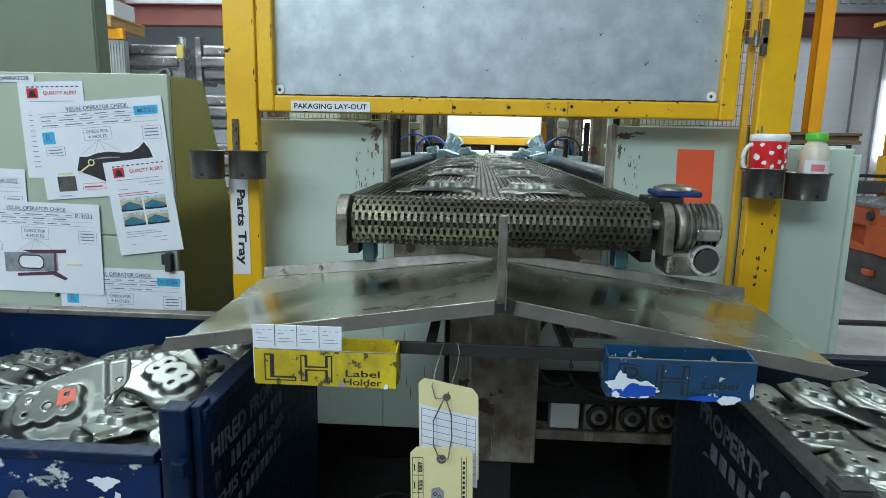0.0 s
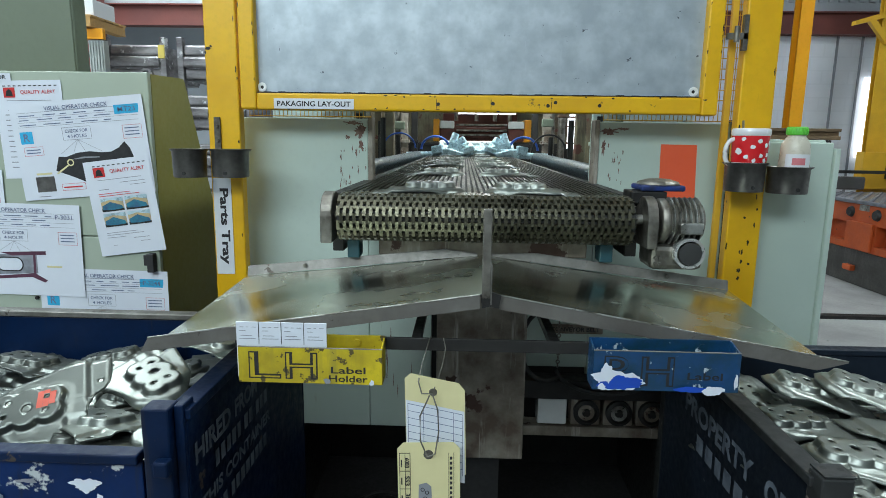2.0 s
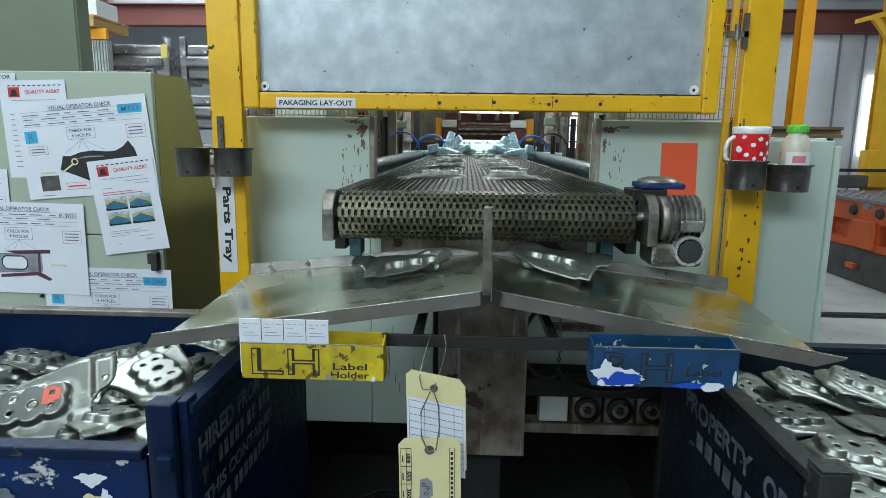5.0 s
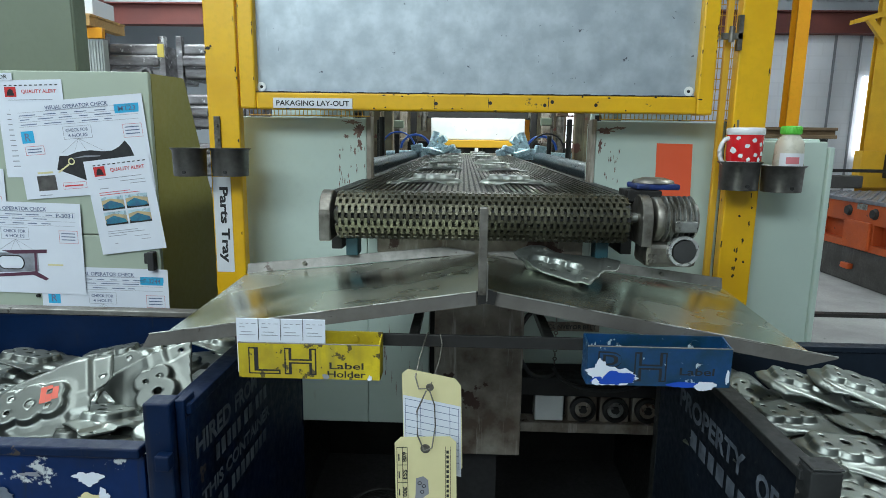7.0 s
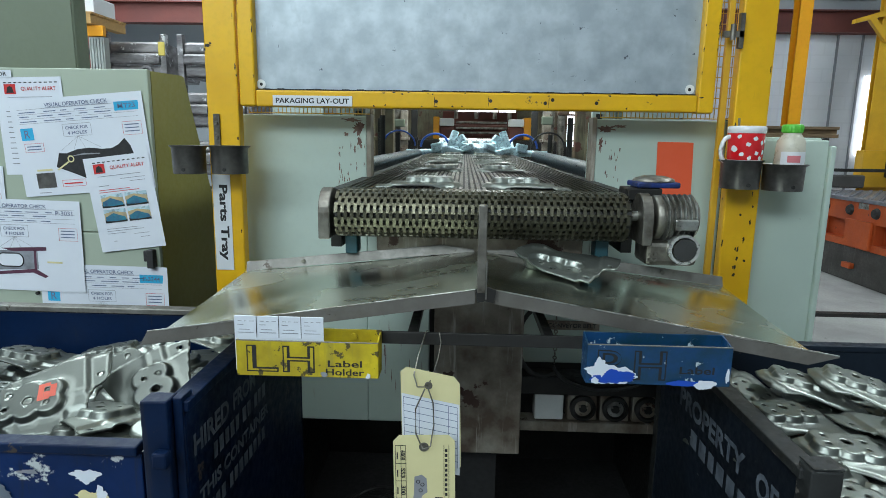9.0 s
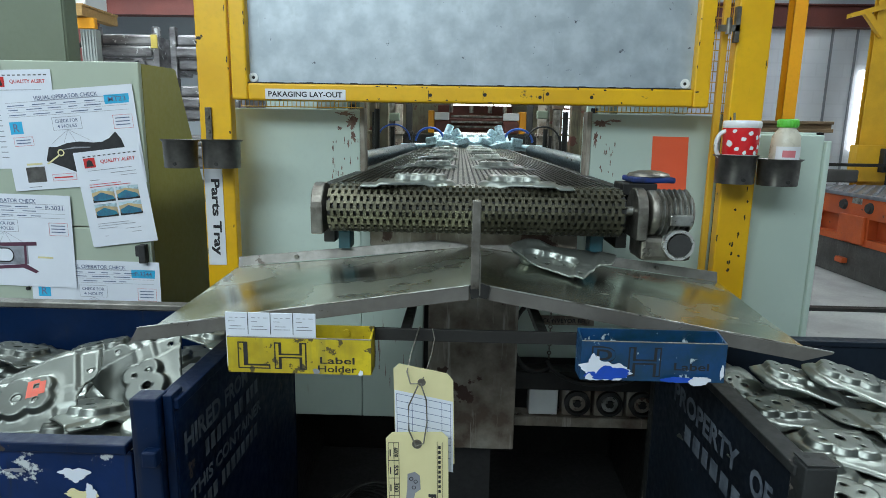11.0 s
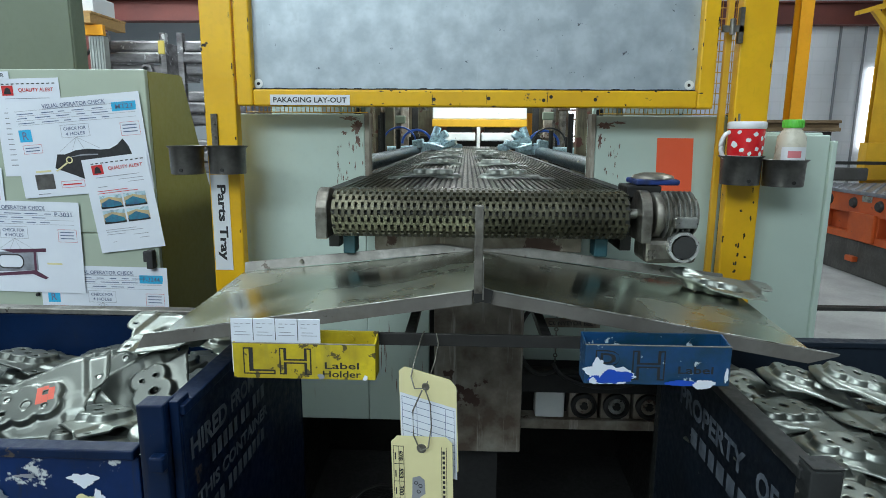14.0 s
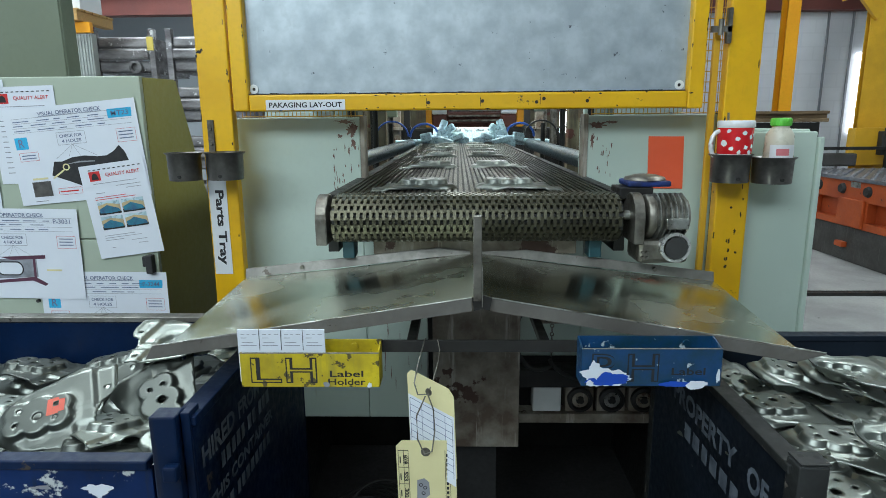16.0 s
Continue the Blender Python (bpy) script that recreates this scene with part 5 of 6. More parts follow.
# ---- cabinet with the papers ----
def cabinet():
    c = root("control_cabinet", (-1.4, 0.35, 0), "pale green control cabinet with paper sheets on its front", "control cabinet")
    x1, x0 = -0.990, -2.1
    bm = bmesh.new()
    prof = ((0.14, 0.0), (0.14, 1.647), (0.37, 1.655), (0.54, 1.26), (0.70, 0.90), (0.70, 0.0))
    va = [bm.verts.new((x0, y, z)) for y, z in prof]
    vb = [bm.verts.new((x1, y, z)) for y, z in prof]
    bm.faces.new(va)
    bm.faces.new(vb[::-1])
    for i in range(len(prof)):
        j = (i + 1) % len(prof)
        bm.faces.new((va[i], va[j], vb[j], vb[i]))
    bmesh.ops.bevel(bm, geom=list(bm.edges), offset=0.004, segments=2, affect="EDGES")
    part("body", bm, OLIVE, c, "olive green cabinet body")
    for z0, z1 in ((1.146, 1.650), (0.30, 1.143)):
        bm = bmesh.new()
        box(bm, x0, x1 + 0.002, 0.120, 0.139, z0, z1, 0.003)
        part("door", bm, CABINET, c, "pale green door")
    bm = bmesh.new()
    box(bm, -1.02, -0.998, 0.095, 0.1195, 1.035, 1.095, 0.003)
    box(bm, -1.035, -1.02, 0.105, 0.1195, 1.055, 1.09, 0.003)
    part("handle", bm, BLACK, c, "black plastic handle")
    bm = bmesh.new()
    box(bm, -0.9895, -0.978, 0.56, 0.60, 1.07, 1.15, 0.002)
    part("hinge", bm, DARK, c)
    bm = bmesh.new()
    rod(bm, (-1.40, 0.121, 0.94), (-1.40, 0.112, 0.94), 0.006, 8)
    part("screw", bm, DARK, c)
    t = root("tall_cabinet", (-1.9, 0.6, 0), "tall dull green machine cabinet standing behind the control cabinet", "machine cabinet")
    bm = bmesh.new()
    box(bm, -2.7, -1.577, 0.715, 0.80, 0.0, 2.35, 0.006)
    part("body", bm, TALL_GREEN, t)
    bm = bmesh.new()
    box(bm, -2.69, -1.582, 0.709, 0.7145, 0.12, 2.33, 0.003)
    part("door", bm, TALL_GREEN, t)
    bm = bmesh.new()
    box(bm, -2.68, -1.90, 0.8005, 1.30, 0.0, 2.30, 0.006)
    part("rear_housing", bm, TALL_GREEN, t)


cabinet()


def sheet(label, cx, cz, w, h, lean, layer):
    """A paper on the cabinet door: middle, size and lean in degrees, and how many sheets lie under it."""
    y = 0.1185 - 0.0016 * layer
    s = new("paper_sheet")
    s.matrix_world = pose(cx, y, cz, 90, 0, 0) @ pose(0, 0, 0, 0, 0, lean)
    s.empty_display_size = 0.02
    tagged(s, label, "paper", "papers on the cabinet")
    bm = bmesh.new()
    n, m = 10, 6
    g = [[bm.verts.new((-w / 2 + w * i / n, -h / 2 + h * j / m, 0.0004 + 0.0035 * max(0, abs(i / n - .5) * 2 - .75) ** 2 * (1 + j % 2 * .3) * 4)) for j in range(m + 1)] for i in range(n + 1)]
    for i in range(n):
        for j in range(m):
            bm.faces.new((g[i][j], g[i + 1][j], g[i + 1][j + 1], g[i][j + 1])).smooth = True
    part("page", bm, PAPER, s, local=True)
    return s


def bars(s, rows, material, name="print"):
    """Plain printed bars on a sheet: x, y, length and thickness."""
    bm = bmesh.new()
    for x, y, w, h in rows:
        v = [bm.verts.new((x + a * w, y + b * h, 0.0011)) for a, b in ((0, 0), (1, 0), (1, 1), (0, 1))]
        bm.faces.new(v)
    return part(name, bm, material, s, local=True)


def outline(s, x, y, w, h, material, t=0.0009):
    bars(s, ((x, y, w, t), (x, y + h, w, t), (x, y, t, h), (x + w, y, t, h)), material, "frame_line")


def flat(s, name, pts, z, material):
    bm = bmesh.new()
    bm.faces.new([bm.verts.new((x, y, z)) for x, y in pts])
    return part(name, bm, material, s, local=True)


def words(s, text, x, y, h, w, material, weight=0.01):
    writing("lettering", text, pose(x, y, 0.0014), h, material, s, w, weight, local=True)


def check_sheet(cx, cz, lean, layer, code, box_colour, head, drawing):
    s = sheet("white landscape operator check sheet with a part picture", cx, cz, 0.42, 0.297, lean, layer)
    words(s, "VISUAL OPERATOR CHECK", 0.0, 0.128, 0.012, 0.20, BLUE_INK)
    bars(s, ((-0.1, 0.1195, 0.2, 0.001),), BLUE_INK)
    rnd = random.Random(len(code) + layer)
    rows = []
    for r, z in enumerate((0.108, 0.095, 0.080)):
        x = -0.185
        while x < 0.10:
            l = rnd.uniform(0.02, 0.06)
            rows.append((x, z, l, 0.0026))
            x += l + rnd.uniform(.01, .03)
    bars(s, rows, BLUE_INK)
    bars(s, ((-0.19, 0.103, 0.38, 0.0008), (-0.19, 0.089, 0.38, 0.0008), (-0.19, 0.075, 0.38, 0.0008), (-0.19, 0.118, 0.38, 0.0008)), GREY_INK, "rule")
    if box_colour:
        flat(s, "code_box", ((0.118, 0.095), (0.195, 0.095), (0.195, 0.122), (0.118, 0.122)), 0.0011, CYAN_INK)
    words(s, code, 0.157, 0.1085, 0.014, 0.055, BLUE_INK)
    flat(s, "side_box", ((-0.19, 0.025), (-0.15, 0.025), (-0.15, 0.062), (-0.19, 0.062)), 0.0011, CYAN_INK)
    words(s, "R" if layer != 1 else "R", -0.17, 0.0435, 0.024, 0.018, BLUE_INK)
    outline(s, -0.055, 0.028, 0.09, 0.038, GREY_INK)
    words(s, "CHECK FOR", -0.010, 0.055, 0.010, 0.072, BLUE_INK)
    words(s, head, -0.010, 0.039, 0.010, 0.062, BLUE_INK)
    outline(s, 0.135, 0.02, 0.06, 0.04, RED_INK)
    bars(s, [(0.142, 0.05 - k * .010, 0.045, 0.003) for k in range(3)], BLUE_INK)
    outline(s, -0.185, -0.012, 0.06, 0.026, RED_INK)
    bars(s, [(-0.178, 0.004 - k * .009, 0.045, 0.003) for k in range(2)], BLUE_INK)
    for x2 in (-0.07, -0.03, 0.01, 0.06):
        bm = bmesh.new()
        a, b = Vector((-0.01, 0.028, 0.0012)), Vector((x2, -0.012, 0.0012))
        d = (b - a).normalized()
        q = Vector((-d.y, d.x, 0)) * .0004
        bm.faces.new([bm.verts.new(p) for p in (a - q, b - q, b + q, a + q)])
        part("pointer", bm, GREY_INK, s, local=True)
    if drawing == "arm":
        flat(s, "picture", ((-0.095, -0.062), (-0.08, -0.020), (-0.055, -0.022), (-0.02, -0.012), (0.02, -0.010), (0.06, -0.016), (0.09, -0.016), (0.115, -0.005), (0.135, 0.012), (0.15, -0.01), (0.16, -0.045), (0.09, -0.052), (0.04, -0.056), (0.02, -0.085), (0.0, -0.105), (-0.04, -0.086)), 0.0012, INK)
        flat(s, "highlight", ((-0.05, -0.032), (0.0, -0.025), (0.05, -0.028), (0.05, -0.031), (0.0, -0.030)), 0.0014, GREY_INK)
        bm = bmesh.new()
        lathe(bm, (-0.045, -0.040, 0.0013), (0, 0, 1), ((0.007, 0), (0.011, 0.0003)), 18)
        part("marker_ring", bm, MANILA, s, local=True)
        flat(s, "marker", ((-0.095, -0.070), (-0.055, -0.046), (-0.052, -0.050), (-0.09, -0.073)), 0.0015, MANILA)
        flat(s, "photo", ((-0.165, -0.125), (-0.105, -0.125), (-0.105, -0.078), (-0.165, -0.078)), 0.0012, TIN)
        bars(s, ((-0.16, -0.072, 0.05, 0.006),), MANILA, "caption")
        outline(s, -0.085, -0.125, 0.075, 0.02, RED_INK)
        bars(s, ((-0.08, -0.117, 0.06, 0.004),), RED_INK)
        bars(s, ((-0.165, -0.14, 0.04, 0.002), (0.09, -0.14, 0.05, 0.002)), GREY_INK)
    elif drawing == "bracket":
        flat(s, "picture", ((-0.12, -0.02), (0.06, -0.012), (0.06, -0.075), (-0.12, -0.085)), 0.0012, surface("print_grey", (0.30, 0.32, 0.36), 0.7, second=(0.16, 0.17, 0.19), blotch=25))
        bm = bmesh.new()
        pr = [(-0.03 + (0.045 if math.cos(a) > 0 else -0.045) * 0.5 + 0.02 * math.cos(a), -0.048 + 0.022 * math.sin(a)) for a in [2 * math.pi * k / 24 for k in range(24)]]
        bm.faces.new([bm.verts.new((x, y, 0.0014)) for x, y in pr])
        part("slot", bm, PAPER, s, local=True)
        wn2 = bmesh.new()
        wire(wn2, [(x, y, 0.0015) for x, y in pr + pr[:1]], 0.002, 4)
        part("slot_edge", wn2, INK, s, local=True)
        PURPLE = surface("print_plum", (0.10, 0.03, 0.06), 0.7)
        flat(s, "arm", ((-0.06, -0.010), (0.09, -0.002), (0.09, -0.014), (-0.02, -0.020)), 0.0013, PURPLE)
        flat(s, "arm", ((-0.08, -0.088), (0.05, -0.075), (0.09, -0.098), (0.08, -0.105), (0.04, -0.088), (-0.08, -0.098)), 0.0013, PURPLE)
        flat(s, "arm", ((0.048, -0.014), (0.056, -0.014), (0.054, -0.08), (0.046, -0.08)), 0.0013, PURPLE)
        bars(s, ((0.09, -0.055, 0.05, 0.006),), MANILA, "caption")


def alert_sheet(cx, cz, lean, layer, photos):
    s = sheet("white portrait quality alert sheet with small photographs", cx, cz, 0.21, 0.297, lean, layer)
    flat(s, "red_box", ((-0.078, 0.098), (-0.042, 0.098), (-0.042, 0.128), (-0.078, 0.128)), 0.0011, RED_INK)
    flat(s, "emblem", ((-0.072, 0.102), (-0.048, 0.102), (-0.052, 0.118), (-0.060, 0.123), (-0.068, 0.118)), 0.0013, INK)
    bars(s, [(-0.078 + k * 0.016, 0.131, 0.009, 0.003) for k in range(11)], INK, "dashes")
    words(s, "QUALITY ALERT", 0.030, 0.113, 0.013, 0.11, RED_INK)
    bars(s, ((-0.07, 0.088, 0.14, 0.0015), (0.0, 0.076, 0.08, 0.0015), (0.03, 0.066, 0.05, 0.0015), (-0.07, 0.058, 0.03, 0.002)), GREY_INK)
    if photos:
        bars(s, ((-0.075, 0.045, 0.10, 0.0018), (-0.075, 0.038, 0.13, 0.0018)), RED_INK, "red_print")
        for x, y in ((-0.074, -0.010), (0.004, -0.010), (-0.074, -0.058), (0.004, -0.058)):
            ph = flat(s, "photo", ((x, y), (x + .072, y), (x + .072, y + .042), (x, y + .042)), 0.0011, PHOTO_TAN)
            flat(s, "photo_sky", ((x, y + .030), (x + .03, y + .036), (x + .072, y + .028), (x + .072, y + .042), (x, y + .042)), 0.0012, PALE_BLUE if y < 0 else PAPER)
            flat(s, "photo_edge", ((x, y), (x + .072, y), (x + .072, y + .007), (x + .03, y + .004), (x, y + .010)), 0.0012, DARK)
            flat(s, "photo_subject", ((x + .002, y + .018), (x + .030, y + .030), (x + .066, y + .016), (x + .070, y + .006), (x + .036, y + .004), (x + .004, y + .006)), 0.0013, PHOTO_BLUE)
        bars(s, ((-0.075, -0.078, 0.1, 0.0015), (-0.075, -0.085, 0.12, 0.0015), (-0.075, -0.093, 0.06, 0.0015), (0.01, -0.100, 0.05, 0.0015), (-0.06, -0.118, 0.012, 0.0015), (0.03, -0.112, 0.03, 0.0015)), GREY_INK)
    else:
        bars(s, [(-0.08, 0.045 - 0.016 * k, 0.05 + 0.02 * (k % 3), 0.0025) for k in range(11)], GREY_INK)


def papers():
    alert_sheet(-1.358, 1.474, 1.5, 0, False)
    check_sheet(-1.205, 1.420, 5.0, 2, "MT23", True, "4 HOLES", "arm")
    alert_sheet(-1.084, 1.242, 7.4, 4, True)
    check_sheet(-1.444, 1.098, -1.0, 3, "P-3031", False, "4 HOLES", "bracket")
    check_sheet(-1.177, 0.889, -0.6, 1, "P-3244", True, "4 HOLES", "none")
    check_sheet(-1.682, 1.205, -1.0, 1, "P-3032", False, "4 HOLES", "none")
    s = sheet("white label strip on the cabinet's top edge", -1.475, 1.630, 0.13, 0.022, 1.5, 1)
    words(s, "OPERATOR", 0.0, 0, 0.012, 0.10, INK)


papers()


# ---- right of the guard ----
def side_cabinet():
    c = root("side_cabinet", (0.93, 0.2, 0), "pale green machine side cabinet with a folded edge", "machine cabinet")
    bm = bmesh.new()
    box(bm, 0.825, 1.012, 0.06, 0.50, 0.0, 1.475, 0.004)
    part("body", bm, PALE_GREEN, c)
    bm = bmesh.new()
    box(bm, 0.822, 1.018, 0.030, 0.059, 0.3, 1.468, 0.004)
    part("door", bm, PALE_GREEN, c)
    bm = bmesh.new()
    box(bm, 1.0185, 1.034, 0.02, 0.10, 0.3, 1.452, 0.003)
    part("folded_edge", bm, PALE_GREEN, c)


side_cabinet()


def timber():
    b = root("timber_beam", (1.7, 1.5, 0), "old wooden beam lying on a dark steel rack", "timber")
    bm = bmesh.new()
    box(bm, 1.40, 1.89, 1.46, 1.54, 1.492, 1.51, 0.002)
    box(bm, 1.40, 1.89, 1.48, 1.52, 1.51, 1.533, 0.002)
    box(bm, 1.40, 1.89, 1.46, 1.54, 1.533, 1.548, 0.002)
    part("beam", bm, OLD_WOOD, b)
    bm = bmesh.new()
    box(bm, 1.45, 1.85, 1.47, 1.53, 1.0, 1.49)
    box(bm, 1.45, 1.5, 1.47, 1.53, 0, 1.0)
    part("stand", bm, DARK, b)


timber()


def h_column(name, x, y, z1, w, material, label):
    c = root(name, (x, y, 0), label, "column")
    bm = bmesh.new()
    box(bm, x - w / 2, x + w / 2, y - .045, y - .035, 0, z1)
    box(bm, x - w / 2, x + w / 2, y + .035, y + .045, 0, z1)
    box(bm, x - .008, x + .008, y - .035, y + .035, 0, z1)
    part("shaft", bm, material, c)
    bm = bmesh.new()
    box(bm, x - w, x + w, y - .14, y + .14, 0.0, 0.02)
    part("base_plate", bm, material, c)
    return c


h_column("orange_column", 2.175, 2.5, 5.2, 0.082, ORANGE, "bright orange painted steel column standing on the floor")


BED_STEEL = surface("dark_bed_steel", (0.10, 0.095, 0.09), 0.55, 0.3, second=(0.06, 0.055, 0.05), blotch=4, vary=0.4, streak=(0.16, 0.15, 0.14), streak_at=0.6)


def jib():
    c = h_column("jib_crane", 5.42, 6.5, 5.4, 0.40, YELLOW_DULL, "yellow painted jib crane column with bracket")
    bm = bmesh.new()
    box(bm, 5.08, 5.75, 6.25, 6.42, 0.93, 1.40, 0.01)
    part("bracket", bm, YELLOW_DULL, c)
    bm = bmesh.new()
    slab(bm, ((4.85, 6.40, 3.02), (5.7, 6.40, 3.28), (5.7, 6.40, 3.18), (4.85, 6.40, 2.97)), 0.08)
    slab(bm, ((5.02, 6.40, 3.02), (5.10, 6.40, 3.04), (5.32, 6.40, 2.78), (5.26, 6.40, 2.74)), 0.06)
    part("arm", bm, YELLOW_DULL, c)
    bm = bmesh.new()
    box(bm, 5.36, 5.75, 6.15, 6.249, 1.06, 1.36, 0.01)
    for k in range(5):
        box(bm, 5.37 + k * .07, 5.40 + k * .07, 6.12, 6.149, 1.30, 1.40, 0.004)
    part("switch_box", bm, BLACK, c)


jib()


def die():
    d = root("press_die", (4.7, 4.7, 0), "orange painted press die with studded top on a dark steel bed", "press die")
    x = 4.18
    bm = bmesh.new()
    box(bm, x + .10, x + 1.2, 3.2, 6.0, 0.375, 0.865, 0.01)
    part("core", bm, ORANGE_DIE, d)
    # face with openings between its ribs
    for y0, y1, z0, z1 in ((3.2, 6.0, 0.66, 0.865), (3.2, 6.0, 0.375, 0.45), (4.50, 4.96, 0.45, 0.66), (5.45, 5.80, 0.45, 0.66), (3.62, 3.95, 0.45, 0.66)):
        bm = bmesh.new()
        box(bm, x, x + .10, y0, y1, z0, z1, 0.004)
        part("rib", bm, ORANGE_DIE, d)
    bm = bmesh.new()
    box(bm, x - .035, x - .001, 4.53, 4.94, 0.39, 0.68, 0.008)
    part("stop_block", bm, ORANGE_DIE, d)
    bm = bmesh.new()
    box(bm, x - .02, x + 1.22, 3.18, 6.02, 0.866, 0.905, 0.006)
    for i in range(34):
        for j in range(9):
            lathe(bm, (x + .03 + j * .12 + .06 * (i % 2), 3.24 + i * .08, 0.905), (0, 0, 1), ((0.026, 0.0), (0.022, 0.014), (0.0, 0.018)), 6)
    part("top_plate", bm, CHECKER, d, "grey studded steel top plate")
    for y in (3.75, 4.10, 4.51, 4.93, 5.36, 5.75):
        bm = bmesh.new()
        lathe(bm, (x - .001, y, 0.775), (-1, 0, 0), ((0.0, 0.03), (0.045, 0.03), (0.06, 0.0)), 14)
        part("lifting_lug", bm, BLACK, d)
    bm = bmesh.new()
    box(bm, x - .004, x - .001, 4.64, 4.80, 0.80, 0.86)
    part("name_plate", bm, ALU, d)
    bm = bmesh.new()
    box(bm, x + .012, x + 1.2, 3.15, 6.05, 0.0, 0.374, 0.008)
    part("bed", bm, BED_STEEL, d, "dark grey steel bed")
    bm = bmesh.new()
    box(bm, x - .05, x + .011, 4.76, 4.90, 0.15, 0.21, 0.01)
    part("clamp", bm, ORANGE_DIE, d)
    # dark rails and hoses beyond the die
    g = root("machine_rail", (4.6, 6.12, 0), "dark steel machine rail behind the orange die", "rail")
    bm = bmesh.new()
    box(bm, 3.6, 5.5, 6.10, 6.14, 1.13, 1.17, 0.004)
    part("bar", bm, DARK, g)
    bm = bmesh.new()
    box(bm, 3.9, 5.02, 6.06, 6.2, 0.93, 1.09, 0.02)
    part("cylinder_block", bm, BED_STEEL, g)
    for px in (3.65, 5.4):
        bm = bmesh.new()
        box(bm, px, px + .05, 6.10, 6.14, 0.0, 1.129)
        part("leg", bm, DARK, g)
    r = root("floor_rail", (3.3, 3.0, 0), "dark steel rail lying across the concrete floor", "rail")
    bm = bmesh.new()
    box(bm, 1.9, 4.1, 3.38, 3.43, 0.0, 0.03, 0.004)
    part("bar", bm, DARK, r)
    bm = bmesh.new()
    box(bm, 1.9, 4.1, 3.47, 3.50, 0.0, 0.02, 0.004)
    part("bar", bm, DARK, r)


die()


# ---- storage behind on the left ----
def stillage(x, y, z, w):
    s = root("steel_stillage", (x, y, z), "worn grey steel stillage box stacked in storage", "stillage", "stacked grey stillages")
    bm = bmesh.new()
    for k in range(3):
        z0 = z + 0.01 + k * 0.115
        box(bm, x - w / 2, x + w / 2, y - .45 - .045 * (k % 2), y - .40, z0, z0 + 0.105, 0.022)
    part("front", bm, GREY_BOX, s)
    bm = bmesh.new()
    for sx in (-1, 1):
        box(bm, x + sx * w / 2 - .01, x + sx * w / 2 + .01, y - .42, y + .42, z + .02, z + .34, 0.004)
    box(bm, x - w / 2, x + w / 2, y - .40, y + .42, z, z + .02)
    part("sides", bm, GREY_BOX, s)
    for sx in (-1, 1):
        bm = bmesh.new()
        box(bm, x + sx * (w / 2 + .03) - .03, x + sx * (w / 2 + .03) + .03, y - .47, y - .40, z - .07, z + .418, 0.006)
        part("post", bm, GREY_BOX, s)
    return s


def storage():
    for i, (x, w) in enumerate(((-3.37, 0.53), (-2.56, 0.62))):
        for k in range(5):
            stillage(x, 4.95, 0.07 + 0.490 * k, w)
    bm = bmesh.new()
    box(bm, -3.115, -3.050, 4.465, 4.4795, 2.24, 2.37, 0.003)
    solid("yellow_tag", bm, surface("yellow_card", (0.75, 0.58, 0.12), 0.6), "yellow card hung on a grey stillage post", "card")
    bm = bmesh.new()
    lathe(bm, (-3.24, 4.458, 2.08), (0, -1, 0), ((0.040, -0.02), (0.062, -0.02), (0.062, 0.02), (0.040, 0.02)), 22, True)
    solid("steel_ring", bm, GREY_BOX, "grey steel ring fitting on a stillage", "ring")
    # rack with pallet and cartons
    r = root("storage_rack", (-3.9, 4.2, 0), "storage rack with orange beams and grey uprights", "rack")
    for x in (-3.46, -5.2):
        bm = bmesh.new()
        box(bm, x - .07, x + .07, 4.0, 4.08, 0, 2.34)
        for k in range(5):
            box(bm, x - .066 + k * .028, x - .054 + k * .028, 3.988, 3.999, 0, 2.33, 0.003)
        part("upright", bm, RACK_GREY, r)
    bm = bmesh.new()
    box(bm, -5.2, -3.38, 3.98, 4.03, 2.345, 2.44, 0.005)
    part("beam", bm, ORANGE, r)
    bm = bmesh.new()
    rod(bm, (-3.65, 4.02, 2.1), (-3.42, 4.02, 2.35), 0.015, 6)
    part("brace", bm, DARK, r)
    p = root("pallet", (-3.7, 4.1, 2.45), "light wooden pallet on the rack beam", "pallet")
    for k in range(5):
        bm = bmesh.new()
        box(bm, -4.4, -3.44, 3.92 + k * .12, 4.02 + k * .12, 2.53, 2.55, 0.002)
        part("board", bm, WOOD, p)
    for x in (-4.35, -3.95, -3.54):
        bm = bmesh.new()
        box(bm, x, x + .09, 3.92, 4.5, 2.445, 2.53, 0.003)
        part("block", bm, WOOD, p)
    for x0, x1, z1, m, lb in ((-3.80, -3.63, 2.76, CARTON, "blue carton on the pallet"), (-3.62, -3.46, 2.70, WHITE_CARD, "white carton on the pallet"), (-4.2, -3.8, 2.72, CARTON, "blue carton on the pallet")):
        bm = bmesh.new()
        box(bm, x0, x1, 4.0, 4.35, 2.551, z1, 0.005)
        solid("carton", bm, m, lb, "carton")
    bm = bmesh.new()
    lathe(bm, (-3.77, 3.97, 2.60), (0, -1, 0.2), ((0, 0.06), (0.05, 0.05), (0.07, 0.0), (0.05, -0.05), (0, -0.06)), 12)
    solid("orange_reel", bm, ORANGE, "small orange reel on the pallet", "reel")
    bm = bmesh.new()
    for k in range(9):
        box(bm, -1.95 + k * .0, -1.75, 3.8, 4.0, k * .12 + 0.0, 0.12 + k * .12 - .002, 0.01)
    solid("red_crate", bm, surface("red_plastic", (0.5, 0.02, 0.02), 0.5), "stack of red plastic crates behind the cabinet", "crate")


storage()


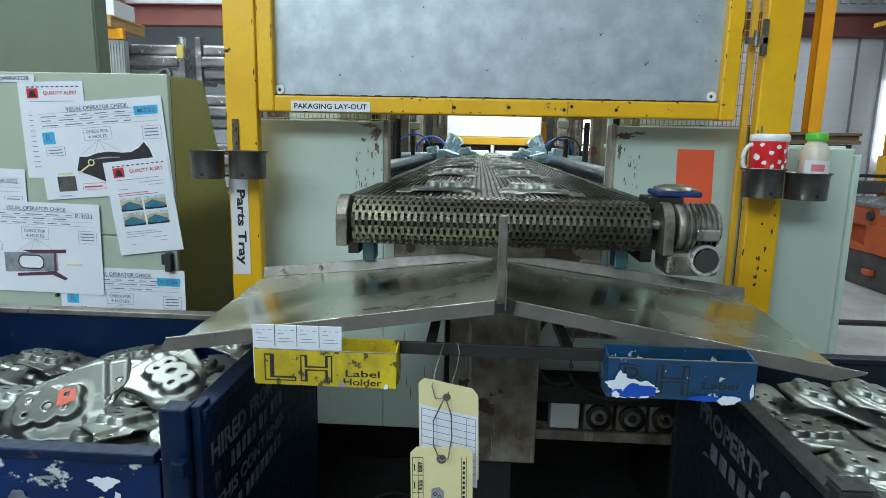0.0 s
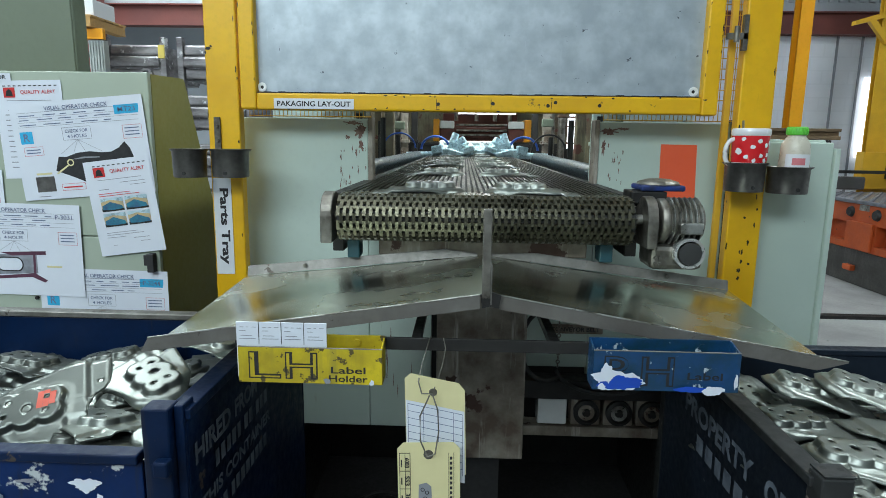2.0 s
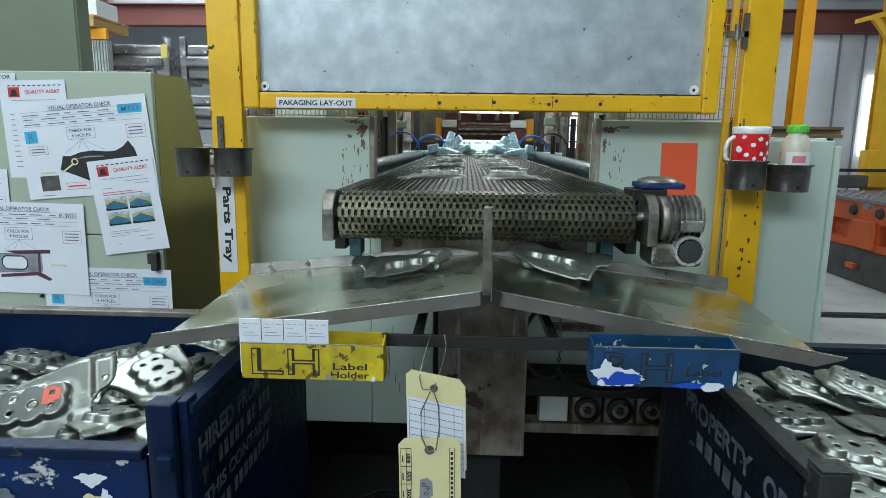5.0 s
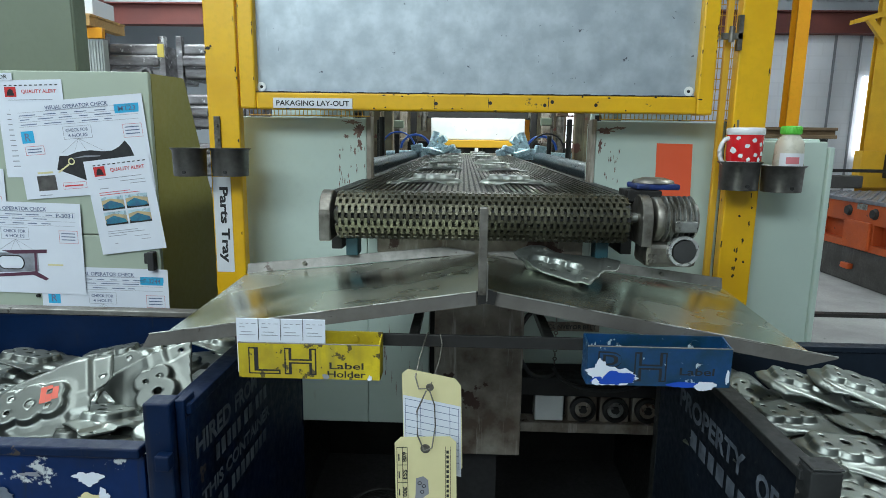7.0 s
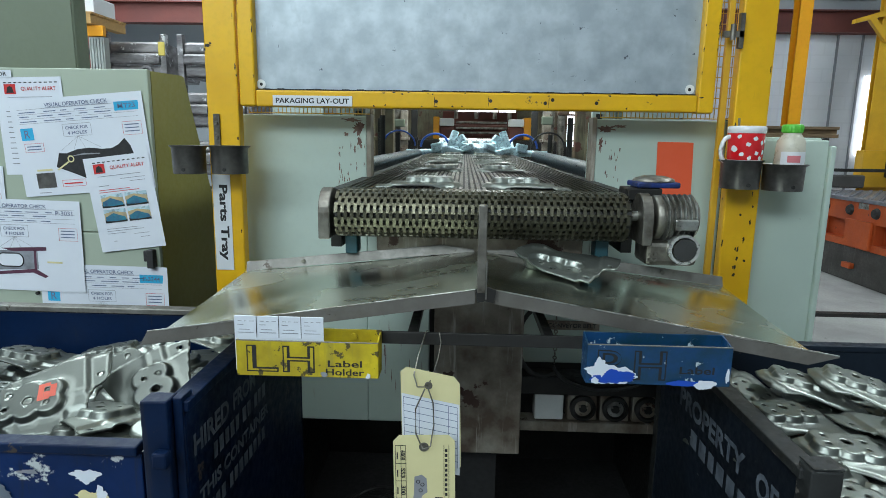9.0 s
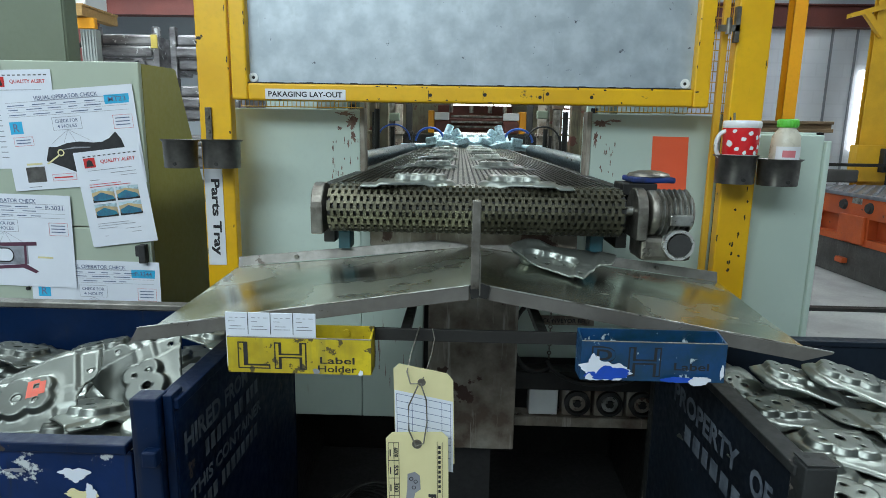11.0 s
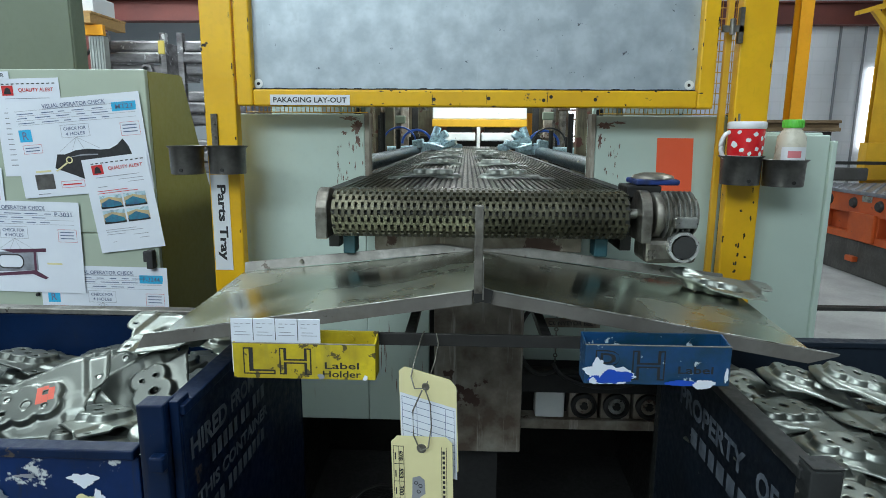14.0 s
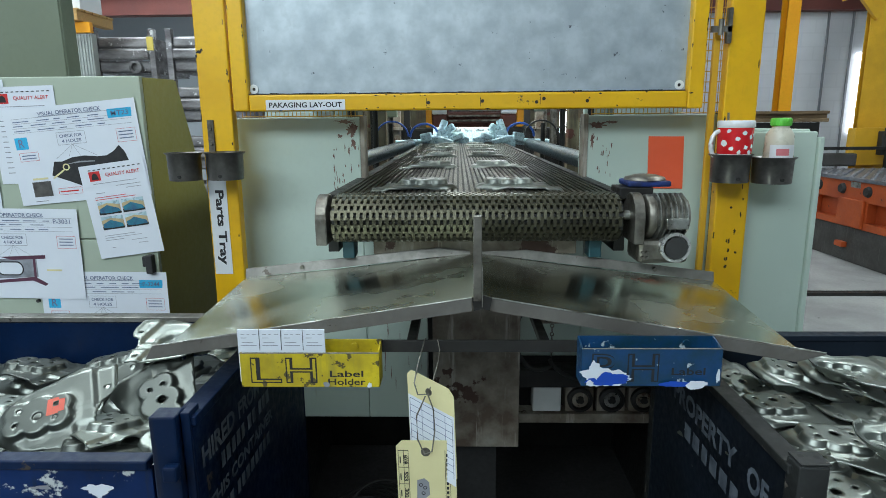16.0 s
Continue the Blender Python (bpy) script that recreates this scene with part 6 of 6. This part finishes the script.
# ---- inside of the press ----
PRESS_PAINT = surface("streaked_press_paint", (0.20, 0.19, 0.115), 0.5, second=(0.09, 0.05, 0.03), blotch=4, vary=0.4, chips=(0.12, 0.04, 0.03), chip_at=0.62, chip_scale=6, streak=(0.06, 0.045, 0.03), streak_at=0.55)


def press_inside():
    p = root("transfer_press", (0.05, 4.5, 0), "dim green and brown press frame behind the belt", "press frame")
    # the uprights have darker colours towards the rear
    for x0, x1, y0, y1, m in ((-0.95, -0.70, 1.2, 1.6, PALE_GREEN), (0.82, 1.05, 1.2, 1.6, PALE_GREEN), (-1.15, -0.85, 2.6, 3.2, TALL_GREEN), (1.05, 1.35, 2.6, 3.2, TALL_GREEN), (-1.3, -0.86, 4.4, 5.2, PRESS_PAINT), (1.12, 1.5, 4.4, 5.2, PRESS_PAINT), (-0.74, -0.66, 2.2, 2.4, TALL_GREEN), (0.93, 1.01, 2.2, 2.4, TALL_GREEN), (-0.70, -0.62, 3.4, 3.5, PRESS_PAINT), (0.90, 0.98, 3.4, 3.5, PRESS_PAINT)):
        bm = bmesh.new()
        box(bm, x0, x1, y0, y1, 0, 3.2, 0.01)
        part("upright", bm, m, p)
    bm = bmesh.new()
    box(bm, -1.4, 1.6, 1.0, 5.4, 3.2, 3.4)
    part("crown", bm, DARK, p)
    bm = bmesh.new()
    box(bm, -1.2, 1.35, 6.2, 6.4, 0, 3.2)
    part("rear_guard", bm, PRESS_PAINT, p)
    bm = bmesh.new()
    box(bm, -0.30, 0.62, 5.9, 6.0, 1.62, 1.80, 0.01)
    part("rear_block", bm, BROWN, p)
    bm = bmesh.new()
    box(bm, -1.0, 1.2, 5.0, 6.0, 0, 1.45, 0.02)
    part("bolster", bm, DARK, p)
    bm = bmesh.new()
    box(bm, -0.32, 0.55, 5.1, 5.9, 1.46, 1.62, 0.02)
    box(bm, -0.22, 0.45, 5.05, 5.1, 1.50, 1.535, 0.005)
    part("lower_die", bm, BROWN, p)
    for x0, x1, o0, o1 in ((-0.30, -0.14, -0.37, -0.305), (0.45, 0.62, 0.625, 0.70)):
        bm = bmesh.new()
        box(bm, o0, o1, 5.0, 5.3, 1.46, 1.70, 0.01)
        part("orange_block", bm, ORANGE, p)
        bm = bmesh.new()
        box(bm, x0, x1, 4.97, 5.05, 1.60, 1.68, 0.01)
        part("white_block", bm, WHITE_PAINT, p)
        bm = bmesh.new()
        box(bm, x0, x1, 4.98, 5.05, 1.461, 1.598, 0.02)
        part("brown_block", bm, BROWN, p)
    for x in (-0.12, 0.10, 0.30, 0.46):
        bm = bmesh.new()
        rod(bm, (x, 4.98, 1.68), (x, 4.98, 2.6), 0.022, 10)
        part("guide_rod", bm, BARE, p)
    for z in (1.63, 1.52, 1.57):
        bm = bmesh.new()
        box(bm, -0.12, 0.44, 5.02, 5.05, z, z + 0.022, 0.004)
        part("bar", bm, BARE, p)
    # a slot open to the daylight behind, crossed by rails
    bm = bmesh.new()
    box(bm, 0.985, 1.085, 4.36, 4.37, 1.40, 1.74)
    part("daylight_slot", bm, DAYLIGHT, p, "bright slot open to daylight")
    for z in (1.45, 1.61, 1.70):
        bm = bmesh.new()
        box(bm, 0.975, 1.095, 4.33, 4.35, z, z + .016)
        part("slot_rail", bm, BROWN, p)
    for x, y, w, z1, m in ((-0.93, 3.9, .05, 2.4, PRESS_PAINT), (-0.78, 3.6, .03, 2.4, PRESS_PAINT), (-0.60, 4.1, .035, 1.72, RUSTY), (0.74, 4.0, .04, 1.8, RUSTY), (1.02, 3.2, .03, 2.4, PALE_GREEN), (-0.74, 2.0, .03, 2.4, PALE_GREEN), (0.66, 4.3, .03, 2.4, DARK), (-0.52, 4.3, .03, 2.4, DARK)):
        bm = bmesh.new()
        box(bm, x - w, x + w, y, y + .06, 1.0, z1, 0.006)
        box(bm, x - w * 1.4, x + w * 1.4, y - .02, y + .08, 1.44, 1.47, 0.004)
        part("stanchion", bm, m, p)
    for k, (x, z) in enumerate(((-0.62, 1.56), (-0.80, 1.66), (0.72, 1.60), (0.86, 1.68))):
        bm = bmesh.new()
        box(bm, x - .05, x + .05, 3.82, 3.9, z, z + .07, 0.008)
        part("junction_box", bm, PRESS_PAINT if k % 2 else TALL_GREEN, p)
    for x in (-0.82, -0.68, 0.80, 0.90):
        bm = bmesh.new()
        rod(bm, (x, 4.2, 1.3), (x, 4.2, 3.2), 0.035, 12)
        part("pipe", bm, BARE, p)
    for s in (-1, 1):
        x = 0.03 + s * 0.62
        bm = bmesh.new()
        rod(bm, (x, 0.9, 1.30), (0.08 + s * 0.50, 3.4, 1.33), 0.045, 14)
        part("side_tube", bm, surface("blue_grey_tube", (0.10, 0.14, 0.16), 0.35, 0.5), p, "blue grey tube along the belt")
        for k in range(7):
            bm = bmesh.new()
            rod(bm, (0.05 + s * (0.60 + .05 * (k % 3)), 1.3 + .3 * k, 1.2), (0.05 + s * (0.60 + .05 * (k % 3)), 1.3 + .3 * k, 1.5 + .1 * (k % 2)), 0.018, 8)
            part("fitting", bm, DARK, p)
        bm = bmesh.new()
        wire(bm, arc((0.05 + s * 0.60, 3.2, 1.40), (0.13, 0, 0), (0, 0, 0.12), 0, 190, 16), 0.007, 8)
        part("hose", bm, HOSE_BLUE if s < 0 else BLACK, p)
    bm = bmesh.new()
    box(bm, -0.12, 0.55, 4.93, 4.97, 1.80, 1.82)
    part("light_bar", bm, BARE, p)
    for x0, x1 in ((-0.10, 0.085), (0.10, 0.33), (0.345, 0.52)):
        bm = bmesh.new()
        rod(bm, (x0, 4.93, 1.775), (x1, 4.93, 1.775), 0.024, 12)
        part("light_tube", bm, TUBE_GLOW, p, "glowing light tube")


press_inside()


def ram():
    r = root("press_ram", (0.112, 4.3, 1.39), "white press ram plate with yellow warning strip", "press ram")
    z = 1.39
    bm = bmesh.new()
    box(bm, -0.346, 0.573, 4.30, 4.6, z + 0.075, z + 0.285, 0.01)
    part("plate", bm, WHITE_PAINT, r)
    bm = bmesh.new()
    box(bm, -0.350, 0.577, 4.285, 4.6, z, z + 0.073, 0.006)
    part("warning_strip", bm, YELLOW_DULL, r, "yellow strip")
    for x0, x1 in ((-0.24, 0.075), (0.135, 0.45)):
        bm = bmesh.new()
        box(bm, x0, x1, 4.30, 4.5, z - 0.135, z - 0.055, 0.012)
        part("pad", bm, WHITE_PAINT, r)
        bm = bmesh.new()
        box(bm, x0 + .03, x1 - .03, 4.34, 4.46, z - 0.054, z - 0.001)
        part("pad_holder", bm, DARK, r)
    bm = bmesh.new()
    rod(bm, (0.105, 4.30, z - 0.21), (0.105, 4.30, z - 0.001), 0.018, 12)
    part("centre_rod", bm, WHITE_PAINT, r)
    for x in (-0.42, 0.65):
        bm = bmesh.new()
        rod(bm, (x, 4.34, z + 0.16), (x, 4.34, z + 0.36), 0.028, 12)
        box(bm, x - .04, x + .04, 4.32, 4.5, z + 0.30, z + 0.36)
        part("guide", bm, BARE, r)
    bm = bmesh.new()
    box(bm, -0.45, 0.70, 4.36, 4.6, z + 0.286, z + 0.60)
    part("carrier", bm, DARK, r)
    return r


RAM = ram()


def gripper(side):
    s = side
    g = root("transfer_gripper", (0.10 + s * 0.40, 3.3, 1.36), "pale blue alloy transfer gripper arm beside the belt", "gripper", "transfer grippers")
    bm = bmesh.new()
    box(bm, -0.08, 0.08, -0.10, 0.10, -0.05, 0.04, 0.012)
    part("block", bm, PALE_BLUE, g, local=True)
    bm = bmesh.new()
    slab(bm, ((0, -0.05, 0.10), (0, 0.05, 0.10), (-s * 0.26, 0.05, 0.02), (-s * 0.26, -0.05, 0.02)), 0.06)
    bmesh.ops.bevel(bm, geom=list(bm.edges), offset=0.008, segments=2, affect="EDGES")
    part("finger", bm, PALE_BLUE, g, local=True)
    bm = bmesh.new()
    rod(bm, (0.0, 0.0, 0.02), (-s * 0.05, 0.05, 0.16), 0.032, 12)
    part("cylinder", bm, PALE_BLUE, g, local=True)
    bm = bmesh.new()
    rod(bm, (s * 0.05, 0, -0.01), (s * 0.36, -0.05, -0.02), 0.028, 12)
    part("arm", bm, PALE_BLUE, g, local=True)
    for dx, dy, dz, w, h, turn in ((-0.16, -0.10, 0.03, 0.10, 0.05, 20), (-0.06, -0.14, 0.00, 0.12, 0.045, -15), (0.10, -0.08, 0.03, 0.09, 0.07, 10), (-0.10, 0.02, 0.10, 0.07, 0.06, 35)):
        bm = bmesh.new()
        box(bm, -w / 2, w / 2, -0.035, 0.035, -h / 2, h / 2, 0.010)
        bmesh.ops.transform(bm, matrix=pose(s * -dx * -1, dy, dz, 0, s * turn, s * 12), verts=bm.verts)
        part("clamp", bm, PALE_BLUE, g, local=True)
    bm = bmesh.new()
    wire(bm, arc((s * 0.12, 0.0, 0.03), (0.12, 0, 0), (0, 0, 0.11), 0, 180, 14), 0.010, 8)
    part("hose", bm, HOSE_BLUE, g, local=True)
    return g


GRIP = {-1: gripper(-1), 1: gripper(1)}


def transfer_tray():
    t = root("transfer_tray", (0.08, 4.65, 1.22), "pale alloy transfer tray carried between the grippers", "tray")
    bm = bmesh.new()
    slab(bm, ((-0.33, -0.18, 0.0), (0.33, -0.18, 0.0), (0.31, 0.20, 0.085), (-0.31, 0.20, 0.085)), 0.012)
    part("plate", bm, PALE_BLUE, t, local=True)
    for x in (-0.31, -0.16, -0.05, 0.05, 0.16, 0.31):
        bm = bmesh.new()
        slab(bm, ((x - .018, -0.17, 0.028), (x + .018, -0.17, 0.028), (x + .018, 0.19, 0.105), (x - .018, 0.19, 0.105)), 0.024)
        bmesh.ops.bevel(bm, geom=list(bm.edges), offset=0.005, segments=2, affect="EDGES")
        part("rib", bm, PALE_BLUE, t, local=True)
    bm = bmesh.new()
    rod(bm, (-0.33, 0.20, 0.10), (0.33, 0.20, 0.10), 0.022, 14)
    part("roller", bm, MACHINED, t, local=True)
    return t


TRAY = transfer_tray()


# ---- what moves ----
STEP, DROP_A, DROP_B = 0.736, 4.25, 11.88
TRAVEL = ((0, -.165), (2, -.304), (4, -.470), (6.5, -.70), (8, -.87), (9, -.965), (12, -1.211), (14, -1.43), (15.5, -1.63), (16, -1.69))


def belt_at(t):
    return float(np.interp(t, [a for a, b in TRAVEL], [b for a, b in TRAVEL]))


def belt_pose(k, t, side):
    """A bracket of row k on the belt: its middle runs forward with the belt."""
    return pose(-0.138 if side < 0 else 0.1425, belt_at(t) + STEP * k, BELT_TOP + 0.009)


def brackets():
    rows = {}
    for k in range(0, 7):
        for side, me in ((-1, PART_L), (1, PART_R)):
            rows[(k, side)] = pressed(me, belt_pose(k, 0, side), "pressed parts on the belt", "bright pressed steel bracket riding on the link belt")
    return rows


BRACKETS = brackets()


LEAN = pose(-0.612, -0.665, 0.990, 44, 0, 0)
REST = (0.208, -0.503, 1.192, 7, 8, -21)
FLIP = pose(0, 0, 0, 180)


def fall(t0, side):
    """Tipping over the roller, dropping on edge and tipping right over on to the chute."""
    s = side
    low = 0.0 if s < 0 else 0.030
    x = -0.132 if s < 0 else 0.146
    return [(t0 + 0.0, pose(x - s * .004, -0.470, BELT_TOP + .010, 3)),
            (t0 + 0.12, pose(x, -0.480, BELT_TOP - .008, 28, 0, s * 2)),
            (t0 + 0.22, pose(x, -0.500, BELT_TOP - .032, 60, 0, s * 3)),
            (t0 + 0.32, pose(x, -0.518, BELT_TOP - .036 - low, 86, s * 2, s * 4)),
            (t0 + 0.42, pose(x + s * .004, -0.510, BELT_TOP - .074 - low * .8, 114, s * 4, s * 2)),
            (t0 + 0.52, pose(x + s * .018, -0.490, 1.220, 152, -26 if s < 0 else 8, -s * 6))]


def over(rows):
    """A part that has tipped right over and slides on its dome."""
    return [(t, Matrix.Translation((0, 0, 0.004)) @ m @ FLIP) for t, m in rows]


def motions():
    # belt roller
    n = 64
    walk(DRUM, [(16.0 * i / n, Matrix.Translation(AXIS - Vector((0.022, 1.8, 0))) @ Matrix.Rotation((belt_at(0) - belt_at(16.0 * i / n)) / DRUM_R, 4, "X")) for i in range(n + 1)])
    # press ram, height over its lowest place
    lift = ((0, 0.05), (0.2, 0.10), (0.5, 0.31), (0.8, 0.52), (1.1, 0.60), (5.5, 0.60), (5.9, 0.50), (6.3, 0.32), (6.5, 0.20), (6.75, 0.07), (7.0, 0.0), (7.3, 0.05), (7.5, 0.14), (7.8, 0.30), (8.0, 0.40), (8.3, 0.56), (8.6, 0.60), (13.1, 0.60), (13.4, 0.48), (13.6, 0.36), (13.8, 0.25), (14.0, 0.15), (14.3, 0.03), (14.5, 0.0), (14.7, 0.03), (15.0, 0.12), (15.3, 0.33), (15.6, 0.50), (15.9, 0.60), (16.0, 0.60))
    walk(RAM, [(t, pose(0.112, 4.3, 1.39 + h)) for t, h in lift])
    # grippers swing in with the new parts and out again
    inward = ((0, 0.0), (0.6, 0.0), (1.2, 0.12), (1.8, 0.15), (4.2, 0.15), (5.0, 0.10), (5.6, 0.02), (6.3, 0.0), (7.8, 0.02), (8.4, 0.12), (9.0, 0.15), (11.8, 0.15), (12.1, 0.12), (12.4, 0.04), (12.9, 0.02), (13.5, 0.0), (15.3, 0.0), (15.7, 0.08), (16.0, 0.12))
    for s, g in GRIP.items():
        walk(g, [(t, pose(0.10 + s * (0.40 - d), 3.3 + 0.9 * d, 1.36)) for t, d in inward])
    walk(TRAY, [(t, pose(0.08, 4.65 - 1.05 * d / 0.15, 1.22 + 0.125 * min(1.0, d / 0.10))) for t, d in inward])
    # the tags turn on their wire when the parts knock the chute
    for tag, turns in zip(TAGS, (((0, 0), (13.5, 0), (14.0, -12), (14.5, -26), (15.2, -32), (16.0, -34)), ((0, 0), (13.5, 0), (14.0, -6), (14.5, -16), (15.2, -10), (16.0, -4)))):
        at = tag.location.copy()
        walk(tag, [(t, Matrix.Translation(at) @ Matrix.Rotation(radians(a), 4, "Z")) for t, a in turns])
    # rows that stay on the belt
    for (k, s), ob in BRACKETS.items():
        if k >= 2:
            walk(ob, [(t, belt_pose(k, t, s)) for t, _ in TRAVEL])
    ride = lambda k, s, t1: [(t, belt_pose(k, t, s)) for t, _ in TRAVEL if t < t1 - 0.1] + [(t1 - 0.08, belt_pose(k, t1 - 0.08, s))]
    down_l = [(4.95, pose(-0.16, -0.53, 1.196, 2, -8, 4)), (5.5, pose(-0.20, -0.54, 1.193, 0, -8, 5)), (6.0, pose(-0.30, -0.55, 1.180, 0, -8, 8)), (6.2, pose(-0.46, -0.56, 1.155, 0, -9, 12)),
              (6.3, pose(-0.545, -0.56, 1.138, 0, -22, 15)), (6.38, pose(-0.60, -0.58, 1.10, 0, -76, 30)), (6.46, pose(-0.615, -0.61, 1.075, 0, -128, 60)), (6.55, pose(-0.615, -0.64, 1.04, 0, -165, 92))]
    heap_l = [(6.7, LEAN @ pose(0, 0, 0, 0, 0, -56)), (7.0, LEAN @ pose(0, 0, 0, 0, 0, -60)), (16.0, LEAN @ pose(0, 0, 0, 0, 0, -60))]
    walk(BRACKETS[(0, -1)], ride(0, -1, DROP_A) + fall(DROP_A, -1) + over(down_l) + heap_l)
    rest_r = [(4.95, pose(0.185, -0.485, 1.198, 8, 8, -12)), (6.3, pose(0.206, -0.500, 1.192, 7, 8, -20)), (12.2, pose(*REST)), (12.35, pose(REST[0] + .012, REST[1] - .01, REST[2] + .001, *REST[3:])), (12.5, pose(0.255, -0.515, 1.186, 5, 8, -20)),
              (12.65, pose(0.29, -0.52, 1.180, 2, 8, -19)), (12.8, pose(0.342, -0.53, 1.171, 1, 8, -18)), (13.0, pose(0.405, -0.54, 1.162, 0, 8, -17)), (13.2, pose(0.505, -0.56, 1.148, 0, 9, -18)), (13.4, pose(0.605, -0.57, 1.130, 0, 13, -15)),
              (13.55, pose(0.665, -0.585, 1.110, 0, 28, -13)),
              (13.7, pose(0.70, -0.60, 1.10, 0, 42, -12)), (13.85, pose(0.76, -0.67, 1.03, 10, 60, 15)), (14.0, pose(0.78, -0.76, 0.985, 38, 30, 60)), (14.2, pose(0.77, -0.80, 0.970, 30, 10, 40)), (14.5, pose(0.77, -0.815, 0.955, 4, 4, 6)), (16.0, pose(0.77, -0.815, 0.955, 3, 4, 4))]
    walk(BRACKETS[(0, 1)], ride(0, 1, DROP_A) + fall(DROP_A, 1) + over(rest_r))
    slide_l = [(12.52, pose(-0.175, -0.50, 1.196, 2, -9, 2)), (12.65, pose(-0.225, -0.53, 1.190, 0, -8, 6)), (12.8, pose(-0.275, -0.545, 1.183, 0, -8, 8)), (13.0, pose(-0.355, -0.55, 1.170, 0, -8, 9)), (13.2, pose(-0.465, -0.555, 1.153, 0, -9, 11)),
               (13.33, pose(-0.55, -0.56, 1.135, 0, -18, 12)), (13.45, pose(-0.625, -0.57, 1.09, 4, -24, 8)), (13.6, pose(-0.63, -0.57, 1.052, 8, -8, 2)), (14.2, pose(-0.625, -0.57, 1.048, 10, -2, 0)), (16.0, pose(-0.625, -0.57, 1.048, 10, -2, 0))]
    walk(BRACKETS[(1, -1)], ride(1, -1, DROP_B) + fall(DROP_B, -1) + over(slide_l))
    slide_r = [(12.55, pose(0.175, -0.45, 1.205, 8, 8, -12)), (12.75, pose(0.20, -0.46, 1.200, 3, 8, -12)), (12.95, pose(0.23, -0.47, 1.196, 0, 8, -10)), (13.2, pose(0.31, -0.46, 1.176, 0, 8, -12)), (13.5, pose(0.39, -0.46, 1.163, 0, 8, -12)), (13.8, pose(0.48, -0.47, 1.152, 0, 8, -12)), (14.0, pose(0.55, -0.475, 1.142, 0, 9, -12)), (14.1, pose(0.59, -0.48, 1.136, 0, 10, -12)),
               (14.25, pose(0.68, -0.50, 1.10, 0, 34, -12)), (14.4, pose(0.78, -0.53, 1.01, 2, 50, -8)), (14.55, pose(0.84, -0.54, 0.975, 4, 16, -6)), (14.8, pose(0.845, -0.545, 0.970, 2, 6, -4)), (16.0, pose(0.845, -0.545, 0.970, 2, 6, -4))]
    walk(BRACKETS[(1, 1)], ride(1, 1, DROP_B) + fall(DROP_B, 1) + over(slide_r))


motions()
